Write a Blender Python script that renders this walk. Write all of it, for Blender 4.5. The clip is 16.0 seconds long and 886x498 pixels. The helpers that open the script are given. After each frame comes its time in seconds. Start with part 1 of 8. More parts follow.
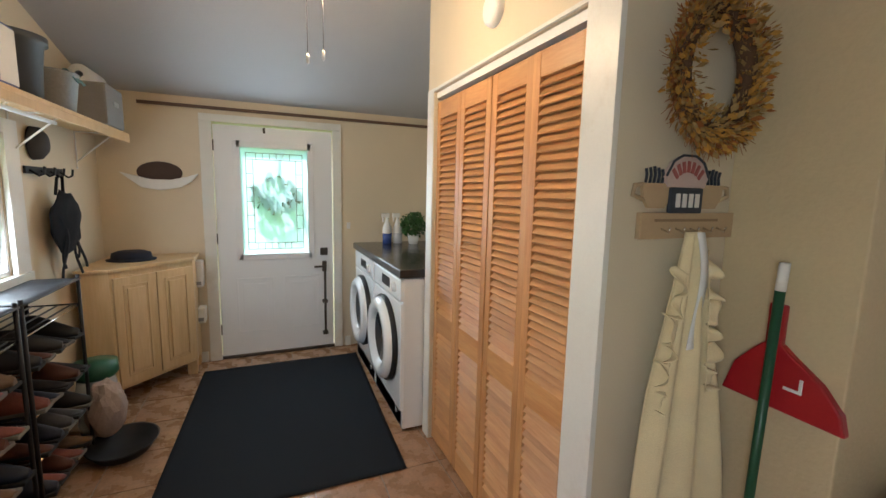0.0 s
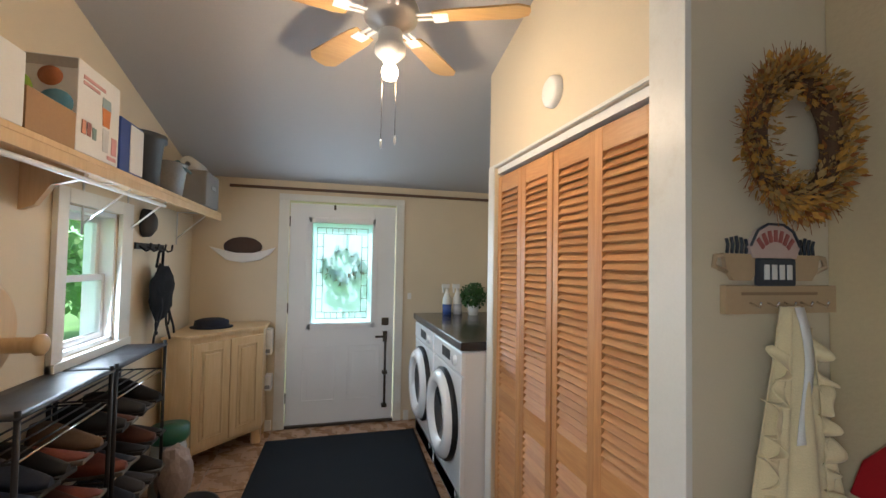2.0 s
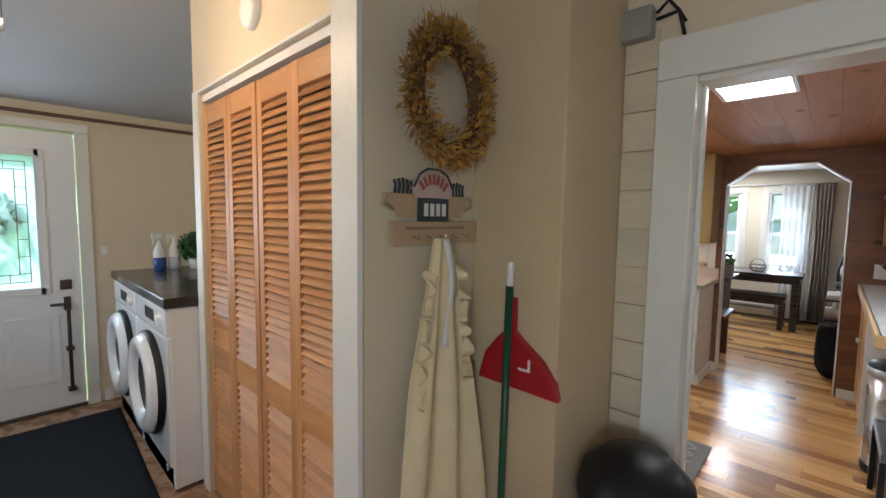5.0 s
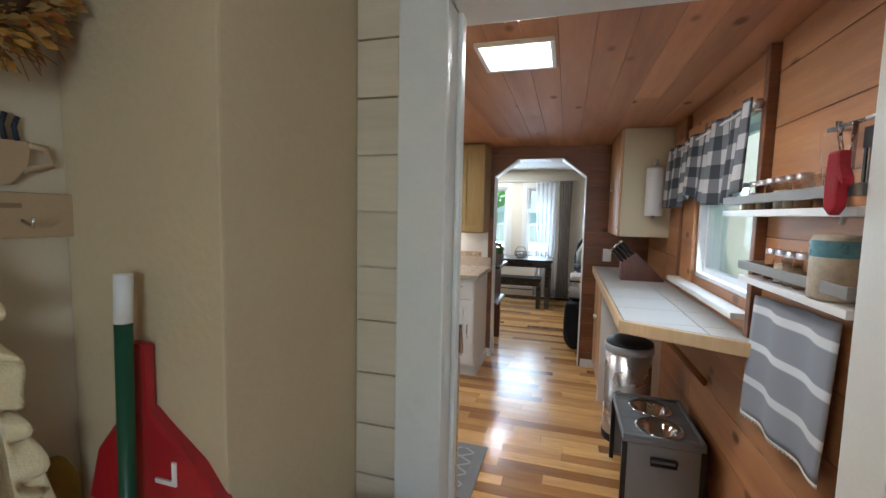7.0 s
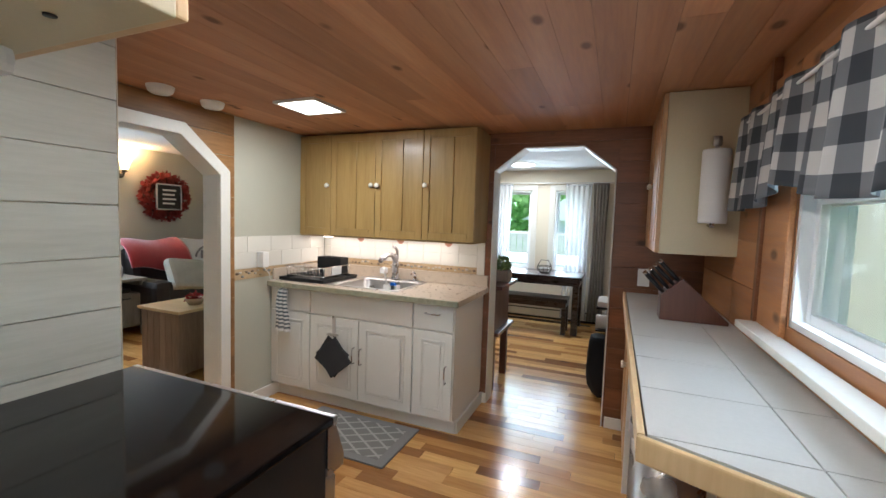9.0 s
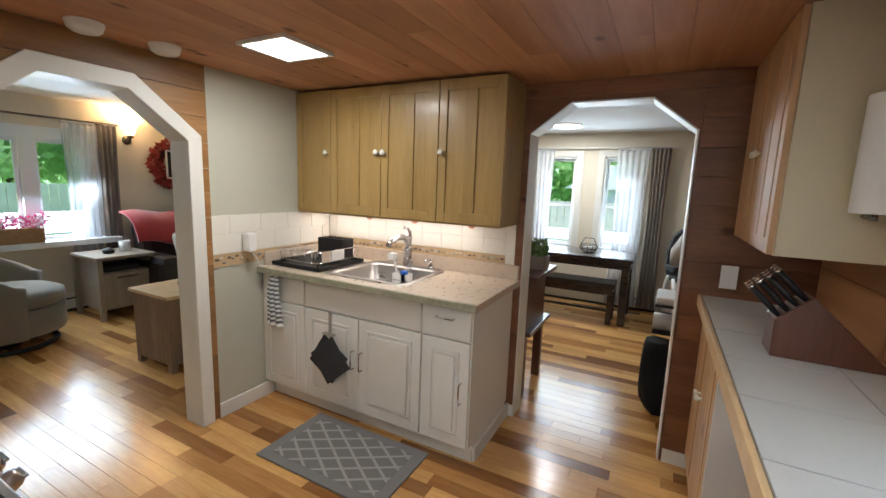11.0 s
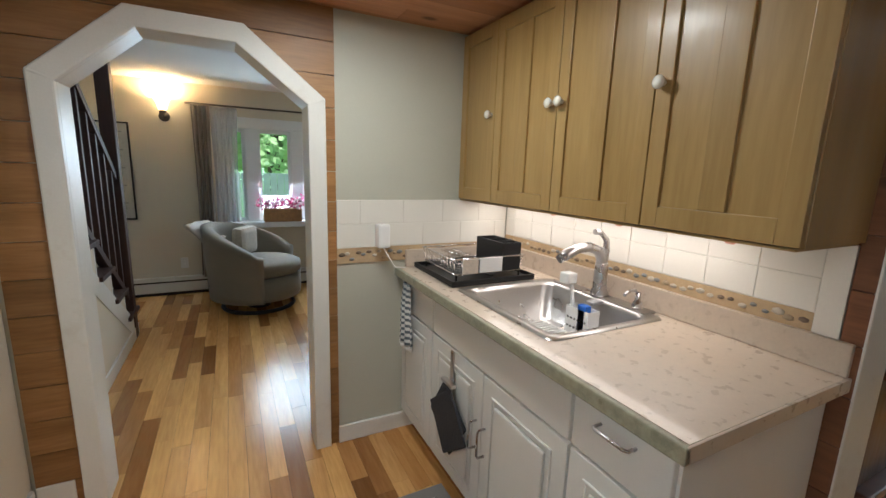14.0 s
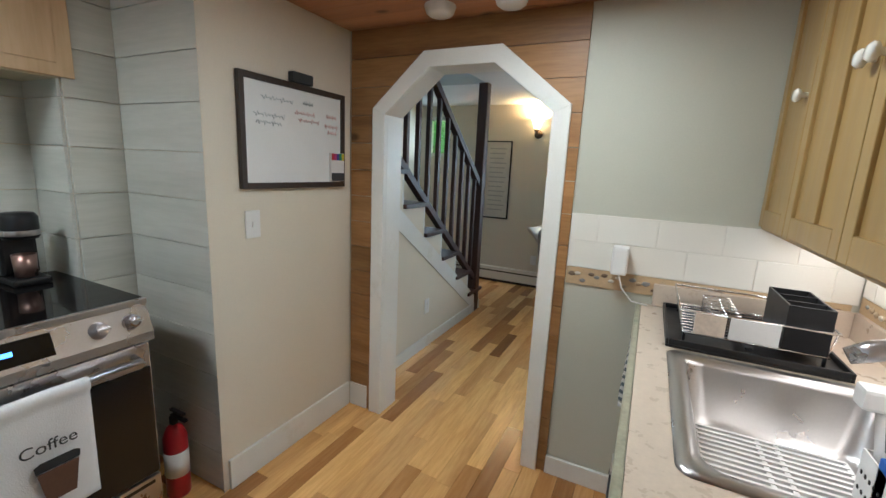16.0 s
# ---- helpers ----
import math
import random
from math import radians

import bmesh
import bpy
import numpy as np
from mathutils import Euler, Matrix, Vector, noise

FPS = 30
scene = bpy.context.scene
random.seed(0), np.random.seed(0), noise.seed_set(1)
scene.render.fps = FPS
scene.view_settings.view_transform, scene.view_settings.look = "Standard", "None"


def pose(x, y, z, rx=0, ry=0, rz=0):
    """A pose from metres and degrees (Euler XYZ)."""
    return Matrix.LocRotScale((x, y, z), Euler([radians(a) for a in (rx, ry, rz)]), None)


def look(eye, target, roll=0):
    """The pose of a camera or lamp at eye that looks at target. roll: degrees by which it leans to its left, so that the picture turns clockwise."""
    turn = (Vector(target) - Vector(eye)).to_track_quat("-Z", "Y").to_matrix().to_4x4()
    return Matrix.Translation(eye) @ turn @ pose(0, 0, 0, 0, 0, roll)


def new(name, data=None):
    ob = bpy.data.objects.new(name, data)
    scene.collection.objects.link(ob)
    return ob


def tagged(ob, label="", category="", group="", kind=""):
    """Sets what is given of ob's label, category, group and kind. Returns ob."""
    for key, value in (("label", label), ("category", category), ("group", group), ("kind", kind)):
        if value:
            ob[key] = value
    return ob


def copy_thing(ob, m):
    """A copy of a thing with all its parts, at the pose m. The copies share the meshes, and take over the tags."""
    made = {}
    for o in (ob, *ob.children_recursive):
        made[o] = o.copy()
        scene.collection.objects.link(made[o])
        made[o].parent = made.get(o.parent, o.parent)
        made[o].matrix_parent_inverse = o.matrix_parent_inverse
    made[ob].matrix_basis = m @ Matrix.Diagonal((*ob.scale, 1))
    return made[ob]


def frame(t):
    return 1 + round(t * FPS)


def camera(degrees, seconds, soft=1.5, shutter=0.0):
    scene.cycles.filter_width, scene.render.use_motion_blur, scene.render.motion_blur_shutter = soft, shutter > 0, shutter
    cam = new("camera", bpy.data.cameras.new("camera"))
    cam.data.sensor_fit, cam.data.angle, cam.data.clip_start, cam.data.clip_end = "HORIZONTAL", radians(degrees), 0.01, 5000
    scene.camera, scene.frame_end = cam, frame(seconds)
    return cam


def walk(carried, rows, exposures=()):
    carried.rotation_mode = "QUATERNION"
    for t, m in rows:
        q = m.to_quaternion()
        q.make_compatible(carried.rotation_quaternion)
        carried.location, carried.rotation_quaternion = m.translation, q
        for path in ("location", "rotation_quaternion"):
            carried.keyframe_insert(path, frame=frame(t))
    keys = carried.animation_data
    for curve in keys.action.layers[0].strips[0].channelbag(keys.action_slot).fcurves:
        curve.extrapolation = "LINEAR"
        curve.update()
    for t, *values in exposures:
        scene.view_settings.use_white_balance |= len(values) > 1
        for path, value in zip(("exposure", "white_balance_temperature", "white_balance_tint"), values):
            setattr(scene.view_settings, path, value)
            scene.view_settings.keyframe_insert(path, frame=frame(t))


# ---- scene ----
cam = camera(93.5, 16.0)
PATH = [
    (0, (0.581, 0.358, 1.488), (1.36, 2.181, 1.225), 1.3),
    (0.5, (0.56, 0.368, 1.49), (1.134, 2.269, 1.253), 1.1),
    (1, (0.562, 0.376, 1.488), (1.086, 2.304, 1.392), 1.1),
    (1.5, (0.559, 0.367, 1.492), (1.079, 2.298, 1.542), 1.0),
    (2, (0.559, 0.363, 1.493), (1.079, 2.293, 1.56), 1.0),
    (2.5, (0.567, 0.358, 1.491), (1.103, 2.285, 1.465), 1.0),
    (3, (0.584, 0.353, 1.482), (1.16, 2.265, 1.368), 1.0),
    (3.5, (0.621, 0.348, 1.482), (1.308, 2.22, 1.33), 0.9),
    (4, (0.649, 0.342, 1.477), (1.597, 2.097, 1.323), 0.8),
    (4.5, (0.707, 0.31, 1.483), (1.917, 1.893, 1.315), 0.6),
    (5, (0.762, 0.271, 1.464), (2.215, 1.637, 1.308), 0.8),
    (5.2, (0.783, 0.257, 1.459), (2.318, 1.53, 1.304), 0.7),
    (7.3, (1.571, 0.361, 1.41), (3.491, 0.896, 1.245), 1.4),
    (7.5, (1.684, 0.347, 1.398), (3.605, 0.88, 1.236), 1.5),
    (8, (1.971, 0.304, 1.405), (3.884, 0.869, 1.258), 1.5),
    (8.5, (2.256, 0.208, 1.397), (4.138, 0.871, 1.263), 1.7),
    (9, (2.42, 0.18, 1.414), (4.264, 0.942, 1.276), 1.9),
    (9.2, (2.475, 0.191, 1.401), (4.306, 0.985, 1.263), 2.2),
    (11.5, (3.195, 0.352, 1.49), (4.918, 1.309, 1.148), 2.0),
    (12, (3.359, 0.407, 1.408), (5.034, 1.444, 1.067), 2.1),
    (12.5, (3.474, 0.513, 1.395), (5.076, 1.658, 1.046), 2.1),
    (13, (3.623, 0.585, 1.388), (5.085, 1.903, 1.03), 2.0),
    (13.5, (3.851, 0.612, 1.413), (5.083, 2.143, 1.044), 1.9),
    (14, (4.088, 0.653, 1.402), (4.983, 2.404, 1.033), 1.9),
    (14.5, (4.313, 0.694, 1.41), (4.799, 2.6, 1.044), 2.0),
    (15, (4.559, 0.722, 1.418), (4.569, 2.687, 1.046), 2.2),
    (15.5, (4.687, 0.752, 1.414), (4.248, 2.667, 1.039), 2.6),
    (16, (4.815, 0.781, 1.414), (3.954, 2.545, 1.031), 2.7),
]
walk(cam, [(t, look(eye, target, roll)) for t, eye, target, roll in PATH],
     exposures=[(0, 1.18, 6000, 10), (1.5, 1.0, 5800, 10), (3.0, 1.0, 5600, 10), (4.0, 1.15, 5700, 10), (5.0, 1.03, 5700, 10), (7.5, 1.08, 5350, 7), (9.0, 1.05, 5550, 7), (11.5, 0.9, 5850, 8), (13.0, 0.78, 5900, 9), (14.5, 0.74, 5400, 4), (16, 0.9, 5250, 3)])

# ---- world and daylight ----
world = bpy.data.worlds.new("sky")
scene.world = world
world.use_nodes = True
_n = world.node_tree.nodes
_sky = _n.new("ShaderNodeTexSky")
_sky.sky_type, _sky.sun_disc = "NISHITA", False
_sky.sun_elevation, _sky.sun_rotation = radians(66), radians(-30)
_sky.air_density, _sky.dust_density = 1.2, 2.0
world.node_tree.links.new(_sky.outputs[0], _n["Background"].inputs[0])
_n["Background"].inputs[1].default_value = 0.15

sun_data = bpy.data.lights.new("sun", "SUN")
sun_data.energy, sun_data.angle, sun_data.color = 4.5, radians(3), (1.0, 0.96, 0.9)
sun = new("sun", sun_data)
sun.matrix_world = look((0.5, 6.5, 14), (3.5, 1, 0))


def area_lamp(name, eye, target, sx, sy, watts, color):
    data = bpy.data.lights.new(name, "AREA")
    data.shape, data.size, data.size_y, data.energy, data.color = "RECTANGLE", sx, sy, watts, color
    ob = new(name, data)
    ob.matrix_world = look(eye, target)
    return ob


def point_lamp(name, at, watts, color, radius=0.04):
    data = bpy.data.lights.new(name, "POINT")
    data.energy, data.color, data.shadow_soft_size = watts, color, radius
    ob = new(name, data)
    ob.location = at
    return ob


DAY, WARM, LED = (0.84, 0.94, 1.0), (1.0, 0.62, 0.28), (1.0, 0.93, 0.82)
# sky light entering by the real windows
area_lamp("daylight_laundry_window", (-0.575, 2.80, 1.38), (1, 2.80, 1.2), 0.42, 0.62, 4.5, DAY)
area_lamp("daylight_door_glass", (0.68, 4.31, 1.42), (0.68, 1, 1.42), 0.56, 0.94, 4, DAY)
area_lamp("daylight_kitchen_window", (3.71, -0.355, 1.40), (3.71, 3, 0.9), 0.76, 0.60, 1.6, DAY)
area_lamp("daylight_dining_windows", (8.72, 1.21, 1.35), (5, 1.21, 0.6), 1.1, 1.1, 15, DAY)
area_lamp("daylight_bay_window", (4.80, 5.80, 1.30), (4.80, 3, 0.3), 1.1, 1.0, 19, DAY)
area_lamp("daylight_stair_window", (2.2, 5.83, 1.8), (2.4, 4, 1.2), 0.25, 0.4, 1.5, DAY)
area_lamp("daylight_rear_window", (-0.575, -0.55, 1.45), (1.5, 0.1, 1.3), 0.9, 0.9, 8.5, (0.97, 0.98, 1.0))
# lamps
point_lamp("fan_bulb_light", (0.768, 2.0, 2.19), 12, (1.0, 0.7, 0.4), 0.035)
area_lamp("ceiling_panel_light_near", (3.165, 0.578, 2.055), (3.165, 0.578, 0), 0.26, 0.26, 6, LED)
area_lamp("ceiling_panel_light_far", (4.47, 1.92, 2.055), (4.47, 1.92, 0), 0.26, 0.26, 6, LED)
area_lamp("undercabinet_light", (5.36, 1.95, 1.247), (5.36, 1.95, 0), 0.10, 1.2, 1.8, (1.0, 0.82, 0.68))
area_lamp("dining_disc_light", (7.98, 1.38, 2.17), (7.98, 1.38, 0), 0.28, 0.28, 11, LED)
for sx in (3.53, 5.67):
    point_lamp("sconce_light", (sx, 5.75, 1.98), 19, WARM, 0.04)

# ---- materials ----
def nodes_of(name):
    m = bpy.data.materials.new(name)
    m.use_nodes = True
    nt = m.node_tree
    return m, nt, nt.nodes["Principled BSDF"]


def coord(nt, scale=(1, 1, 1), rot=(0, 0, 0)):
    tc, mp = nt.nodes.new("ShaderNodeTexCoord"), nt.nodes.new("ShaderNodeMapping")
    mp.inputs["Scale"].default_value = scale
    mp.inputs["Rotation"].default_value = [radians(a) for a in rot]
    nt.links.new(tc.outputs["Object"], mp.inputs["Vector"])
    return mp.outputs[0]


def noise_fac(nt, vec, scale, detail=4, rough=0.55):
    n = nt.nodes.new("ShaderNodeTexNoise")
    n.inputs["Scale"].default_value, n.inputs["Detail"].default_value, n.inputs["Roughness"].default_value = scale, detail, rough
    nt.links.new(vec, n.inputs["Vector"])
    return n.outputs["Fac"]


def ramp(nt, fac, stops):
    r = nt.nodes.new("ShaderNodeValToRGB")
    e = r.color_ramp.elements
    e[0].position, e[0].color = stops[0][0], (*stops[0][1], 1)
    e[1].position, e[1].color = stops[-1][0], (*stops[-1][1], 1)
    for p, c in stops[1:-1]:
        e.new(p).color = (*c, 1)
    nt.links.new(fac, r.inputs[0])
    return r.outputs[0]


def mix(nt, fac, a, b, mode="MIX"):
    x = nt.nodes.new("ShaderNodeMix")
    x.data_type, x.blend_type = "RGBA", mode
    for socket, v in ((0, fac), (6, a), (7, b)):
        if isinstance(v, (int, float)):
            x.inputs[socket].default_value = v
        elif isinstance(v, tuple):
            x.inputs[socket].default_value = (*v, 1)
        else:
            nt.links.new(v, x.inputs[socket])
    return x.outputs[2]


def bump(nt, bsdf, fac, strength, dist=0.01):
    b = nt.nodes.new("ShaderNodeBump")
    b.inputs["Strength"].default_value, b.inputs["Distance"].default_value = strength, dist
    nt.links.new(fac, b.inputs["Height"])
    nt.links.new(b.outputs[0], bsdf.inputs["Normal"])


def shade(c, k):
    return tuple(min(1.0, v * k) for v in c)


def surf(name, c, rough=0.6, var=0.12, scale=6.0, fine=90.0, bumps=0.12, metal=0.0, dirt=None, coat=0.0, sheen=0.0, spec=0.5):
    """Plain real surface: colour drifting at two scales, uneven gloss and fine relief."""
    m, nt, b = nodes_of(name)
    v = coord(nt)
    big, small = noise_fac(nt, v, scale), noise_fac(nt, v, fine, 3)
    col = ramp(nt, big, [(0.3, shade(c, 1 - var)), (0.7, shade(c, 1 + var * 0.6))])
    col = mix(nt, 0.35, col, ramp(nt, small, [(0.35, shade(c, 1 - var)), (0.65, shade(c, 1 + var * 0.5))]))
    if dirt:
        spots = ramp(nt, noise_fac(nt, v, scale * 0.6, 6, 0.7), [(0.56, (0, 0, 0)), (0.75, (1, 1, 1))])
        col = mix(nt, spots, col, dirt)
    nt.links.new(col, b.inputs["Base Color"])
    rr = ramp(nt, big, [(0.3, (rough * 0.85,) * 3), (0.7, (min(1, rough * 1.15),) * 3)])
    nt.links.new(rr, b.inputs["Roughness"])
    b.inputs["Metallic"].default_value = metal
    b.inputs["Coat Weight"].default_value = coat
    b.inputs["Sheen Weight"].default_value = sheen
    b.inputs["Specular IOR Level"].default_value = spec
    if bumps:
        bump(nt, b, small, bumps, 0.004)
    return m


def wood(name, dark, mid, light, axis="x", rough=0.45, grain=14.0, knots=True, piece=0.35, coat=0.0, bumps=0.15, tones=None):
    """Timber with grain along one axis, knots and a tone of its own for each piece."""
    m, nt, b = nodes_of(name)
    info = nt.nodes.new("ShaderNodeObjectInfo")
    tc, mp, add = nt.nodes.new("ShaderNodeTexCoord"), nt.nodes.new("ShaderNodeMapping"), nt.nodes.new("ShaderNodeVectorMath")
    add.operation = "ADD"
    shift = nt.nodes.new("ShaderNodeVectorMath")
    shift.operation = "SCALE"
    comb = nt.nodes.new("ShaderNodeCombineXYZ")
    for i in range(3):
        nt.links.new(info.outputs["Random"], comb.inputs[i])
    nt.links.new(comb.outputs[0], shift.inputs[0])
    shift.inputs["Scale"].default_value = 37.0
    nt.links.new(tc.outputs["Object"], add.inputs[0])
    nt.links.new(shift.outputs[0], add.inputs[1])
    k = {"x": (0.09, 1, 1), "y": (1, 0.09, 1), "z": (1, 1, 0.09)}[axis]
    mp.inputs["Scale"].default_value = k
    nt.links.new(add.outputs[0], mp.inputs["Vector"])
    g = noise_fac(nt, mp.outputs[0], grain, 6, 0.6)
    col = ramp(nt, g, [(0.3, dark), (0.5, mid), (0.7, light)])
    fine = noise_fac(nt, mp.outputs[0], grain * 9, 3)
    col = mix(nt, 0.3, col, ramp(nt, fine, [(0.35, dark), (0.65, light)]))
    tone = ramp(nt, info.outputs["Random"], tones or [(0.0, (1 - piece,) * 3), (1.0, (1 + piece * 0.5,) * 3)])
    col = mix(nt, 1.0, col, tone, "MULTIPLY")
    if knots:
        kn = nt.nodes.new("ShaderNodeTexVoronoi")
        kn.inputs["Scale"].default_value = 4.6
        mk = nt.nodes.new("ShaderNodeMapping")
        mk.inputs["Scale"].default_value = {"x": (0.7, 1.25, 1.25), "y": (1.25, 0.7, 1.25), "z": (1.25, 1.25, 0.7)}[axis]
        nt.links.new(add.outputs[0], mk.inputs["Vector"])
        nt.links.new(mk.outputs[0], kn.inputs["Vector"])
        spot = ramp(nt, kn.outputs["Distance"], [(0.07, (1, 1, 1)), (0.15, (0, 0, 0))])
        col = mix(nt, spot, col, shade(dark, 0.45))
    nt.links.new(col, b.inputs["Base Color"])
    rr = ramp(nt, fine, [(0.3, (rough * 0.85,) * 3), (0.7, (min(1, rough * 1.2),) * 3)])
    nt.links.new(rr, b.inputs["Roughness"])
    b.inputs["Coat Weight"].default_value = coat
    b.inputs["Coat Roughness"].default_value = 0.15
    bump(nt, b, g, bumps, 0.004)
    return m


def glow(name, c, power):
    m, nt, b = nodes_of(name)
    b.inputs["Base Color"].default_value = (*c, 1)
    b.inputs["Emission Color"].default_value = (*c, 1)
    b.inputs["Emission Strength"].default_value = power
    b.inputs["Roughness"].default_value = 0.4
    return m


def glass(name, c=(1, 1, 1), rough=0.0, thin=True):
    m, nt, b = nodes_of(name)
    b.inputs["Base Color"].default_value = (*c, 1)
    b.inputs["Roughness"].default_value = rough
    b.inputs["Transmission Weight"].default_value = 1.0
    b.inputs["IOR"].default_value = 1.05 if thin else 1.45
    return m


def sheer(name, c, see):
    m, nt, b = nodes_of(name)
    b.inputs["Base Color"].default_value = (*c, 1)
    b.inputs["Roughness"].default_value = 0.9
    weave = ramp(nt, noise_fac(nt, coord(nt, (60, 60, 3)), 4), [(0.3, (1 - see - 0.03,) * 3), (0.7, (1 - see + 0.03,) * 3)])
    nt.links.new(weave, b.inputs["Alpha"])
    return m


WALL_BEIGE = surf("beige_wall_paint", (0.70, 0.60, 0.44), 0.62, 0.05, 2.5, 160, 0.10)
WALL_GREIGE = surf("greige_wall_paint", (0.66, 0.58, 0.43), 0.55, 0.05, 2.5, 160, 0.10)
WALL_GRAY = surf("pale_gray_wall_paint", (0.51, 0.505, 0.42), 0.6, 0.05, 2.5, 160, 0.10)
WALL_CREAM = surf("cream_wall_paint", (0.72, 0.66, 0.54), 0.65, 0.05, 2.0, 160, 0.08)
CEIL_WHITE = surf("white_ceiling_paint", (0.72, 0.72, 0.72), 0.8, 0.04, 2.0, 140, 0.12)
CEIL_GRAY = surf("gray_ceiling_paint", (0.46, 0.46, 0.47), 0.75, 0.06, 1.6, 140, 0.12)
BRICK_PAINT = surf("beige_painted_brick", (0.56, 0.45, 0.28), 0.6, 0.07, 5, 70, 0.35)
TRIM = surf("white_trim_paint", (0.76, 0.75, 0.70), 0.4, 0.05, 5, 120, 0.08, dirt=(0.62, 0.58, 0.50))
VINYL = surf("white_vinyl", (0.82, 0.83, 0.84), 0.35, 0.03, 5, 120, 0.03)
SHIPLAP = wood("whitewashed_shiplap", (0.50, 0.51, 0.45), (0.60, 0.60, 0.54), (0.66, 0.66, 0.60), "x", 0.6, 9, False, 0.10, bumps=0.1)
PINE = wood("knotty_pine", (0.30, 0.12, 0.045), (0.42, 0.19, 0.075), (0.52, 0.26, 0.11), "x", 0.42, 11, True, 0.18)
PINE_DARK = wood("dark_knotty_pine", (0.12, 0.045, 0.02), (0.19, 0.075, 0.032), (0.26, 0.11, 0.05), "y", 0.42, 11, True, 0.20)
PINE_CEIL = wood("pine_ceiling", (0.34, 0.14, 0.06), (0.46, 0.21, 0.095), (0.54, 0.27, 0.13), "x", 0.40, 9, True, 0.15)
FLOOR_TONES = [(0.0, (0.40, 0.27, 0.18)), (0.25, (0.84, 0.67, 0.50)), (0.5, (1.18, 1.10, 0.96)), (1.0, (1.48, 1.42, 1.22))]
FLOOR_WOOD = wood("maple_floor", (0.40, 0.215, 0.075), (0.55, 0.325, 0.125), (0.65, 0.42, 0.18), "y", 0.20, 8, False, 0.42, coat=0.15, bumps=0.05, tones=FLOOR_TONES)
TILE_BROWN = surf("brown_floor_tile", (0.40, 0.235, 0.135), 0.28, 0.35, 9, 60, 0.2, dirt=(0.22, 0.12, 0.065))
GROUT = surf("tile_grout", (0.34, 0.30, 0.25), 0.85, 0.1, 8, 120, 0.3)
DARK = surf("dark_gap", (0.02, 0.018, 0.015), 0.8, 0.1)
BLACK = surf("black_plastic", (0.011, 0.011, 0.012), 0.42, 0.2, 6, 120, 0.05, spec=0.35)
BLACK_METAL = surf("black_metal", (0.02, 0.02, 0.022), 0.38, 0.2, 6, 120, 0.05, metal=0.4)
STEEL = surf("brushed_steel", (0.54, 0.52, 0.52), 0.28, 0.08, 6, 150, 0.04, metal=1.0)
CHROME = surf("chrome", (0.78, 0.78, 0.78), 0.10, 0.05, 6, 150, 0.0, metal=1.0)
IRON = surf("dark_bronze", (0.10, 0.085, 0.07), 0.4, 0.2, 8, 120, 0.06, metal=0.8)
WHITE_PLASTIC = surf("white_plastic", (0.80, 0.79, 0.77), 0.4, 0.04, 5, 120, 0.02)
ENAMEL = surf("white_enamel", (0.82, 0.83, 0.84), 0.18, 0.03, 5, 120, 0.0, coat=0.4)
LOUVRE = wood("orange_pine_louvre", (0.46, 0.20, 0.07), (0.60, 0.30, 0.115), (0.68, 0.38, 0.16), "y", 0.42, 14, False, 0.14)
LOUVRE_V = wood("orange_pine_stile", (0.46, 0.20, 0.07), (0.60, 0.30, 0.115), (0.68, 0.38, 0.16), "z", 0.42, 14, False, 0.10)
CAB_WOOD = wood("olive_maple_cabinet", (0.28, 0.175, 0.055), (0.365, 0.235, 0.08), (0.42, 0.285, 0.105), "z", 0.38, 8, False, 0.08, coat=0.15, bumps=0.06)
CAB_CREAM = surf("cream_cabinet_side", (0.60, 0.52, 0.34), 0.45, 0.05, 3, 120, 0.05)
CAB_WHITE = surf("white_thermofoil", (0.76, 0.75, 0.71), 0.38, 0.03, 4, 120, 0.02)
MAPLE = wood("pale_maple", (0.55, 0.36, 0.17), (0.66, 0.46, 0.24), (0.72, 0.53, 0.30), "z", 0.42, 8, False, 0.06, bumps=0.06)
ESPRESSO = wood("espresso_wood", (0.015, 0.009, 0.007), (0.026, 0.015, 0.012), (0.04, 0.024, 0.018), "y", 0.28, 10, False, 0.10, coat=0.3, bumps=0.05)
MAHOGANY = wood("reddish_brown_wood", (0.07, 0.022, 0.012), (0.115, 0.04, 0.022), (0.16, 0.06, 0.035), "z", 0.35, 10, False, 0.1, coat=0.2, bumps=0.05)
STAIR_DARK = wood("dark_stair_wood", (0.028, 0.012, 0.009), (0.05, 0.022, 0.016), (0.075, 0.034, 0.024), "z", 0.5, 10, False, 0.1, coat=0.0, bumps=0.05)
GRAYWOOD = wood("weathered_gray_oak", (0.20, 0.165, 0.125), (0.30, 0.255, 0.20), (0.38, 0.33, 0.27), "z", 0.6, 12, False, 0.08)
OAKDRIFT = wood("driftwood_brown", (0.17, 0.105, 0.065), (0.25, 0.165, 0.105), (0.33, 0.23, 0.15), "z", 0.6, 12, False, 0.08)
TILE_WHITE = surf("white_wall_tile", (0.80, 0.77, 0.70), 0.22, 0.03, 4, 120, 0.03, coat=0.3)
TILE_COUNTER = surf("pale_counter_tile", (0.56, 0.56, 0.54), 0.55, 0.06, 5, 90, 0.05)
RUBBER_MAT = surf("charcoal_mat", (0.018, 0.022, 0.028), 0.95, 0.3, 5, 400, 0.5, spec=0.15)
CLOTH_GRAY = surf("gray_cloth", (0.30, 0.30, 0.31), 0.9, 0.12, 9, 300, 0.4, sheen=0.3)
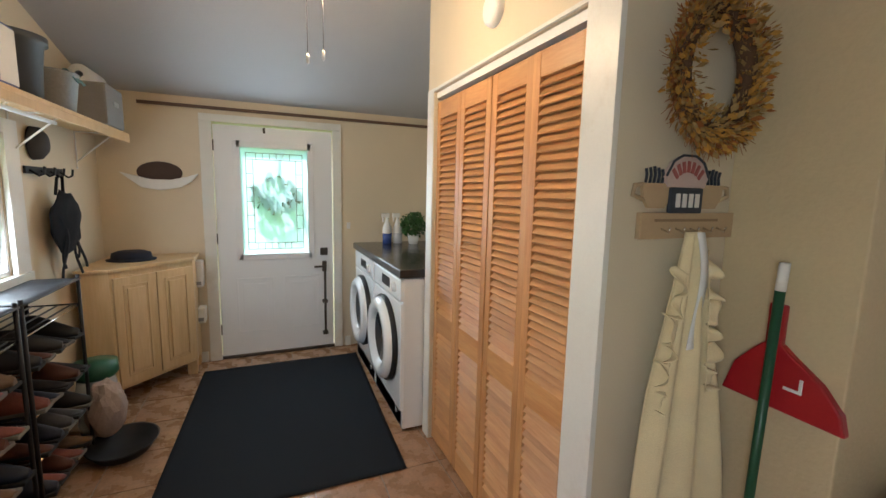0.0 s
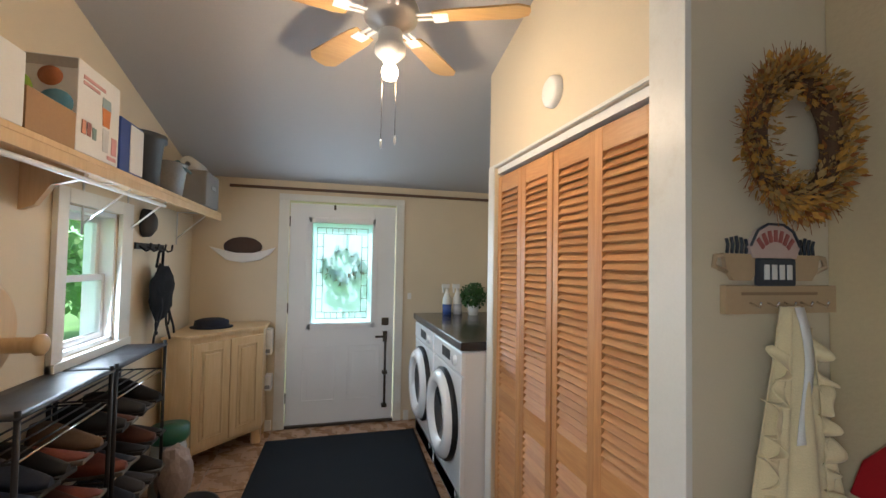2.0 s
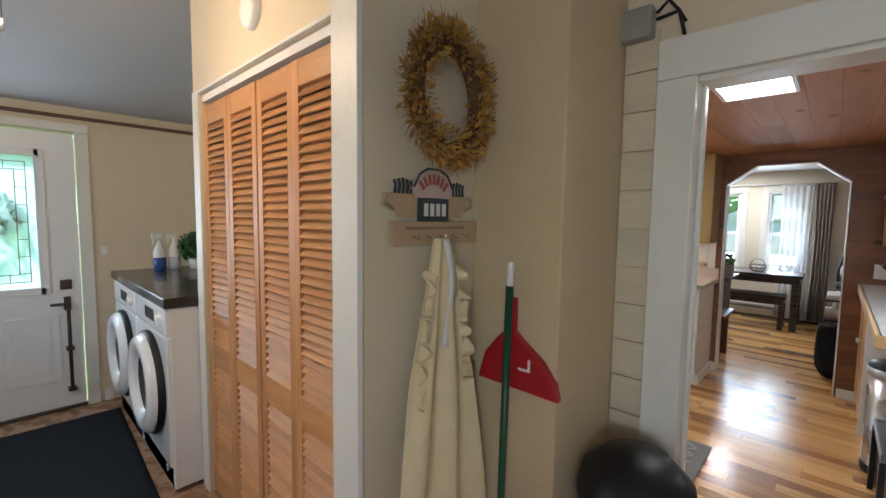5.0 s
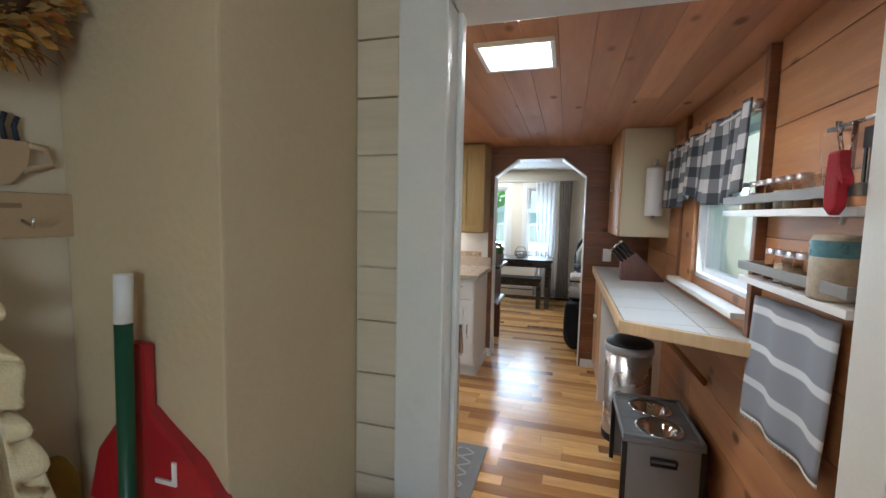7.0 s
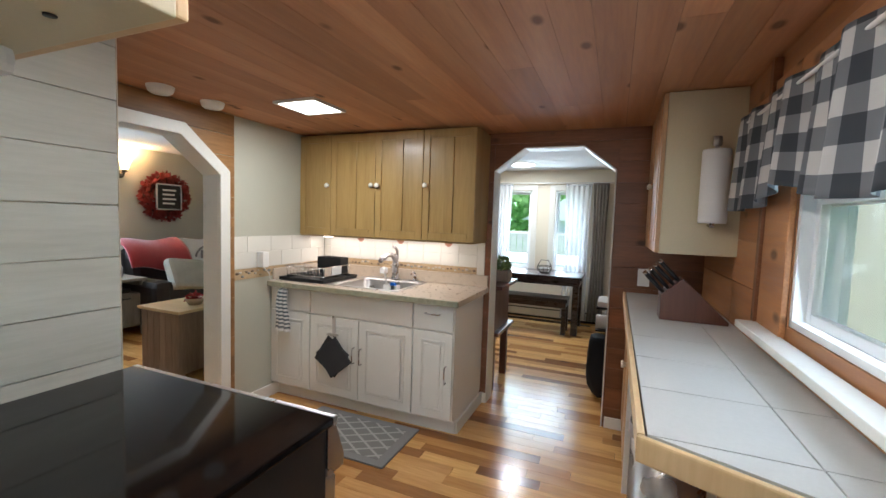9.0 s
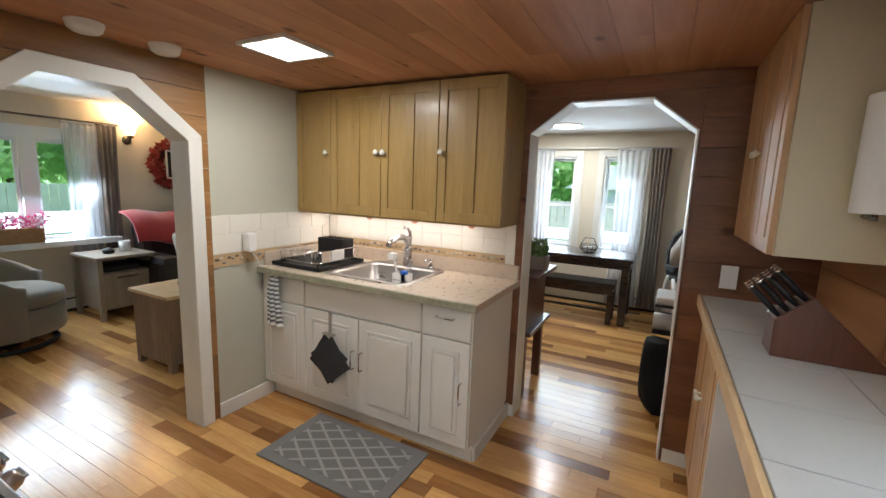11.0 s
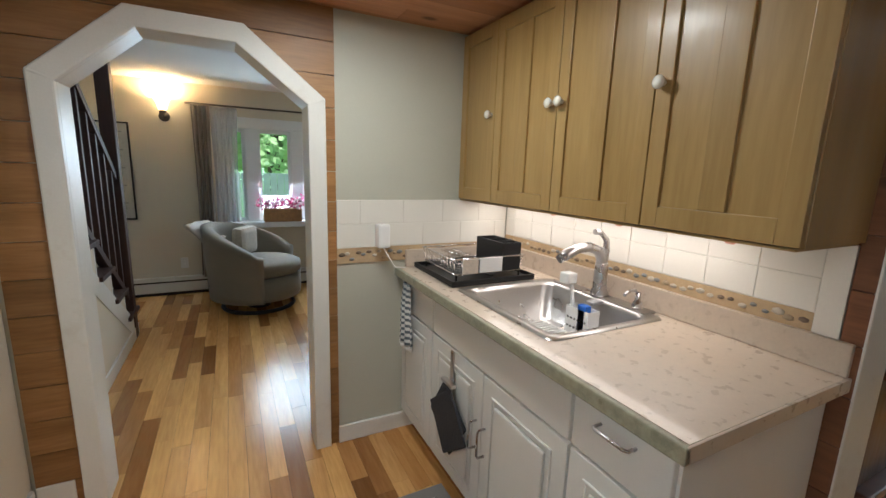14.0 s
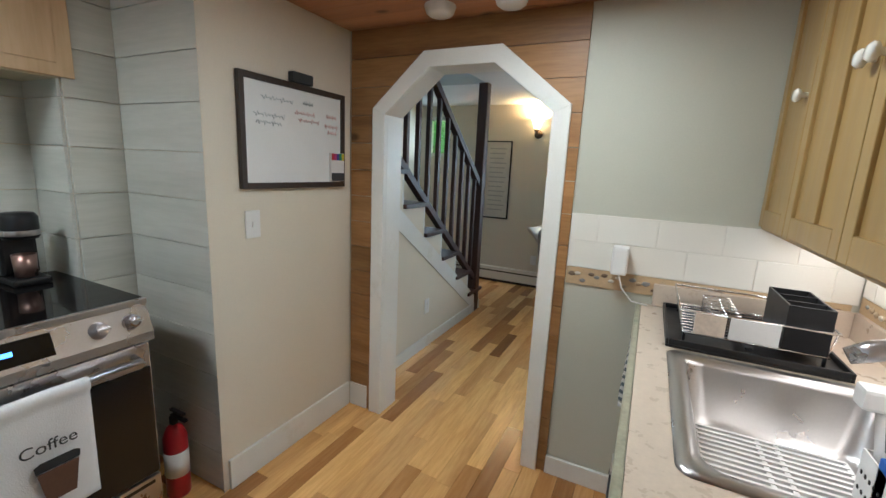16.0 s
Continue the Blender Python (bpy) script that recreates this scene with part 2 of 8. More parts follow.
CLOTH_CREAM = surf("cream_cloth", (0.78, 0.66, 0.40), 0.9, 0.10, 9, 260, 0.4, sheen=0.3)
CLOTH_WHITE = surf("white_cloth", (0.80, 0.80, 0.79), 0.9, 0.06, 9, 260, 0.4, sheen=0.3)
LEATHER = surf("black_leather", (0.016, 0.012, 0.011), 0.35, 0.25, 7, 120, 0.25)
CLEAR = glass("clear_glass")

# ---- building helpers ----
def addbox(bm, x0, x1, y0, y1, z0, z1, bevel=0.0, m=None):
    ret = bmesh.ops.create_cube(bm, size=1.0)
    vs = ret["verts"]
    for v in vs:
        v.co = Vector(((x0 + x1) / 2 + v.co.x * (x1 - x0), (y0 + y1) / 2 + v.co.y * (y1 - y0), (z0 + z1) / 2 + v.co.z * (z1 - z0)))
    if bevel:
        es = list({e for v in vs for e in v.link_edges})
        out = bmesh.ops.bevel(bm, geom=es, offset=bevel, segments=2, profile=0.6, affect="EDGES")
        vs = list({v for f in out["faces"] for v in f.verts} | {v for v in vs if v.is_valid})
    if m is not None:
        bmesh.ops.transform(bm, matrix=m, verts=vs)
    return vs


def box(x0, x1, y0, y1, z0, z1, bevel=0.0, m=None):
    bm = bmesh.new()
    addbox(bm, x0, x1, y0, y1, z0, z1, bevel, m)
    return bm


def boxes(items, bevel=0.0):
    bm = bmesh.new()
    for it in items:
        addbox(bm, *it, bevel=bevel)
    return bm


def addtube(bm, pts, r, seg=8, caps=True):
    """A round bar along points; r may be one radius or one for each point."""
    pts = [Vector(p) for p in pts]
    rs = r if isinstance(r, (list, tuple)) else [r] * len(pts)
    rings, up = [], None
    for i, p in enumerate(pts):
        d = (pts[min(i + 1, len(pts) - 1)] - pts[max(i - 1, 0)]).normalized()
        if up is None:
            up = d.orthogonal().normalized()
        side = d.cross(up).normalized()
        up = side.cross(d).normalized()
        rings.append([bm.verts.new(p + rs[i] * (math.cos(a) * up + math.sin(a) * side)) for a in (2 * math.pi * k / seg for k in range(seg))])
    for a, b in zip(rings, rings[1:]):
        for k in range(seg):
            f = bm.faces.new((a[k], a[(k + 1) % seg], b[(k + 1) % seg], b[k]))
            f.smooth = True
    if caps:
        bm.faces.new(rings[0][::-1])
        bm.faces.new(rings[-1])


def tube(pts, r, seg=8, caps=True):
    bm = bmesh.new()
    addtube(bm, pts, r, seg, caps)
    bmesh.ops.recalc_face_normals(bm, faces=bm.faces)
    return bm


def lathe(profile, seg=24, m=None, smooth=True):
    """Turned about z: profile is (radius, height) from bottom to top."""
    bm = bmesh.new()
    rings = []
    for r, z in profile:
        if r < 1e-5:
            rings.append([bm.verts.new((0, 0, z))])
        else:
            rings.append([bm.verts.new((r * math.cos(2 * math.pi * k / seg), r * math.sin(2 * math.pi * k / seg), z)) for k in range(seg)])
    for a, b in zip(rings, rings[1:]):
        for k in range(seg):
            q = (k + 1) % seg
            if len(a) == 1 and len(b) == 1:
                continue
            vs = (a[0], b[q], b[k]) if len(a) == 1 else (a[k], a[q], b[0]) if len(b) == 1 else (a[k], a[q], b[q], b[k])
            bm.faces.new(vs).smooth = smooth
    if m is not None:
        bmesh.ops.transform(bm, matrix=m, verts=bm.verts)
    bmesh.ops.recalc_face_normals(bm, faces=bm.faces)
    return bm


def prism(outline, depth, m=None, bevel=0.0):
    """An outline in local x, z, pushed back along y by depth."""
    bm = bmesh.new()
    a = [bm.verts.new((x, 0, z)) for x, z in outline]
    b = [bm.verts.new((x, depth, z)) for x, z in outline]
    n = len(a)
    bm.faces.new(a)
    bm.faces.new(b[::-1])
    for k in range(n):
        bm.faces.new((a[k], b[k], b[(k + 1) % n], a[(k + 1) % n]))
    bmesh.ops.recalc_face_normals(bm, faces=bm.faces)
    if bevel:
        bmesh.ops.bevel(bm, geom=bm.edges[:], offset=bevel, segments=2, profile=0.6, affect="EDGES")
    if m is not None:
        bmesh.ops.transform(bm, matrix=m, verts=bm.verts)
    return bm


def sheet(nu, nv, fn, thick=0.0):
    """A cloth-like grid: fn(u, v) gives the point, u and v from 0 to 1."""
    bm = bmesh.new()
    g = [[bm.verts.new(fn(i / nu, j / nv)) for j in range(nv + 1)] for i in range(nu + 1)]
    for i in range(nu):
        for j in range(nv):
            bm.faces.new((g[i][j], g[i + 1][j], g[i + 1][j + 1], g[i][j + 1])).smooth = True
    if thick:
        bmesh.ops.recalc_face_normals(bm, faces=bm.faces)
        bmesh.ops.solidify(bm, geom=bm.faces[:], thickness=thick)
        for f in bm.faces:
            f.smooth = True
    return bm


def mesh_of(name, bm, material):
    me = bpy.data.meshes.new(name)
    bm.to_mesh(me)
    bm.free()
    me.materials.append(material)
    return me


def part(name, bm, material, parent, label=""):
    ob = new(name, mesh_of(name, bm, material))
    ob.parent = parent
    return tagged(ob, label)


def thing(name, at, label, category, group="", rz=0.0, kind=""):
    ob = new(name)
    ob.empty_display_size = 0.1
    ob.matrix_basis = pose(*at, 0, 0, rz)
    return tagged(ob, label, category, group, kind)


def solo(name, bm, material, label, category, group="", kind="", at=(0, 0, 0), rz=0.0):
    ob = new(name, mesh_of(name, bm, material))
    ob.matrix_basis = pose(*at, 0, 0, rz)
    return tagged(ob, label, category, group, kind)


def setting(name, bm, material, label="", category=""):
    ob = new(name, mesh_of(name, bm, material))
    return tagged(ob, label, category, kind="structure")

# ---- structure ----
CK = 2.075          # kitchen ceiling
CL = 2.20           # living and dining ceiling
WX = 2.40           # wall between laundry and kitchen
EX = 5.50           # sink wall
NY = 2.62           # wall to the living room
SY = -0.36          # kitchen window wall


def slope(y):
    return 2.21 + 0.245 * (4.33 - y) if y > 0.6 else 3.124 - 0.245 * (0.6 - y)


def wall_x(name, x0, x1, y0, y1, z1, holes, material):
    """A wall standing along y between x0 and x1, with rectangular openings (y0, y1, z0, z1)."""
    items, at = [], y0
    for a, b, lo, hi in sorted(holes):
        if a > at:
            items.append((x0, x1, at, a, 0, z1))
        if lo > 0:
            items.append((x0, x1, a, b, 0, lo))
        if hi < z1:
            items.append((x0, x1, a, b, hi, z1))
        at = b
    items.append((x0, x1, at, y1, 0, z1))
    return setting(name, boxes(items), material)


def wall_y(name, y0, y1, x0, x1, z1, holes, material):
    """A wall standing along x between y0 and y1, with rectangular openings (x0, x1, z0, z1)."""
    items, at = [], x0
    for a, b, lo, hi in sorted(holes):
        if a > at:
            items.append((at, a, y0, y1, 0, z1))
        if lo > 0:
            items.append((a, b, y0, y1, 0, lo))
        if hi < z1:
            items.append((a, b, y0, y1, hi, z1))
        at = b
    items.append((at, x1, y0, y1, 0, z1))
    return setting(name, boxes(items), material)


def arch_outline(a, b, flat_a, flat_b, side, top):
    return [(a, 0), (a, side), (flat_a, top), (flat_b, top), (b, side), (b, 0)]


def arch_wall(name, lo, hi, ztop, arch, depth, m, material):
    """A wall with a doorway whose upper corners are cut off aslant."""
    a, b, fa, fb, side, top = arch
    bm = prism([(lo, 0), (lo, ztop), (hi, ztop), (hi, 0), (b, 0), (b, side), (fb, top), (fa, top), (a, side), (a, 0)], depth, m)
    bmesh.ops.triangulate(bm, faces=[f for f in bm.faces if len(f.verts) > 4])
    return setting(name, bm, material)


# floors: sub-floor slabs below the laid boards and tiles
setting("floor_laundry", box(-0.75, 2.42, -2.6, 4.5, -0.12, -0.004), GROUT, "brown tile laundry room floor with pale grout", "floor")
setting("floor", boxes([(2.42, 9.0, -1.6, 5.97, -0.12, -0.006), (1.8, 2.42, 4.6, 5.97, -0.12, -0.006)]), DARK, "glossy mixed-tone maple strip floor", "floor")

# laundry walls
wall_x("wall_laundry_west", -0.72, -0.58, -2.6, 4.47, 3.3, [(-1.0, -0.1, 1.0, 1.9), (2.56, 3.05, 1.04, 1.73)], WALL_BEIGE)
wall_y("wall_laundry_north", 4.33, 4.47, -0.58, 2.28, 2.9, [(0.19, 1.17, 0.0, 2.03)], WALL_BEIGE)
wall_x("wall_laundry_nook_east", 2.14, 2.28, 2.67, 4.33, 2.9, [], WALL_BEIGE)
wall_y("wall_laundry_south", -2.6, -2.46, -0.58, 2.40, 3.3, [], WALL_BEIGE)
# closet enclosure: front, end wall and wreath wall
wall_x("wall_closet_front", 1.459, 1.54, 1.24, 2.665, 3.2, [(1.36, 2.575, 0.0, 2.04)], WALL_BEIGE)
setting("wall_closet_end", box(1.54, 2.40, 2.60, 2.665, 0, 3.0), WALL_BEIGE)
setting("wall_wreath", box(1.462, 2.40, 1.237, 1.31, 0, 3.2), WALL_GREIGE)
setting("wall_closet_back", box(2.26, 2.40, 1.31, 2.60, 0, 3.2), WALL_BEIGE)
setting("chimney_breast", box(1.945, 2.395, 0.882, 1.236, 0, 3.2, 0.006), BRICK_PAINT, "beige painted chimney breast beside the kitchen doorway", "chimney")
wall_x("wall_laundry_kitchen", WX, 2.53, -2.6, 2.62, 3.3, [(-0.285, 0.66, 0.0, 1.95)], WALL_BEIGE)

# sloping laundry ceiling
bm = bmesh.new()
ys = [-2.6, 0.6, 4.47]
for x0, x1 in ((-0.72, 2.40),):
    lo = [[bm.verts.new((x, y, slope(y) + dz)) for y in ys] for x, dz in ((x0, 0), (x1, 0), (x1, 0.1), (x0, 0.1))]
    for j in range(2):
        for i in range(4):
            a, b = lo[i], lo[(i + 1) % 4]
            bm.faces.new((a[j], a[j + 1], b[j + 1], b[j]))
bmesh.ops.recalc_face_normals(bm, faces=bm.faces)
setting("ceiling_laundry", bm, CEIL_GRAY, "gray painted sloping laundry room ceiling", "ceiling")

# kitchen walls
wall_y("wall_kitchen_south", SY - 0.14, SY, 2.53, EX, 2.3, [(3.30, 4.12, 1.10, 1.88)], PINE)
ARCH2 = (0.197, 1.055, 0.412, 0.83, 1.796, 1.965)
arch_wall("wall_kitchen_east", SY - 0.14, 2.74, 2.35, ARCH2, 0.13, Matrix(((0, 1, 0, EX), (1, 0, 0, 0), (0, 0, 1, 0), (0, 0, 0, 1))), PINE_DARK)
ARCH1 = (3.562, 4.412, 3.807, 4.142, 1.665, 1.878)
arch_wall("wall_kitchen_north", 3.30, EX, 2.35, ARCH1, 0.12, pose(0, NY, 0), WALL_GRAY)
setting("wall_pantry", boxes([(2.53, 3.335, 1.80, 2.74, 0, 2.35), (2.53, 2.81, 1.60, 1.80, 0, 2.35)]), WALL_CREAM)
setting("ceiling_kitchen", box(2.531, EX + 0.129, SY - 0.139, NY + 0.119, CK + 0.014, CK + 0.12), DARK, "knotty pine plank kitchen ceiling", "ceiling")

# living room and dining room shells
wall_y("wall_living_north", 5.85, 5.97, 1.8, 9.0, 2.6, [(4.10, 5.44, 0.73, 1.87), (2.06, 2.32, 1.60, 2.02)], WALL_CREAM)
setting("wall_stair_west", boxes([(2.28, 2.40, 2.74, 4.47, 0, 3.4), (1.8, 1.92, 4.47, 5.85, 0, 3.4)]), WALL_CREAM)
setting("wall_living_east", box(7.2, 7.32, 2.62, 5.85, 0, 2.4), WALL_CREAM)
setting("wall_dining_north", box(EX + 0.13, 8.75, 2.62, 2.74, 0, 2.4), WALL_CREAM)
wall_x("wall_dining_east", 8.75, 8.88, -1.6, 2.74, 2.4, [(0.62, 1.03, 0.72, 1.90), (1.37, 1.80, 0.72, 1.90)], WALL_CREAM)
setting("wall_dining_south", box(EX + 0.13, 8.88, -1.6, -1.48, 0, 2.4), WALL_CREAM)
setting("wall_dining_west", box(EX, EX + 0.13, -1.6, SY - 0.14, 0, 2.4), WALL_CREAM)
setting("ceiling_dining", box(EX + 0.13, 8.88, -1.6, 2.62, CL, CL + 0.1), CEIL_WHITE, "white dining room ceiling", "ceiling")
# slabs reaching y 6.65 overhang the bay: an added, unseen eave against the sun
setting("ceiling_living", boxes([(3.32, 7.32, 2.74, 6.65, CL, CL + 0.1), (1.8, 3.32, 4.62, 6.65, CL, CL + 0.1), (1.8, 3.32, 2.74, 4.62, 3.4, 3.5)]), CEIL_WHITE, "white living room ceiling, run out as an added eave over the bay", "ceiling")
setting("wall_stairwell", boxes([(3.32, 3.40, 2.74, 4.62, CL + 0.1, 3.4), (2.4, 3.32, 4.62, 4.70, CL + 0.1, 3.4)]), WALL_CREAM)

# ---- laundry room ----
def raised_panel(name, w, h, m, material, parent, depth=0.018, inset=0.055, double=False, label=""):
    """A cabinet or door leaf in local x (width), z (height), its face towards -y, with a moulded field."""
    bm = box(0, w, 0, depth, 0, h, 0.003)
    cells = [(inset, w - inset)] if not double else [(inset, w / 2 - 0.022), (w / 2 + 0.022, w - inset)]
    bmesh.ops.transform(bm, matrix=m, verts=bm.verts)
    leaf = part(name, bm, material, parent, label)
    for a, b in cells:
        if b - a > 0.03:
            z0, z1, e = inset, h - inset, 0.010
            ring = boxes([(a, a + e, -0.006, 0.001, z0, z1), (b - e, b, -0.006, 0.001, z0, z1), (a + e, b - e, -0.006, 0.001, z0, z0 + e), (a + e, b - e, -0.006, 0.001, z1 - e, z1)], 0.002)
            field = box(a + 0.024, b - 0.024, -0.010, 0.001, z0 + 0.024, z1 - 0.024, 0.008)
            for nm, bm2 in (("moulding", ring), ("panel", field)):
                bmesh.ops.transform(bm2, matrix=m, verts=bm2.verts)
                part(nm, bm2, material, leaf)
    return leaf


# entry door with leaded glass
door = thing("door_1", (0.2, 4.345, 0), "white steel entry door with a leaded glass light", "door", kind="structure")
DW, DH = 0.955, 2.015
g0, g1, gz0, gz1 = 0.165, 0.77, 0.892, 1.872
part("leaf", boxes([(0, g0, 0, 0.045, 0.01, DH), (g1, DW, 0, 0.045, 0.01, DH), (g0, g1, 0, 0.045, 0.01, gz0), (g0, g1, 0, 0.045, gz1, DH)]), VINYL, door)
for a in (0.13, 0.53):
    part("panel", boxes([(a, a + 0.30, -0.006, 0.001, 0.22, 0.232), (a, a + 0.30, -0.006, 0.001, 0.70, 0.712), (a, a + 0.012, -0.006, 0.001, 0.22, 0.712), (a + 0.288, a + 0.30, -0.006, 0.001, 0.22, 0.712), (a + 0.05, a + 0.25, -0.005, 0.001, 0.27, 0.66)], 0.002), VINYL, door)
wf = part("window_frame", boxes([(g0 - 0.02, g0 + 0.03, -0.014, 0.059, gz0 - 0.02, gz1 + 0.02), (g1 - 0.03, g1 + 0.02, -0.014, 0.059, gz0 - 0.02, gz1 + 0.02), (g0, g1, -0.014, 0.059, gz0 - 0.02, gz0 + 0.03), (g0, g1, -0.014, 0.059, gz1 - 0.03, gz1 + 0.02)], 0.003), VINYL, door)
LEAD_GLASS = glass("rippled_glass", (0.88, 1.0, 0.98), 0.30, False)
_nt = LEAD_GLASS.node_tree
_tr, _mx = _nt.nodes.new("ShaderNodeBsdfTranslucent"), _nt.nodes.new("ShaderNodeMixShader")
_tr.inputs[0].default_value = (0.80, 0.96, 1.0, 1)
_mx.inputs[0].default_value = 0.68
_nt.links.new(_nt.nodes["Principled BSDF"].outputs[0], _mx.inputs[1])
_nt.links.new(_tr.outputs[0], _mx.inputs[2])
_nt.links.new(_mx.outputs[0], _nt.nodes["Material Output"].inputs[0])
pane = part("pane", box(g0 + 0.03, g1 - 0.03, 0.02, 0.026, gz0 + 0.03, gz1 - 0.03), LEAD_GLASS, door, "leaded decorative glass")
LEAD = surf("lead_came", (0.30, 0.33, 0.32), 0.4, 0.1, metal=0.6)
bm = bmesh.new()
for o in (0.07, 0.125):
    for a, b, c, d in ((g0 + o, g0 + o + 0.006, gz0 + o, gz1 - o), (g1 - o - 0.006, g1 - o, gz0 + o, gz1 - o), (g0 + o, g1 - o, gz0 + o, gz0 + o + 0.006), (g0 + o, g1 - o, gz1 - o - 0.006, gz1 - o)):
        addbox(bm, a, b, 0.014, 0.020, c, d)
for k in range(7):
    zz = gz0 + 0.13 + k * 0.12
    for xx in (g0 + 0.07, g1 - 0.13):
        addbox(bm, xx, xx + 0.06, 0.014, 0.020, zz, zz + 0.005)
for k in range(6):
    xx = g0 + 0.15 + k * 0.055
    addbox(bm, xx, xx + 0.005, 0.014, 0.020, gz0 + 0.07, gz0 + 0.13)
    addbox(bm, xx, xx + 0.005, 0.014, 0.020, gz1 - 0.13, gz1 - 0.07)
part("came", bm, LEAD, door, "gray lead strips")
part("hinge", boxes([(-0.012, 0.004, -0.012, 0.004, z, z + 0.09) for z in (0.22,)], 0.002), IRON, door)
for z in (1.02, 1.80):
    part("hinge", box(-0.012, 0.004, -0.012, 0.004, z, z + 0.09, 0.002), IRON, door)
dl = part("deadbolt", box(0.84, 0.905, -0.02, 0.0, 0.895, 0.965, 0.006), IRON, door, "bronze deadbolt plate")
hd = part("door_handle", boxes([(0.855, 0.895, -0.018, 0.0, 0.74, 0.84), (0.78, 0.89, -0.055, -0.038, 0.785, 0.803)], 0.004), IRON, door, "bronze lever handle")
part("security_bar", tube([(0.875, -0.045, 0.80), (0.875, -0.045, 0.5), (0.875, -0.045, 0.14)], 0.011), IRON, door, "dark bronze brace bar")
for z in (0.46, 0.155):
    part("bar_bracket", box(0.852, 0.898, -0.06, 0.0, z - 0.012, z + 0.012, 0.004), IRON, door)
part("door_latch", box(0.38, 0.40, -0.012, 0.0, 1.965, 2.01, 0.003), IRON, door)
setting("trim_entry_door", boxes([(0.106, 0.195, 4.31, 4.345, 0, 2.03), (1.16, 1.235, 4.31, 4.345, 0, 2.03), (0.106, 1.235, 4.31, 4.345, 2.031, 2.09)], 0.004), TRIM, "white door casing")
setting("threshold", box(0.2, 1.16, 4.32, 4.44, 0, 0.022, 0.004), IRON)
setting("trim_cable_strip", boxes([(-0.30, 2.13, 4.305, 4.329, 2.124, 2.148)], 0.004), surf("brown_strip", (0.13, 0.075, 0.045), 0.6), "brown wooden strip under the sloping ceiling")
setting("baseboard_laundry", boxes([(1.26, 1.31, 4.312, 4.329, 0, 0.09), (-0.56, 0.09, 4.312, 4.329, 0, 0.09)], 0.003), TRIM)
solo("light_switch", box(-0.018, 0.018, 0, 0.006, -0.03, 0.03, 0.002), WHITE_PLASTIC, "small white wall switch beside the entry door", "switch", at=(1.30, 4.323, 1.17))

# laundry window
SCREEN = sheer("screen_mesh", (0.30, 0.38, 0.36), 0.84)


def sash_window(name, x0, x1, z0, z1, m, label, split=0.5, screen=False):
    """A double-hung window in local x, z with its room side towards -y."""
    w = new(name)
    w.matrix_basis = m
    tagged(w, label, "window", kind="structure")
    t = 0.032
    mid = z0 + (z1 - z0) * split
    part("window_frame", boxes([(x0, x0 + 0.022, -0.016, 0.125, z0, z1), (x1 - 0.022, x1, -0.016, 0.125, z0, z1), (x0, x1, -0.016, 0.125, z1 - 0.022, z1), (x0, x1, -0.016, 0.125, z0, z0 + 0.022)], 0.002), VINYL, w)
    if screen:
        sc = part("insect_screen", box(x0 + 0.022, x1 - 0.022, 0.10, 0.1015, z0 + 0.022, mid), SCREEN, w, "fine gray insect screen")
        sc.visible_shadow = False
    for lo, hi, d in ((z0 + 0.022, mid + 0.018, 0.02), (mid - 0.018, z1 - 0.022, 0.052)):
        a, b = x0 + 0.022, x1 - 0.022
        s = part("sash", boxes([(a, a + t, d, d + 0.028, lo, hi), (b - t, b, d, d + 0.028, lo, hi), (a + t, b - t, d, d + 0.028, lo, lo + t), (a + t, b - t, d, d + 0.028, hi - t, hi)], 0.003), VINYL, w)
        p = part("pane", box(a + t, b - t, d + 0.011, d + 0.015, lo + t, hi - t), CLEAR, s)
        p.visible_shadow = False
    return w


M_WEST = Matrix(((0, -1, 0, -0.60), (1, 0, 0, 0), (0, 0, 1, 0), (0, 0, 0, 1)))
sash_window("window_1", 2.562, 3.048, 1.042, 1.728, M_WEST, "white vinyl double-hung window in the laundry room")
sash_window("window_5", -0.998, -0.102, 1.002, 1.898, M_WEST, "white vinyl double-hung window in the rear of the laundry room")
setting("trim_laundry_window", boxes([(-0.578, -0.555, 2.48, 2.559, 0.97, 1.80), (-0.578, -0.555, 3.051, 3.18, 0.97, 1.80), (-0.578, -0.555, 2.56, 3.05, 1.731, 1.80), (-0.578, -0.545, 2.48, 3.18, 0.969, 1.039)], 0.003), TRIM)

# louvred bifold closet doors
def bifold_leaf(y0, w):
    h0, h1, d = 0.015, 1.985, 0.028
    leaf = thing("bifold_door", (1.475, y0, 0), "orange-stained pine louvred bifold closet door leaf", "closet door", "louvred closet doors")
    st = 0.042
    for a in (0, w - st):
        part("stile", box(0, d, a, a + st, h0, h1, 0.003), LOUVRE_V, leaf)
    for lo, hi in ((h0, 0.13), (0.695, 0.81), (1.895, h1)):
        part("rail", box(0.001, d - 0.001, st, w - st, lo, hi, 0.003), LOUVRE, leaf)
    me = None
    for lo, hi in ((0.13, 0.695), (0.81, 1.895)):
        n = round((hi - lo) / 0.0315)
        for k in range(n):
            z = lo + (k + 0.5) * (hi - lo) / n
            if me is None:
                bm = box(-0.0035, 0.0035, st + 0.001, w - st - 0.001, -0.021, 0.021)
                bmesh.ops.transform(bm, matrix=pose(0, 0, 0, 0, 38, 0), verts=bm.verts)
                me = mesh_of("slat", bm, LOUVRE)
            s = new("slat", me)
            s.parent = leaf
            s.location = (d / 2, 0, z)
    return leaf


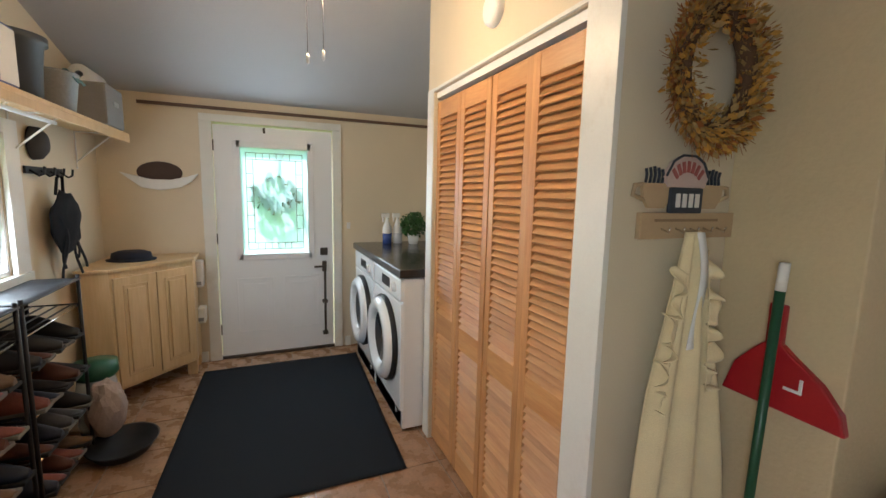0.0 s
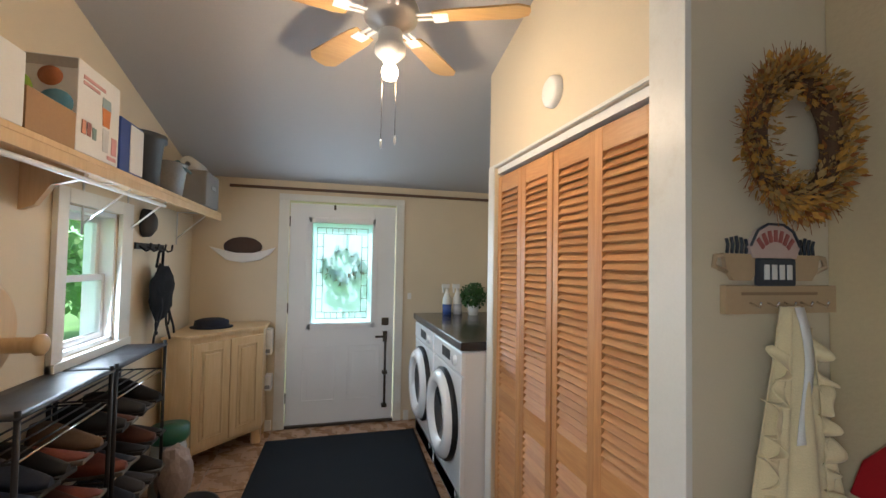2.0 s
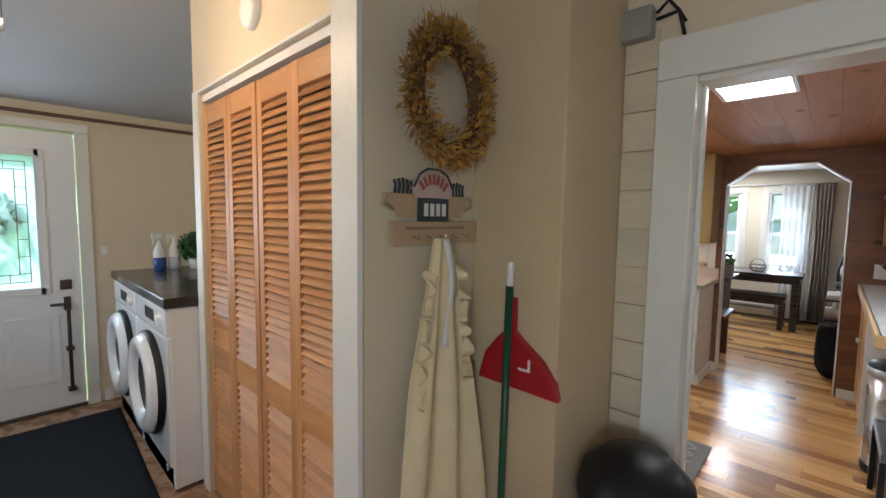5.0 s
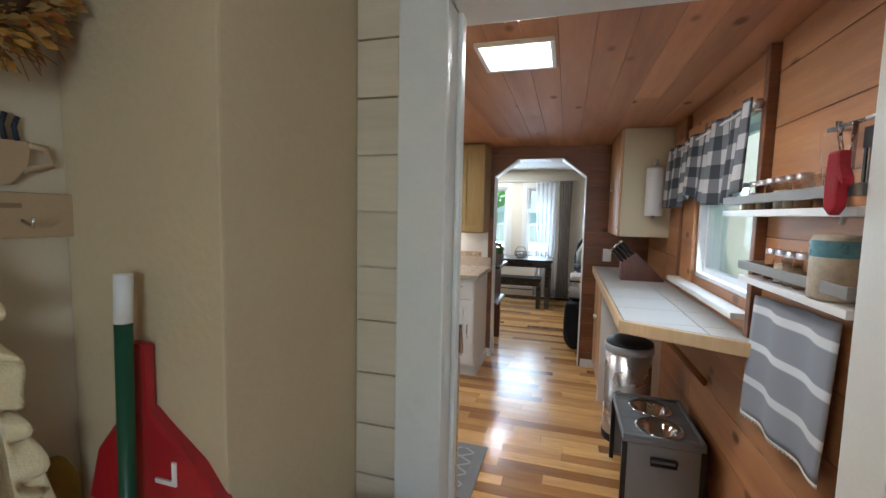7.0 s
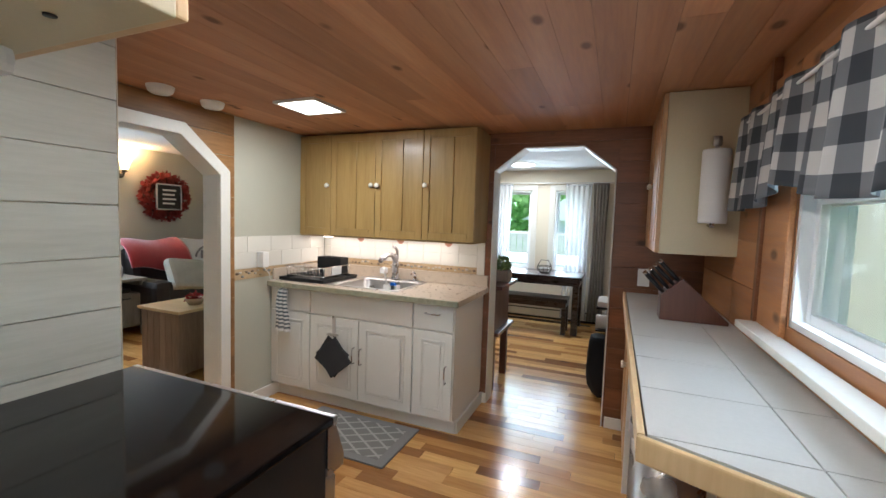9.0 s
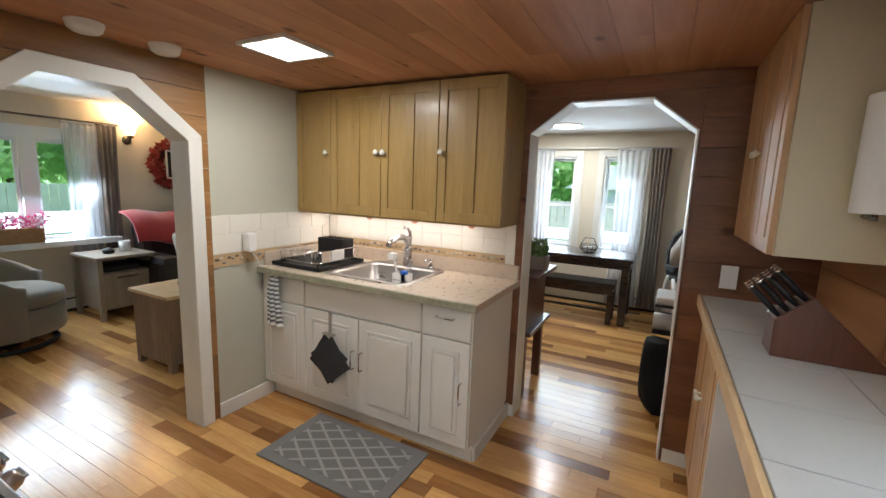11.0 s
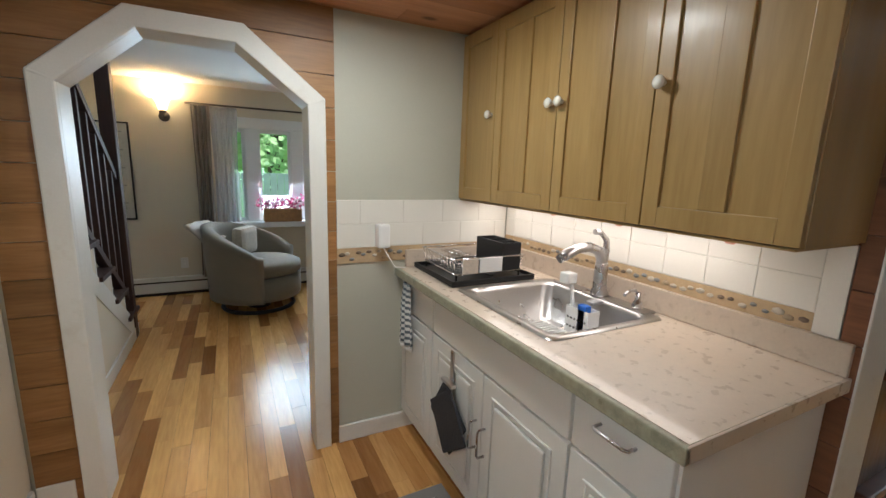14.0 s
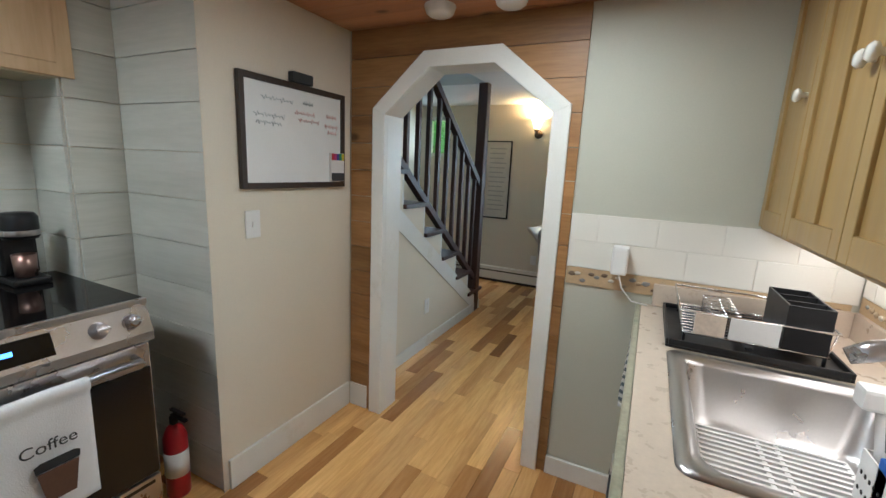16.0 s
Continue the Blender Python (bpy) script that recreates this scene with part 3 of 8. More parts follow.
LW = (2.571 - 1.364) / 4
for k in range(4):
    leaf = bifold_leaf(1.364 + k * LW + 0.002, LW - 0.004)
    if k in (0, 1):
        leaf.rotation_euler = (0, 0, radians(0.6 if k == 0 else -0.6))
setting("closet_track", box(1.472, 1.51, 1.361, 2.574, 2.005, 2.038), WHITE_PLASTIC, "white closet door track")
setting("trim_closet", boxes([(1.437, 1.458, 1.232, 1.36, 0, 2.9), (1.452, 1.458, 2.577, 2.664, 0, 2.06), (1.448, 1.458, 1.361, 2.577, 2.041, 2.055)], 0.002), TRIM, "white painted closet trim")
sd = thing("smoke_detector", (1.458, 1.925, 2.225), "round white smoke detector on the wall", "smoke detector", "smoke detectors")
part("housing", lathe([(0.0, 0.036), (0.05, 0.034), (0.064, 0.024), (0.068, 0.004), (0.068, 0.0)], 28, pose(0, 0, 0, 0, -90, 0)), WHITE_PLASTIC, sd)
part("vent", box(-0.034, -0.03, -0.02, 0.02, -0.045, -0.04), DARK, sd)


# washer and dryer
def front_loader(y, group):
    w = thing("washing_machine", (1.31, y, 0), "white front-loading washing machine with a large round door", "washing machine", group)
    part("body", boxes([(0.012, 0.74, 0, 0.675, 0.02, 0.98)], 0.012), ENAMEL, w)
    part("front_panel", box(0, 0.03, 0.004, 0.671, 0.14, 0.83, 0.012), ENAMEL, w)
    part("control_panel", box(-0.002, 0.03, 0.004, 0.671, 0.835, 0.975, 0.012), ENAMEL, w)
    part("display", box(-0.004, 0.0, 0.24, 0.43, 0.875, 0.94, 0.002), BLACK, w)
    part("plinth", box(0.012, 0.03, 0.01, 0.665, 0.025, 0.135, 0.004), ENAMEL, w)
    part("filter_cap", lathe([(0, 0.004), (0.02, 0.004), (0.022, 0)], 16, pose(0.012, 0.12, 0.10, 0, -90, 0)), CLOTH_GRAY, w)
    part("dial", lathe([(0, 0.02), (0.028, 0.02), (0.032, 0.0)], 20, pose(0, 0.12, 0.905, 0, -90, 0)), ENAMEL, w)
    dm = pose(-0.004, 0.338, 0.52, 0, -90, 0)
    # black band models the shade between door and front panel
    d = part("door_gasket", lathe([(0.285, -0.01), (0.290, 0.02), (0.275, 0.03)], 40, dm), BLACK, w, "black ring standing in for the shadow around the door")
    part("door_ring", lathe([(0.165, 0.012), (0.175, 0.045), (0.205, 0.068), (0.245, 0.068), (0.272, 0.045), (0.278, 0.0)], 48, dm), ENAMEL, d, "white domed door ring")
    part("door_glass", lathe([(0.0, -0.015), (0.09, -0.005), (0.150, 0.018), (0.172, 0.030)], 40, dm), surf("smoked_glass", (0.05, 0.055, 0.06), 0.06, 0.1, bumps=0, coat=0.6), d, "dark glass bowl")
    return w


front_loader(2.685, "laundry machines")
front_loader(3.375, "laundry machines")
solo("laundry_counter", box(1.30, 2.13, 2.672, 4.10, 0.985, 1.035, 0.005), surf("black_laminate", (0.028, 0.026, 0.027), 0.22, 0.2, 5, 90, 0.03, coat=0.2), "dark laminate counter over the laundry machines", "counter")


def foliage(bm, at, r, n, leaf, rng, squash=0.8):
    for _ in range(n):
        d = Vector((rng.gauss(0, 1), rng.gauss(0, 1), rng.gauss(0, 1) * squash)).normalized()
        p = Vector(at) + d * r * rng.uniform(0.45, 1.0)
        t = d.orthogonal().normalized()
        t.rotate(Matrix.Rotation(rng.uniform(0, 6.28), 3, d))
        s = leaf * rng.uniform(0.6, 1.2)
        q = (d * 0.7 + t * 0.7).normalized()
        u = q.cross(t).normalized() * s * 0.35
        v = [bm.verts.new(p), bm.verts.new(p + q * s * 0.5 + u), bm.verts.new(p + q * s), bm.verts.new(p + q * s * 0.5 - u)]
        bm.faces.new(v)


LEAF = surf("green_leaf", (0.035, 0.11, 0.022), 0.5, 0.4, 20, 90, 0.1)
RNG = random.Random(5)
pl = thing("potted_plant", (1.80, 3.90, 1.035), "small round artificial boxwood in a white pot", "plant")
part("pot", lathe([(0.0, 0), (0.04, 0), (0.055, 0.09), (0.05, 0.09), (0.045, 0.075), (0, 0.075)], 24), WHITE_PLASTIC, pl)
bm = bmesh.new()
foliage(bm, (0, 0, 0.17), 0.11, 700, 0.035, RNG)
part("leaves", bm, LEAF, pl)
BLUE_LIQ = surf("blue_detergent", (0.05, 0.09, 0.30), 0.2, 0.1)
for x, y, mt in ((1.58, 3.98, BLUE_LIQ), (1.68, 3.99, surf("pale_bottle", (0.6, 0.6, 0.65), 0.3))):
    bt = thing("spray_bottle", (x, y, 1.035), "clear plastic spray bottle with blue liquid" if mt is BLUE_LIQ else "small pale plastic detergent bottle", "bottle")
    part("liquid", lathe([(0, 0), (0.04, 0), (0.042, 0.09), (0, 0.09)], 18), mt, bt)
    part("bottle", lathe([(0.042, 0.091), (0.04, 0.14), (0.016, 0.20), (0.014, 0.23), (0, 0.23)], 18), WHITE_PLASTIC, bt)
    part("trigger", boxes([(-0.05, 0.02, -0.012, 0.012, 0.231, 0.27), (-0.045, -0.03, -0.008, 0.008, 0.19, 0.231)], 0.004), WHITE_PLASTIC, bt)

# entry mat
solo("entry_mat", sheet(40, 60, lambda u, v: (0.03 + 0.055 * v + (1.214 + 0.016 * v) * u, 2.345 + 1.73 * v, 0.005 + 0.0015 * math.sin(9 * u + 4 * v) * math.sin(7 * v)), 0.006), RUBBER_MAT, "large charcoal ribbed entry mat on the tiles", "mat")

# corner cabinet with a slanting front
cc = thing("corner_cabinet", (-0.265, 4.05, 0), "pale maple corner cabinet with two panelled doors", "cabinet")
o = [(-0.27, 0.27), (-0.27, -0.42), (-0.10, -0.42), (0.31, 0.02), (0.31, 0.27)]


def slab(outline, z0, z1, bevel=0.0):
    bm = bmesh.new()
    lo = [bm.verts.new((x, y, z0)) for x, y in outline]
    hi = [bm.verts.new((x, y, z1)) for x, y in outline]
    bm.faces.new(lo)
    bm.faces.new(hi)
    for k in range(len(lo)):
        q = (k + 1) % len(lo)
        bm.faces.new((lo[k], lo[q], hi[q], hi[k]))
    bmesh.ops.recalc_face_normals(bm, faces=bm.faces)
    if bevel:
        bmesh.ops.bevel(bm, geom=bm.edges[:], offset=bevel, segments=2, profile=0.6, affect="EDGES")
    return bm


part("body", slab(o, 0.12, 0.93, 0.004), MAPLE, cc)
part("top", slab([(-0.275, 0.275), (-0.275, -0.44), (-0.09, -0.44), (0.325, 0.0), (0.325, 0.275)], 0.931, 0.955, 0.004), MAPLE, cc)
L2 = math.hypot(0.41, 0.44)
mm = Matrix.Translation((-0.10, -0.42, 0.15)) @ Matrix.Rotation(math.atan2(0.44, 0.41), 4, "Z")
for k in range(2):
    leafp = raised_panel("door", L2 / 2 - 0.02, 0.74, mm @ pose(0.015 + k * (L2 / 2 - 0.012), -0.018, 0), MAPLE, cc)
for x, y in ((-0.24, -0.39), (-0.12, -0.38), (0.27, 0.05), (0.27, 0.24)):
    part("foot", box(x - 0.035, x + 0.035, y - 0.03, y + 0.035, 0, 0.12, 0.006), MAPLE, cc)
NAVY = surf("navy_wool", (0.014, 0.017, 0.03), 0.9, 0.2, 9, 200, 0.4)
hat = thing("folded_cap", (-0.33, 4.02, 0.955), "flat dark navy cap lying on the corner cabinet", "hat")
part("crown", lathe([(0, 0.065), (0.08, 0.07), (0.12, 0.055), (0.125, 0.02), (0.12, 0.0)], 28, Matrix.Diagonal((1.0, 0.8, 1, 1))), NAVY, hat)
part("brim", lathe([(0.0, 0.0), (0.15, 0.0), (0.155, 0.010), (0.12, 0.016)], 28, Matrix.Diagonal((1.0, 0.8, 1, 1))), NAVY, hat)
for i, (x, z, w, h) in enumerate(((0.052, 0.79, 0.08, 0.22), (0.055, 0.44, 0.085, 0.13))):
    dp = thing("wall_dispenser", (x, 4.30, z), "white plastic box dispenser fixed beside the door", "dispenser", "white dispensers")
    part("housing", box(-w / 2, w / 2, -0.09, 0.028, -h / 2, h / 2, 0.012), WHITE_PLASTIC, dp)
    part("outlet", box(-w * 0.35, w * 0.35, -0.096, -0.088, -h / 2 + 0.02, -h / 2 + 0.05, 0.003), CLOTH_GRAY, dp)

# boat-shaped wall hanging
boat = thing("wall_hanging", (-0.18, 4.328, 1.57), "white boat-shaped wall hanging with a brown oval", "wall decor")
part("boat", prism([(-0.26, 0.03), (-0.20, -0.02), (-0.12, -0.085), (0.0, -0.105), (0.14, -0.08), (0.22, -0.03), (0.27, 0.035), (0.2, 0.01), (0.08, -0.02), (-0.06, -0.02), (-0.18, 0.01)], 0.05, pose(0, -0.05, 0), 0.008), CLOTH_WHITE, boat)
part("oval", lathe([(0, 0.03), (0.14, 0.025), (0.155, 0.0)], 32, pose(0.0, 0, 0.035, 90, 0, 0) @ Matrix.Diagonal((1.0, 0.55, 1, 1))), surf("brown_felt", (0.085, 0.055, 0.045), 0.9), boat)

# long wall shelf with brackets
sh = thing("wall_shelf", (-0.58, 2.4, 1.848), "pale wooden wall shelf on metal brackets", "shelf")
part("board", box(0.002, 0.26, -1.9, 1.75, 0.0, 0.022, 0.003), MAPLE, sh)
part("fascia", box(0.24, 0.262, -1.9, 1.75, -0.042, -0.001, 0.003), MAPLE, sh)
part("rod", tube([(0.24, -1.8, -0.065), (0.24, 0.6, -0.065)], 0.010), WHITE_PLASTIC, sh, "white metal hanging rod")
part("corbel", prism([(0, 0), (0.22, 0), (0.20, -0.05), (0.10, -0.08), (0.05, -0.16), (0, -0.18)], 0.03, pose(0.002, -0.12, -0.002)), MAPLE, sh)
for y in (0.30, 0.75, 1.55):
    b = part("bracket", tube([(0.004, y, -0.25), (0.004, y, -0.004), (0.23, y, -0.004)], 0.006), WHITE_PLASTIC, sh)
    part("strut", tube([(0.006, y, -0.20), (0.21, y, -0.012)], 0.005), WHITE_PLASTIC, b)

CARD = surf("brown_cardboard", (0.36, 0.22, 0.11), 0.8, 0.08)
CARD_W = surf("white_card", (0.74, 0.73, 0.71), 0.5, 0.04)
ZS = 1.870
bx = thing("carton", (-0.44, 2.26, ZS), "white printed carton with a picture of a blender", "box")
part("carton_body", box(-0.12, 0.12, -0.15, 0.15, 0, 0.33, 0.003), CARD_W, bx)
part("sleeve", box(-0.122, 0.119, -0.40, -0.151, 0, 0.13, 0.002), CARD, bx, "low brown cardboard tray")
INK_AT = lambda c: surf("print_ink", c, 0.5, 0.12, 30)
for x0, x1, z0, z1, c in ((-0.11, -0.01, 0.14, 0.26, (0.25, 0.42, 0.06)), (0.0, 0.075, 0.22, 0.29, (0.42, 0.15, 0.06)), (0.0, 0.11, 0.11, 0.21, (0.12, 0.30, 0.42)), (-0.118, 0.118, 0.29, 0.325, (0.42, 0.40, 0.37))):
    part("print", lathe([(0, 0.0015), (0.5, 0.0015), (0.5, 0)], 20, pose((x0 + x1) / 2, -0.1502, (z0 + z1) / 2, 90, 0, 0) @ Matrix.Diagonal((x1 - x0, z1 - z0, 1, 1))) if z0 < 0.28 else box(x0, x1, -0.1525, -0.1502, z0, z1), INK_AT(c), bx)
cupm = pose(0.1202, 0.045, 0.14, 0, 0, 90)
part("print", prism([(-0.025, 0.0), (0.025, 0.0), (0.032, 0.07), (-0.032, 0.07)], 0.0015, cupm @ pose(0, -0.0018, 0)), INK_AT((0.60, 0.20, 0.05)), bx)
part("print", prism([(-0.034, 0.07), (0.034, 0.07), (0.03, 0.11), (-0.03, 0.11)], 0.0015, cupm @ pose(0, -0.0018, 0)), INK_AT((0.30, 0.38, 0.40)), bx)
part("print", prism([(-0.02, -0.10), (0.02, -0.10), (0.024, -0.01), (-0.024, -0.01)], 0.0015, cupm @ pose(0, -0.0018, 0)), INK_AT((0.55, 0.57, 0.58)), bx)
for y0, y1, z0, z1, c in ((-0.12, -0.095, 0.07, 0.12, (0.55, 0.25, 0.15)), (-0.085, -0.06, 0.07, 0.12, (0.30, 0.12, 0.10)), (-0.05, -0.025, 0.065, 0.11, (0.20, 0.30, 0.28)), (0.09, 0.13, 0.04, 0.11, (0.62, 0.30, 0.30)), (0.06, 0.13, 0.015, 0.03, (0.6, 0.3, 0.3)), (-0.12, 0.03, 0.27, 0.283, (0.62, 0.33, 0.31)), (-0.12, -0.01, 0.25, 0.262, (0.62, 0.33, 0.31))):
    part("print", box(0.121, 0.1228, y0, y1, z0, z1), INK_AT(c), bx)
b2 = thing("carton", (-0.46, 1.65, ZS), "plain white cardboard carton on the shelf", "box")
part("carton_body", box(-0.12, 0.14, -0.2, 0.2, 0, 0.22, 0.003), CARD_W, b2)
part("lid", box(-0.11, 0.05, -0.16, 0.1, 0.221, 0.34, 0.003), surf("dark_box", (0.05, 0.05, 0.055), 0.5), b2)
b3 = thing("diaper_box", (-0.42, 2.57, ZS), "blue and white cardboard package", "box")
part("carton_body", box(-0.10, 0.09, -0.12, 0.10, 0, 0.235, 0.003), surf("blue_print", (0.03, 0.06, 0.24), 0.4), b3)
part("label", box(0.09, 0.093, -0.03, 0.10, 0.01, 0.225), CARD_W, b3)
bn = thing("storage_bin", (-0.45, 2.90, ZS), "dark gray rounded plastic storage bin", "bin")
part("bin_body", lathe([(0, 0), (0.10, 0), (0.125, 0.24), (0.14, 0.245), (0.14, 0.275), (0.12, 0.275), (0.11, 0.02), (0, 0.02)], 32), surf("slate_plastic", (0.06, 0.068, 0.078), 0.5), bn)
bu = thing("bucket", (-0.44, 3.29, ZS), "galvanised gray bucket with a blue cloth", "bucket")
part("bucket_body", lathe([(0, 0), (0.09, 0), (0.115, 0.20), (0.12, 0.205), (0.115, 0.21), (0.105, 0.2), (0.085, 0.01), (0, 0.01)], 28), surf("galvanised", (0.30, 0.31, 0.31), 0.5, 0.2, metal=0.3), bu)
part("cloth", sheet(8, 8, lambda u, v: (0.06 + 0.07 * u, -0.04 + 0.1 * v, 0.222 - 0.09 * max(0, u - 0.35) + 0.006 * math.sin(9 * v + 5 * u)), 0.006), surf("teal_cloth", (0.12, 0.22, 0.25), 0.9), bu)
cu = thing("fabric_cube", (-0.42, 3.80, ZS), "gray woven fabric storage cube", "storage cube")
part("cube_body", boxes([(-0.14, 0.12, -0.17, 0.17, 0, 0.25)], 0.012), surf("gray_weave", (0.27, 0.265, 0.26), 0.9, 0.15, 8, 220, 0.5), cu)
part("handle", box(0.121, 0.126, -0.05, 0.05, 0.13, 0.16, 0.002), CLOTH_GRAY, cu)
solo("paper_roll", lathe([(0.02, 0), (0.06, 0), (0.062, 0.28), (0.02, 0.28)], 24, pose(0, 0, 0, -90, 0, 0)), CARD_W, "large white paper roll lying on the shelf", "paper roll", at=(-0.47, 3.78, ZS + 0.315))

# hooks with bags and straps
hk = thing("coat_hooks", (-0.578, 3.47, 1.565), "black metal coat hook rail with several hooks", "hook rail")
part("plate", box(0, 0.012, -0.22, 0.22, -0.02, 0.02, 0.003), BLACK_METAL, hk)
for k in range(4):
    y = -0.18 + 0.12 * k
    part("hook", tube([(0.012, y, 0.0), (0.05, y, -0.03), (0.07, y, -0.02), (0.075, y, 0.02)], 0.006), BLACK_METAL, hk)
solo("hanging_cap", lathe([(0, 0.09), (0.05, 0.085), (0.085, 0.05), (0.09, 0.0), (0.08, 0.0)], 24, pose(0, 0, 0, 0, 90, 0) @ Matrix.Diagonal((1, 0.7, 0.8, 1))), surf("gray_black_cap", (0.05, 0.048, 0.05), 0.85), "gray and black cap on a wall hook", "cap", at=(-0.575, 3.36, 1.71))
bag = thing("backpack", (-0.50, 3.48, 1.27), "black fabric bag with dangling straps on the hooks", "bag")
FABRIC_K = surf("black_fabric", (0.016, 0.017, 0.02), 0.85, 0.25, 9, 200, 0.4, spec=0.2)
bm = bmesh.new()
bmesh.ops.create_icosphere(bm, subdivisions=3, radius=1.0)
for v in bm.verts:
    n = noise.noise(v.co * 2.1) * 0.22
    v.co = Vector((v.co.x * 0.055, v.co.y * (0.13 + 0.05 * n), v.co.z * 0.18)) * (1 + n)
for f in bm.faces:
    f.smooth = True
part("bag_body", bm, FABRIC_K, bag)
for k, (y, l) in enumerate(((-0.13, 0.36), (-0.10, 0.30), (0.07, 0.36), (0.12, 0.33), (0.02, 0.26))):
    part("strap", sheet(1, 14, lambda u, v, y=y, l=l, k=k: (0.02 + 0.015 * math.sin(5 * v + k), y + 0.03 * u + 0.02 * math.sin(4 * v + k), 0.10 - v * l - 0.06), 0.004), FABRIC_K, bag)
part("loop", tube([(-0.02, -0.05, 0.16), (-0.01, -0.04, 0.26), (-0.01, 0.03, 0.27), (-0.02, 0.05, 0.15)], 0.008), FABRIC_K, bag)

# wooden peg plate on the wall
pg = thing("wall_peg", (-0.578, 2.10, 1.23), "pale round wooden wall plate with a thick peg", "peg")
part("plate", lathe([(0.0, 0.03), (0.16, 0.03), (0.175, 0.02), (0.175, 0.0)], 40, pose(0, 0, 0, 0, 90, 0)), MAPLE, pg)
part("peg", lathe([(0.028, 0.03), (0.028, 0.14), (0.038, 0.15), (0.038, 0.165), (0.03, 0.172), (0, 0.172)], 24, pose(0, 0.06, -0.05, 0, 90, 0)), MAPLE, pg)


# shoe rack with shoes
def shoe_rack(y0, y1):
    r = thing("shoe_rack", (-0.57, y0, 0), "black metal shoe rack with open wire tiers", "shoe rack", "shoe racks")
    d, l, h = 0.22, y1 - y0, 1.0
    for x in (0.0, d):
        for y in (0.012, l - 0.012):
            part("post", tube([(x, y, 0), (x, y, h + 0.02)], 0.009), BLACK_METAL, r)
    part("top", sheet(6, 10, lambda u, v: (-0.01 + (d + 0.02) * u, l * v, h - 0.004 * math.sin(math.pi * u) * math.sin(math.pi * v)), 0.008), surf("black_top_cloth", (0.03, 0.033, 0.04), 0.42, 0.2, 8, 150, 0.15), r)
    for z in (0.10, 0.30, 0.50, 0.70, 0.86):
        for x in (0.02, 0.075, 0.13, 0.185, d):
            part("wire", tube([(x, 0.012, z), (x, l - 0.012, z)], 0.0045, 6), CHROME if x == d else BLACK_METAL, r)
        for y in (0.012, l - 0.012):
            part("crossbar", tube([(0, y, z), (d, y, z)], 0.0045, 6), BLACK_METAL, r)
    return r


shoe_rack(1.93, 2.52)
shoe_rack(2.54, 3.13)


def shoe_mesh(kind):
    bm = bmesh.new()
    n = 10
    rings = []
    for i in range(n + 1):
        u = i / n
        w = 0.034 + 0.014 * math.sin(math.pi * min(1, u * 1.15)) - (0.018 if u > 0.93 else 0)
        h = (0.075 if kind == 0 else 0.13) * (1 - 0.62 * max(0, u - 0.3) / 0.7) * (0.92 if u == 0 else 1)
        x = -0.12 + 0.25 * u
        rings.append([bm.verts.new((x, w * c * (1 - 0.45 * max(0, s)), 0.018 + (h - 0.018) * max(0, s))) for c, s in ((math.cos(a), math.sin(a)) for a in [math.pi * k / 6 for k in range(7)])] )
    for a, b in zip(rings, rings[1:]):
        for k in range(6):
            bm.faces.new((a[k], a[k + 1], b[k + 1], b[k])).smooth = True
        bm.faces.new((a[6], a[0], b[0], b[6]))
    bm.faces.new(rings[0])
    bm.faces.new(rings[-1])
    bmesh.ops.recalc_face_normals(bm, faces=bm.faces)
    return bm


SHOE_COLS = [("black leather shoe", (0.014, 0.014, 0.016)), ("reddish brown leather shoe", (0.10, 0.032, 0.018)), ("brown canvas shoe", (0.17, 0.105, 0.06)), ("black and gray trainer", (0.07, 0.07, 0.078)), ("dark coral shoe", (0.25, 0.075, 0.055)), ("dark blue trainer", (0.02, 0.028, 0.05))]
SHOES = []
for k in range(2):
    for name, c in SHOE_COLS:
        SHOES.append((name, mesh_of("upper", shoe_mesh(k), surf("shoe_" + name.replace(" ", "_"), c, 0.55, 0.25, 20, 120, 0.15))))
SOLE = mesh_of("sole", box(-0.122, 0.132, -0.044, 0.044, 0.0, 0.018, 0.006), surf("shoe_sole", (0.16, 0.14, 0.12), 0.8))
SOLE_K = mesh_of("sole", box(-0.122, 0.132, -0.044, 0.044, 0.0, 0.018, 0.006), surf("black_sole", (0.02, 0.02, 0.02), 0.8))
for tier, z in enumerate((0.105, 0.305, 0.505, 0.705)):
    y = 1.99
    while y < 3.08:
        if abs(y - 2.53) > 0.05:
            name, me = SHOES[RNG.randrange(len(SHOES))]
            s = thing("shoe", (-0.455, y, z), name + " on a wire tier of the rack", "shoe", "shoes on the rack", RNG.uniform(-9, 9))
            for nm, dat in (("upper", me), ("sole", SOLE if RNG.random() < 0.5 else SOLE_K)):
                ob = new(nm, dat)
                ob.parent = s
        y += RNG.uniform(0.095, 0.115)

jug = thing("water_jug", (-0.40, 3.40, 0), "clear plastic water jug with a green lid", "jug")
part("jug_body", lathe([(0, 0), (0.10, 0), (0.105, 0.05), (0.098, 0.09), (0.105, 0.14), (0.098, 0.19), (0.105, 0.25), (0.095, 0.32), (0.04, 0.37), (0.04, 0.40)], 28), surf("cloudy_plastic", (0.45, 0.47, 0.48), 0.15, 0.1, coat=0.5), jug)
part("lid", lathe([(0.0, 0.44), (0.11, 0.43), (0.115, 0.36), (0.10, 0.34)], 24), surf("green_lid", (0.02, 0.11, 0.06), 0.4), jug)
sk = thing("paper_sack", (-0.30, 3.19, 0.045), "slumped pale paper sack beside the rack", "sack")
bm = bmesh.new()
bmesh.ops.create_icosphere(bm, subdivisions=3, radius=1.0)
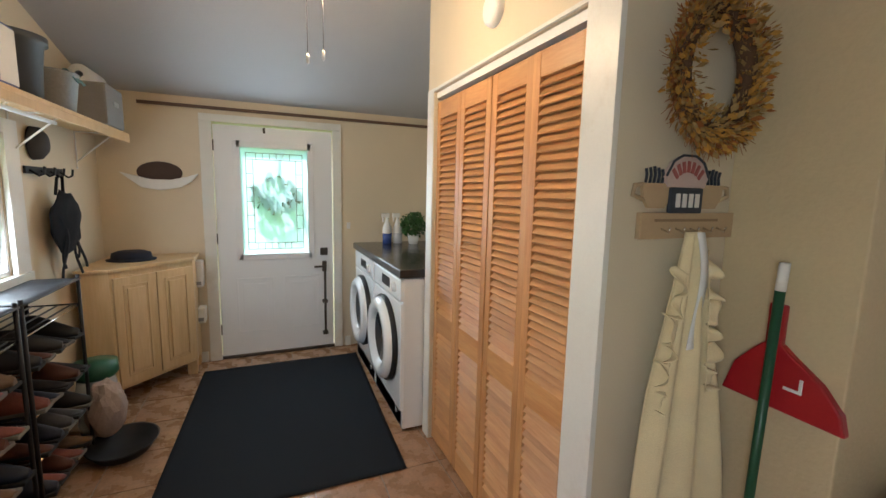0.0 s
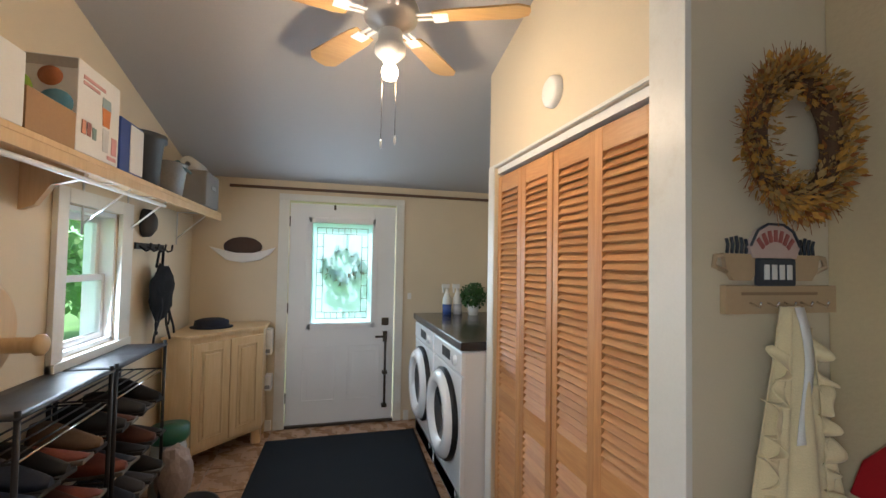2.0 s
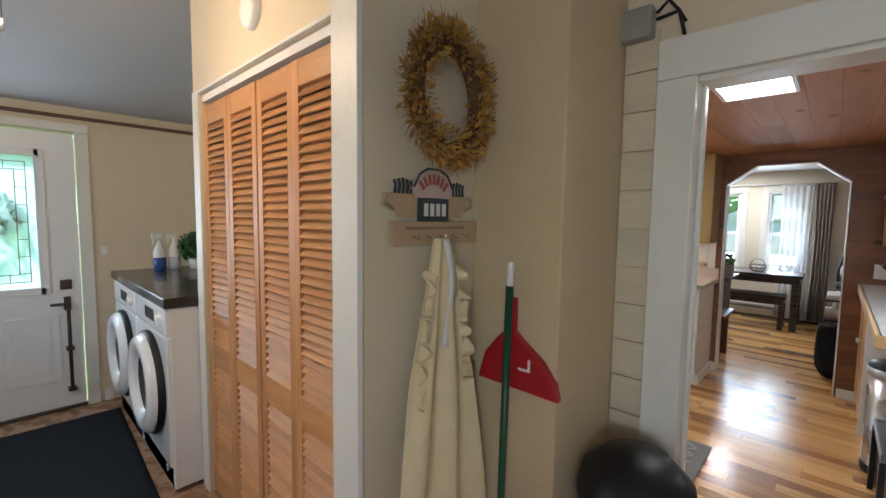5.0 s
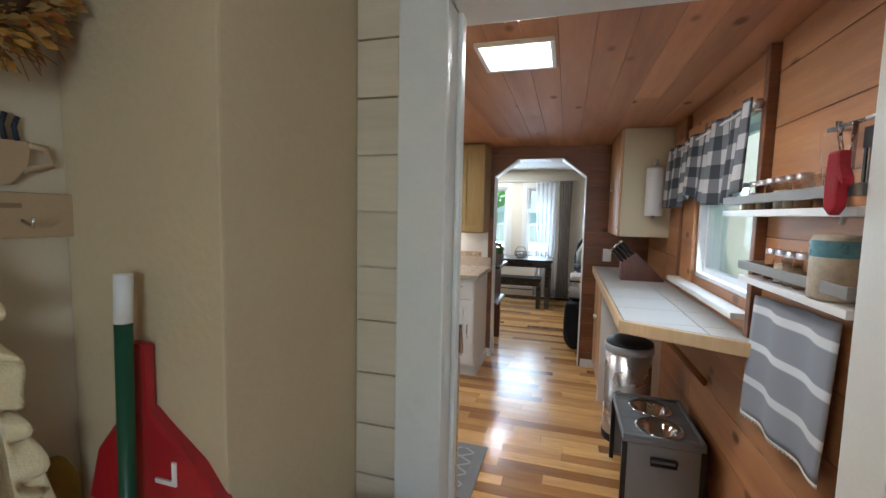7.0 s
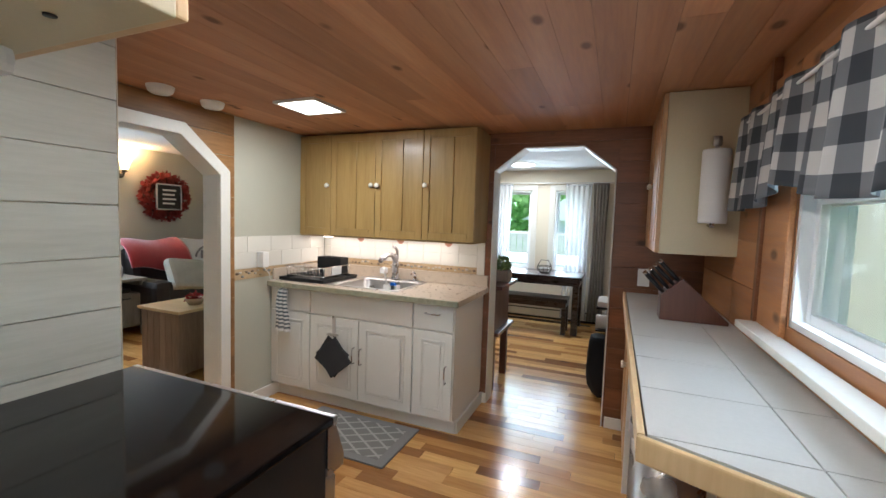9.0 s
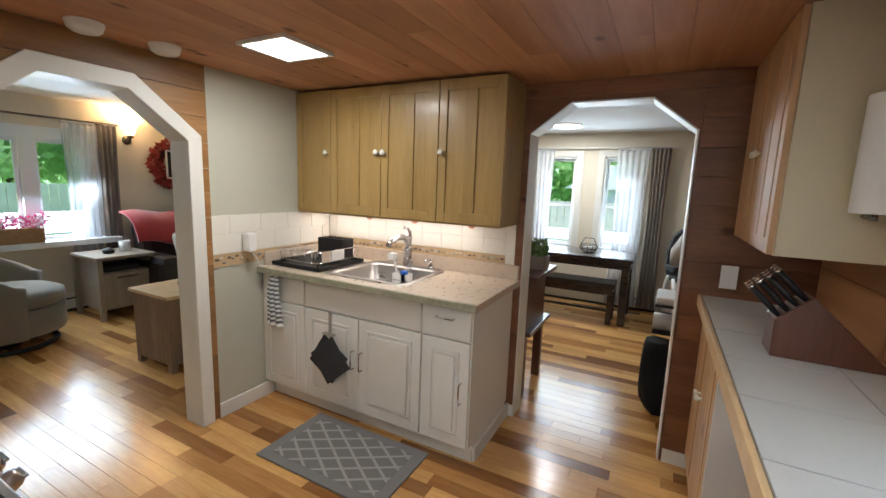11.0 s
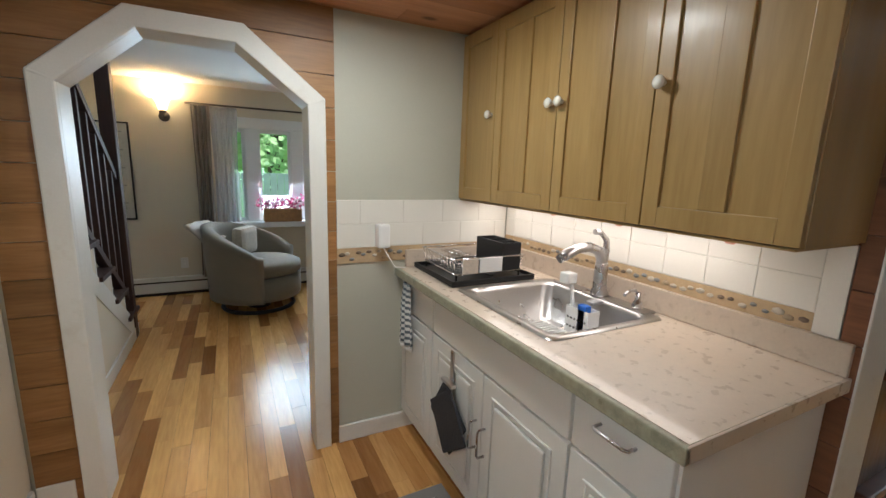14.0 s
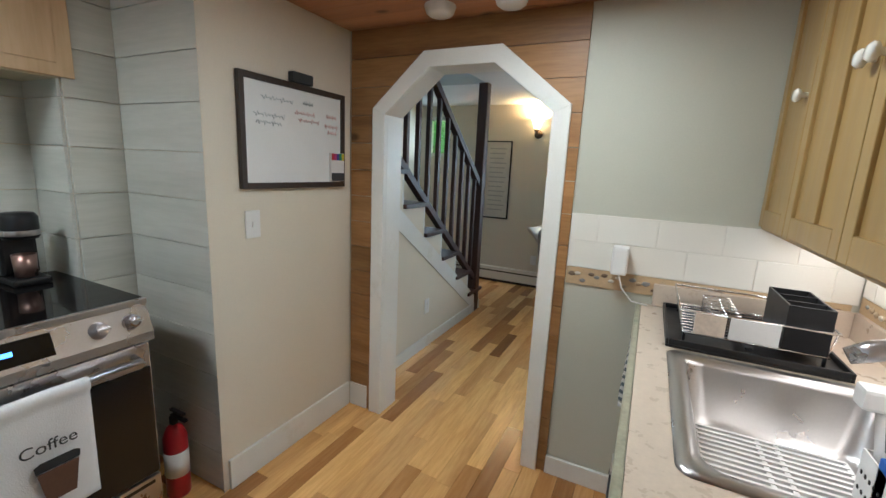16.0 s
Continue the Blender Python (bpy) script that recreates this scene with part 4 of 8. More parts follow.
for v in bm.verts:
    v.co = Vector((v.co.x * 0.10, v.co.y * 0.10, 0.17 + v.co.z * 0.17)) * (1 + 0.10 * noise.noise(v.co * 3.0))
    v.co.z = max(0.0, v.co.z)
part("sack_body", bm, surf("crumpled_paper", (0.42, 0.33, 0.29), 0.8, 0.2, 9, 60, 0.5), sk)
solo("boot_tray", lathe([(0, 0.0), (0.13, 0.0), (0.165, 0.055), (0.172, 0.058), (0.160, 0.058), (0.125, 0.012), (0, 0.012)], 36, Matrix.Diagonal((1.0, 1.15, 1, 1))), surf("black_rubber", (0.016, 0.016, 0.017), 0.45), "shallow black rubber pan on the floor", "pan", at=(-0.20, 3.08, 0.004))

# ceiling fan
fan = thing("ceiling_fan", (0.768, 2.0, 2.525), "white ceiling fan with tan wooden blades and one bulb", "ceiling fan")
part("downrod", tube([(0, 0, 0.0), (0, 0, 0.26)], 0.014, 12), WHITE_PLASTIC, fan)
part("canopy", lathe([(0.02, 0.13), (0.05, 0.14), (0.065, 0.23), (0.065, 0.256)], 28), WHITE_PLASTIC, fan)
part("motor", lathe([(0, -0.115), (0.045, -0.115), (0.06, -0.09), (0.105, -0.07), (0.115, -0.03), (0.10, 0.005), (0.04, 0.02), (0, 0.02)], 36), surf("fan_metal", (0.55, 0.53, 0.50), 0.35, 0.05, metal=0.3), fan)
BLADE = wood("tan_blade", (0.42, 0.25, 0.09), (0.52, 0.33, 0.13), (0.58, 0.39, 0.17), "x", 0.4, 9, False, 0.05, bumps=0.04)
for k in range(5):
    rot = Matrix.Rotation(radians(-22 + 72 * k), 4, "Z")
    bl = prism([(0.17, -0.045), (0.22, -0.055), (0.50, -0.068), (0.545, -0.04), (0.55, 0.0), (0.545, 0.04), (0.50, 0.068), (0.22, 0.055), (0.17, 0.045)], 0.006, Matrix.Rotation(radians(-90), 4, "X"))
    bmesh.ops.transform(bl, matrix=rot @ pose(0, 0, -0.055, 11, 0, 0), verts=bl.verts)
    bp = part("blade", bl, BLADE, fan, "tan wooden blade")
    ir = boxes([(0.085, 0.21, -0.022, -0.008, -0.064, -0.056), (0.085, 0.21, 0.008, 0.022, -0.064, -0.056), (0.17, 0.23, -0.035, 0.035, -0.066, -0.060)], 0.003)
    bmesh.ops.transform(ir, matrix=rot, verts=ir.verts)
    part("blade_iron", ir, WHITE_PLASTIC, bp)
part("light_kit", lathe([(0.048, -0.116), (0.05, -0.17), (0.062, -0.175), (0.062, -0.20), (0.03, -0.235), (0, -0.235)], 28), WHITE_PLASTIC, fan)
part("bulb", lathe([(0.014, -0.236), (0.016, -0.245), (0.030, -0.262), (0.034, -0.28), (0.026, -0.302), (0, -0.312)], 24), glow("warm_bulb", (1.0, 0.78, 0.5), 14), fan, "lit warm bulb")
for x, l in ((-0.03, 0.55), (0.025, 0.53)):
    c = part("pull_chain", tube([(x, 0, -0.2), (x, 0, -l)], 0.0013, 6), IRON, fan)
    part("pull", lathe([(0, 0), (0.005, 0.01), (0.006, 0.03), (0.003, 0.04), (0, 0.04)], 12, pose(x, 0, -l - 0.04)), WHITE_PLASTIC, c)

# wreath wall
wr = thing("wreath", (1.745, 1.228, 1.838), "dried golden autumn wreath of small twigs and leaves", "wreath")
part("ring", tube([(0.165 * math.cos(a), -0.05, 0.19 * math.sin(a)) for a in (2 * math.pi * k / 40 for k in range(41))], 0.03, 8, False), surf("twig_brown", (0.10, 0.05, 0.022), 0.9, 0.3), wr)
WCOLS = [surf("dry_gold", (0.50, 0.26, 0.04), 0.8, 0.4, 30), surf("dry_tan", (0.36, 0.23, 0.075), 0.8, 0.4, 30), surf("dry_rust", (0.32, 0.11, 0.02), 0.8, 0.35, 30)]
for mat_w, n in zip(WCOLS, (1300, 1300, 420)):
    bm = bmesh.new()
    for _ in range(n):
        a = RNG.uniform(0, 6.283)
        base = Vector((0.17 * math.cos(a), -0.05, 0.195 * math.sin(a)))
        d = Vector((math.cos(a) * RNG.uniform(-0.3, 1) + RNG.gauss(0, 0.6) - 0.5 * math.sin(a), -abs(RNG.gauss(0, 0.55)), math.sin(a) * RNG.uniform(-0.3, 1) + RNG.gauss(0, 0.6) + 0.5 * math.cos(a))).normalized()
        p = base + d * RNG.uniform(0.0, 0.075)
        s = RNG.uniform(0.012, 0.040)
        t = d.orthogonal().normalized() * s * RNG.uniform(0.16, 0.32)
        t.rotate(Matrix.Rotation(RNG.uniform(0, 6.28), 3, d))
        v = [bm.verts.new(p), bm.verts.new(p + d * s * 0.5 + t), bm.verts.new(p + d * s), bm.verts.new(p + d * s * 0.5 - t)]
        bm.faces.new(v)
    part("leaves", bm, mat_w, wr)
bm = bmesh.new()
for _ in range(240):
    a = RNG.uniform(0, 6.283)
    p = Vector((0.21 * math.cos(a), -0.06, 0.235 * math.sin(a)))
    d = Vector((math.cos(a) + RNG.gauss(0, 0.5), -abs(RNG.gauss(0, 0.3)), math.sin(a) + RNG.gauss(0, 0.5))).normalized()
    addtube(bm, [p - d * 0.03, p + d * RNG.uniform(0.02, 0.085)], [0.0016, 0.0008], 4)
part("twig_spray", bm, WCOLS[2], wr, "thin stray twigs")

wr.scale = (0.83, 0.9, 0.83)

# coffee sign and key plaque
sg = thing("coffee_sign", (1.722, 1.236, 1.498), "cut-out wooden sign of two coffee cups and banners", "sign")
CUP = surf("tan_cup", (0.48, 0.35, 0.21), 0.6, 0.06)
NAVYS = surf("dark_navy_paint", (0.03, 0.04, 0.055), 0.5, 0.1)
REDS = surf("faded_red_paint", (0.34, 0.09, 0.08), 0.5, 0.1)
PINKS = surf("pale_pink_paint", (0.55, 0.42, 0.38), 0.5, 0.06)
for sx in (-1, 1):
    c = part("cup", prism([(sx * x, z) for x, z in ((0.05, 0.035), (0.19, 0.035), (0.18, -0.01), (0.155, -0.04), (0.09, -0.04), (0.06, -0.01))], 0.012, pose(0, -0.014, 0)), CUP, sg, "tan coffee cup")
    part("cup_handle", tube([(sx * 0.185, -0.008, 0.03), (sx * 0.215, -0.008, 0.028), (sx * 0.222, -0.008, 0.0), (sx * 0.175, -0.008, -0.015)], 0.007, 6), CUP, c)
    for k in range(5):
        part("steam", tube([(sx * (0.10 + 0.018 * k), -0.008, 0.036), (sx * (0.096 + 0.018 * k), -0.008, 0.06), (sx * (0.102 + 0.018 * k), -0.008, 0.085 - 0.004 * abs(k - 2))], 0.0045, 5), NAVYS, sg)
part("banner", prism([(-0.085, 0.025), (-0.10, 0.055), (-0.07, 0.10), (-0.03, 0.12), (0.03, 0.12), (0.07, 0.10), (0.10, 0.055), (0.085, 0.025)], 0.014, pose(0, -0.018, 0)), PINKS, sg, "pale arched banner")
part("banner_edge", tube([(-0.098, -0.02, 0.058), (-0.07, -0.02, 0.102), (-0.03, -0.02, 0.121), (0.03, -0.02, 0.121), (0.07, -0.02, 0.102), (0.098, -0.02, 0.058)], 0.004, 6), NAVYS, sg)
for k in range(7):
    a = radians(132 - 14 * k)
    bmx = box(-0.006, 0.006, -0.021, -0.017, -0.017, 0.017)
    bmesh.ops.transform(bmx, matrix=pose(0.088 * math.cos(a), 0, 0.0 + 0.088 * math.sin(a), 0, 90 - math.degrees(a), 0), verts=bmx.verts)
    part("letter_bar", bmx, REDS, sg)
part("block", box(-0.075, 0.075, -0.024, -0.01, -0.055, 0.024, 0.006), NAVYS, sg, "dark navy block")
for k in range(4):
    x = -0.045 + 0.03 * k
    part("letter_bar", box(x - 0.009, x + 0.009, -0.027, -0.0242, -0.036, 0.006), CARD_W, sg)
kp = thing("key_plaque", (1.75, 1.236, 1.412), "tan wooden plaque with small brass key hooks", "plaque")
part("board", box(-0.20, 0.20, -0.02, 0.0, -0.04, 0.036, 0.003), CUP, kp)
part("letter_bar", box(-0.15, 0.12, -0.022, -0.0202, 0.010, 0.018), surf("engraved", (0.28, 0.19, 0.11), 0.7), kp)
for k in range(5):
    part("hook", tube([(-0.12 + 0.06 * k, -0.02, -0.01), (-0.12 + 0.06 * k, -0.045, -0.02), (-0.12 + 0.06 * k, -0.05, -0.005)], 0.003, 6), CHROME, kp)

sg.scale = (0.9, 1.0, 0.95)

# apron
ap = thing("apron", (1.725, 1.19, 1.395), "cream ruffled apron hanging from the plaque", "apron")


def apron_pt(u, v):
    w = 0.035 + 0.10 * min(1, v * 2.2) + 0.13 * max(0, v - 0.45)
    x = (u - 0.5) * 2 * w
    return (x, -0.012 + 0.028 * math.sin(u * 15 + 3 * v) * (0.3 + 0.7 * v) - 0.03 * v, -v * 1.02)


part("skirt", sheet(48, 40, apron_pt, 0.003), CLOTH_CREAM, ap)
for sx, z0 in ((-1, -0.12), (1, -0.08)):
    part("ruffle", sheet(5, 90, lambda u, v, sx=sx, z0=z0: (sx * (0.035 + 0.055 * v ** 0.6 + u * (0.028 + 0.007 * math.sin(17 * v + 2))), -0.03 + u * (0.022 * math.sin(41 * v + 1) + 0.014 * math.sin(67 * v)), z0 - 0.42 * v + u * (0.014 * math.cos(37 * v) + 0.010 * math.cos(19 * v))), 0.002), CLOTH_CREAM, ap, "gathered ruffle")
part("neck_strap", sheet(1, 16, lambda u, v: (0.03 * u - 0.015 + 0.03 * math.sin(3 * v), -0.03 - 0.005 * math.sin(6 * v), -0.0 - 0.35 * v), 0.003), CLOTH_WHITE, ap)

mt = thing("oven_mitt", (1.872, 1.215, 0.905), "mustard yellow padded mitt hanging on the wall", "mitt")
part("mitt", prism([(-0.05, -0.09), (0.05, -0.09), (0.052, 0.03), (0.03, 0.075), (-0.02, 0.08), (-0.05, 0.04)], 0.03, pose(0, -0.02, 0), 0.01), surf("mustard", (0.33, 0.20, 0.02), 0.8, 0.15, 9, 200, 0.3), mt)

dp = thing("dustpan", (1.942, 1.05, 0.972), "red plastic dustpan hanging on the chimney breast", "dustpan", rz=-90)
RED = surf("red_plastic", (0.36, 0.012, 0.018), 0.35, 0.1)
part("pan", prism([(-0.13, -0.08), (0.185, -0.085), (0.172, -0.03), (0.125, 0.03), (0.05, 0.085), (0.02, 0.11), (-0.02, 0.11), (-0.05, 0.08), (-0.10, 0.02)], 0.03, pose(0, -0.02, 0), 0.006), RED, dp)
part("handle", box(-0.022, 0.022, -0.02, 0.0, 0.10, 0.225, 0.006), RED, dp)
part("label", boxes([(0.04, 0.085, -0.024, -0.0205, -0.012, -0.004), (0.077, 0.085, -0.024, -0.0205, -0.004, 0.03)]), CARD_W, dp)
bs = thing("broom", (1.895, 1.035, 0), "broom with a green handle standing upside down in the corner", "broom")
part("handle", tube([(-0.01, 0.015, 0.0), (0.0, 0.0, 1.24)], 0.013, 12), surf("green_handle", (0.01, 0.075, 0.035), 0.35), bs)
part("tip", tube([(0.0, 0.0, 1.241), (0.002, -0.002, 1.32)], 0.0135, 12), WHITE_PLASTIC, bs, "white handle tip")
part("broom_head", box(-0.035, 0.03, -0.12, 0.13, 0.0, 0.06, 0.01), BLACK, bs)

tb = thing("trash_can", (2.15, 0.70, 0), "black plastic trash can with a domed lid", "trash can")
tb.location = (2.12, 0.685, 0)
part("bin_body", lathe([(0, 0), (0.14, 0), (0.17, 0.56), (0, 0.56)], 32), BLACK, tb)
part("lid", lathe([(0.175, 0.55), (0.18, 0.58), (0.165, 0.65), (0.10, 0.715), (0, 0.735)], 32), BLACK, tb)

# casing of the kitchen doorway, shiplap strip and the gray box
setting("trim_kitchen_doorway", boxes([(2.37, 2.399, 0.638, 0.762, 0, 1.945), (2.37, 2.399, -0.395, -0.27, 0, 1.945), (2.37, 2.399, -0.395, 0.762, 1.946, 2.085), (2.401, 2.545, 0.640, 0.659, 0, 1.93), (2.401, 2.545, -0.284, -0.264, 0, 1.93), (2.401, 2.545, -0.264, 0.640, 1.93, 1.949)], 0.005), TRIM, "worn white casing of the kitchen doorway")
setting("door_stop_kitchen", boxes([(2.46, 2.50, 0.627, 0.6395, 0, 1.93)], 0.004), TRIM)
jb = thing("junction_box", (2.398, 0.83, 2.20), "gray plastic junction box with dark cables", "junction box")
jb.location = (2.398, 0.835, 2.155)
part("box", box(-0.06, 0.0, -0.055, 0.055, -0.055, 0.055, 0.012), surf("gray_box", (0.30, 0.29, 0.26), 0.5), jb)
for k in range(2):
    part("cable", tube([(-0.02, -0.06, 0.03 - 0.02 * k), (-0.03, -0.10, 0.06 - 0.05 * k), (-0.012, -0.13, 0.02), (-0.01, -0.15, -0.07 + 0.05 * k)], 0.006, 6), BLACK, jb)

# ---- kitchen ----
COUNTER = surf("beige_granite_laminate", (0.58, 0.485, 0.385), 0.30, 0.09, 26, 110, 0.03, coat=0.25)
EDGE = surf("green_stone_edge", (0.33, 0.32, 0.23), 0.32, 0.30, 22, 90, 0.05, dirt=(0.16, 0.19, 0.14))
SINK = surf("sink_steel", (0.50, 0.49, 0.48), 0.30, 0.06, 9, 140, 0.03, metal=1.0)
M_EAST = Matrix(((0, 1, 0, 0), (-1, 0, 0, 0), (0, 0, 1, 0), (0, 0, 0, 1)))   # local x runs to -y, face to -x


def wire_pull(w, m, parent):
    bm = tube([(-w / 2, 0, 0), (-w / 2, -0.026, 0), (-w / 2 + 0.01, -0.032, 0), (w / 2 - 0.01, -0.032, 0), (w / 2, -0.026, 0), (w / 2, 0, 0)], 0.0045, 8)
    bmesh.ops.transform(bm, matrix=m, verts=bm.verts)
    return part("pull_handle", bm, STEEL, parent, "brushed steel bow handle")


# sink base cabinets
units = [(2.235, 2.615, True), (1.385, 2.235, False), (1.095, 1.385, True)]
for a, b, narrow in units:
    u = thing("base_cabinet", (4.86, b, 0), "white base cabinet with raised panel doors under the sink" if not narrow else "narrow white base cabinet with a drawer and door", "cabinet", "sink base cabinets")
    w = b - a
    mm = Matrix.Translation((0, 0, 0)) @ M_EAST
    bm = boxes([(0, w, 0.019, 0.62, 0.105, 0.715)] if not narrow else [(0, w, 0.019, 0.62, 0.105, 0.872)])
    if not narrow:
        for q in ((0, w, 0.019, 0.04, 0.715, 0.872), (0, 0.016, 0.04, 0.62, 0.715, 0.872), (w - 0.016, w, 0.04, 0.62, 0.715, 0.872)):
            addbox(bm, *q)
    bmesh.ops.transform(bm, matrix=mm, verts=bm.verts)
    part("body", bm, CAB_WHITE, u)
    bm = box(0, w, 0.075, 0.60, 0, 0.104)
    bmesh.ops.transform(bm, matrix=mm, verts=bm.verts)
    part("toe_kick", bm, CAB_WHITE, u)
    if narrow:
        part_d = raised_panel("door", w - 0.012, 0.575, mm @ pose(0.006, 0, 0.115), CAB_WHITE, u)
        dr = box(0.006, w - 0.006, 0, 0.018, 0.70, 0.868, 0.004)
        bmesh.ops.transform(dr, matrix=mm, verts=dr.verts)
        part_r = part("drawer_front", dr, CAB_WHITE, u)
        if a < 1.2:
            wire_pull(0.10, mm @ pose(w / 2, 0, 0.81), part_r)
            wire_pull(0.11, mm @ pose(w - 0.045, -0.002, 0.42, 0, 90, 0), part_d)
    else:
        for k in range(2):
            d = raised_panel("door", w / 2 - 0.008, 0.575, mm @ pose(0.005 + k * (w / 2 - 0.001), 0, 0.115), CAB_WHITE, u)
            wire_pull(0.11, mm @ pose(w / 2 + (-0.03 if k == 0 else 0.03), -0.002, 0.44, 0, 90, 0), d)
        dr = box(0.006, w - 0.006, 0, 0.018, 0.70, 0.868, 0.004)
        bmesh.ops.transform(dr, matrix=mm, verts=dr.verts)
        part("false_front", dr, CAB_WHITE, u)
setting("baseboard_sink", boxes([(4.94, 5.50, 1.078, 1.093, 0, 0.085)], 0.003), TRIM)

# worktop with the hole for the sink, nosing and upstand
wt = thing("worktop", (4.82, 2.61, 0.875), "beige speckled laminate worktop with a greenish stone-look edge", "worktop")
SX0, SX1, SY0, SY1 = 4.945, 5.40, 1.57, 2.11
part("top", boxes([(0.014, SX0 - 4.82, -1.545, 0, 0.0, 0.035), (SX1 - 4.82, 0.675, -1.545, 0, 0, 0.035), (SX0 - 4.82, SX1 - 4.82, -1.545, SY0 - 2.61, 0, 0.035), (SX0 - 4.82, SX1 - 4.82, SY1 - 2.61, 0, 0, 0.035)]), COUNTER, wt)
part("nosing", boxes([(-0.006, 0.0135, -1.552, 0, -0.004, 0.0352)], 0.005), EDGE, wt, "greenish stone-look front edge")
part("end_edge", box(0.0, 0.675, -1.552, -1.5455, -0.003, 0.035, 0.002), COUNTER, wt)
part("upstand", boxes([(0.655, 0.675, -1.545, 0, 0.0355, 0.125), (0.05, 0.655, -0.018, 0, 0.0355, 0.125)], 0.004), COUNTER, wt)

# drop-in sink
sk = thing("sink", ((SX0 + SX1) / 2, (SY0 + SY1) / 2, 0.91), "stainless steel drop-in kitchen sink", "sink")
hx, hy = (SX1 - SX0) / 2, (SY1 - SY0) / 2
bm = bmesh.new()


def rrect(x, y, r, z, n=5):
    out = []
    for cx, cy, a0 in ((x - r, y - r, 0), (-x + r, y - r, 90), (-x + r, -y + r, 180), (x - r, -y + r, 270)):
        for k in range(n + 1):
            a = radians(a0 + 90 * k / n)
            out.append(bm.verts.new((cx + r * math.cos(a), cy + r * math.sin(a), z)))
    return out


rings = [rrect(hx + 0.032, hy + 0.028, 0.03, 0.001), rrect(hx + 0.028, hy + 0.024, 0.03, 0.007), rrect(hx - 0.008, hy - 0.008, 0.05, 0.004), rrect(hx - 0.016, hy - 0.016, 0.05, -0.012), rrect(hx - 0.028, hy - 0.028, 0.06, -0.15), rrect(hx - 0.06, hy - 0.06, 0.07, -0.172), rrect(0.05, 0.05, 0.045, -0.178)]
for a, b in zip(rings, rings[1:]):
    for k in range(len(a)):
        q = (k + 1) % len(a)
        bm.faces.new((a[k], a[q], b[q], b[k])).smooth = True
bm.faces.new(rings[-1])
bmesh.ops.recalc_face_normals(bm, faces=bm.faces)
part("basin", bm, SINK, sk)
part("drain", lathe([(0, 0.002), (0.03, 0.002), (0.042, 0.006), (0.045, 0.0)], 24, pose(0, 0, -0.177)), CHROME, sk)
part("faucet_deck", box(hx - 0.005, hx + 0.06, -hy + 0.03, hy - 0.03, 0.002, 0.010, 0.004), SINK, sk)
gr = thing("sink_grid", (sk.location.x - 0.01, sk.location.y, 0.742), "white coated wire grid in the sink bottom", "sink grid")
for k in range(19):
    y = -0.20 + 0.4 * k / 18
    part("wire", box(-0.16, 0.16, y - 0.0045, y + 0.0045, 0.0, 0.010), WHITE_PLASTIC, gr)
for x in (-0.16, -0.02, 0.02, 0.16):
    part("cross_wire", box(x - 0.005, x + 0.005, -0.205, 0.205, -0.003, 0.0075), WHITE_PLASTIC, gr)

fa = thing("faucet", (5.425, 1.84, 0.918), "brushed steel pull-out kitchen faucet", "faucet")
part("base", lathe([(0, 0.0), (0.036, 0.0), (0.036, 0.012), (0.028, 0.03), (0.026, 0.13), (0.022, 0.14), (0, 0.14)], 24), STEEL, fa)
part("spout", tube([(0.0, 0.0, 0.10), (-0.005, 0.0, 0.155), (-0.03, 0.0, 0.19), (-0.075, 0.005, 0.205), (-0.13, 0.01, 0.20), (-0.18, 0.015, 0.18), (-0.215, 0.018, 0.16)], [0.024, 0.022, 0.021, 0.020, 0.019, 0.022, 0.017], 14), STEEL, fa)
part("lever", tube([(0.0, -0.005, 0.13), (0.004, -0.012, 0.19), (-0.01, -0.02, 0.235), (-0.045, -0.02, 0.265), (-0.075, -0.018, 0.27)], [0.016, 0.014, 0.012, 0.010, 0.012], 12), STEEL, fa)
so = thing("soap_dispenser", (5.43, 1.66, 0.918), "small chrome soap pump beside the sink", "soap dispenser")
part("stem", lathe([(0, 0), (0.02, 0), (0.018, 0.02), (0.010, 0.03), (0.010, 0.06), (0, 0.06)], 16), STEEL, so)
part("nozzle", tube([(0, 0, 0.055), (-0.02, 0.0, 0.072), (-0.06, 0.0, 0.068), (-0.075, 0, 0.055)], 0.006, 8), STEEL, so)
cd = thing("sink_caddy", (5.30, 1.80, 0.83), "white perforated plastic brush caddy hanging in the sink", "caddy")
part("basket", boxes([(-0.03, -0.026, -0.06, 0.06, -0.05, 0.06), (0.026, 0.03, -0.06, 0.06, -0.05, 0.06), (-0.026, 0.026, -0.06, -0.056, -0.05, 0.06), (-0.026, 0.026, 0.056, 0.06, -0.05, 0.06), (-0.026, 0.026, -0.056, 0.056, -0.05, -0.046)], 0.001), WHITE_PLASTIC, cd)
for k in range(12):
    part("hole", lathe([(0, 0.0006), (0.005, 0.0006), (0.005, 0)], 10, pose(-0.0302, -0.045 + 0.018 * (k % 6), -0.02 + 0.035 * (k // 6), 0, -90, 0)), DARK, cd)
part("clip", box(0.03, 0.10, -0.02, 0.02, 0.07, 0.082, 0.003), CLOTH_GRAY, cd)
br = thing("dish_brush", (5.295, 1.83, 0.79), "white dish brush with a blue handle", "brush")
part("handle", tube([(0, 0, 0), (-0.01, 0.01, 0.11), (-0.02, 0.02, 0.20)], 0.008, 8), CARD_W, br)
part("brush_head", box(-0.055, -0.005, 0.0, 0.05, 0.19, 0.235, 0.008), WHITE_PLASTIC, br)
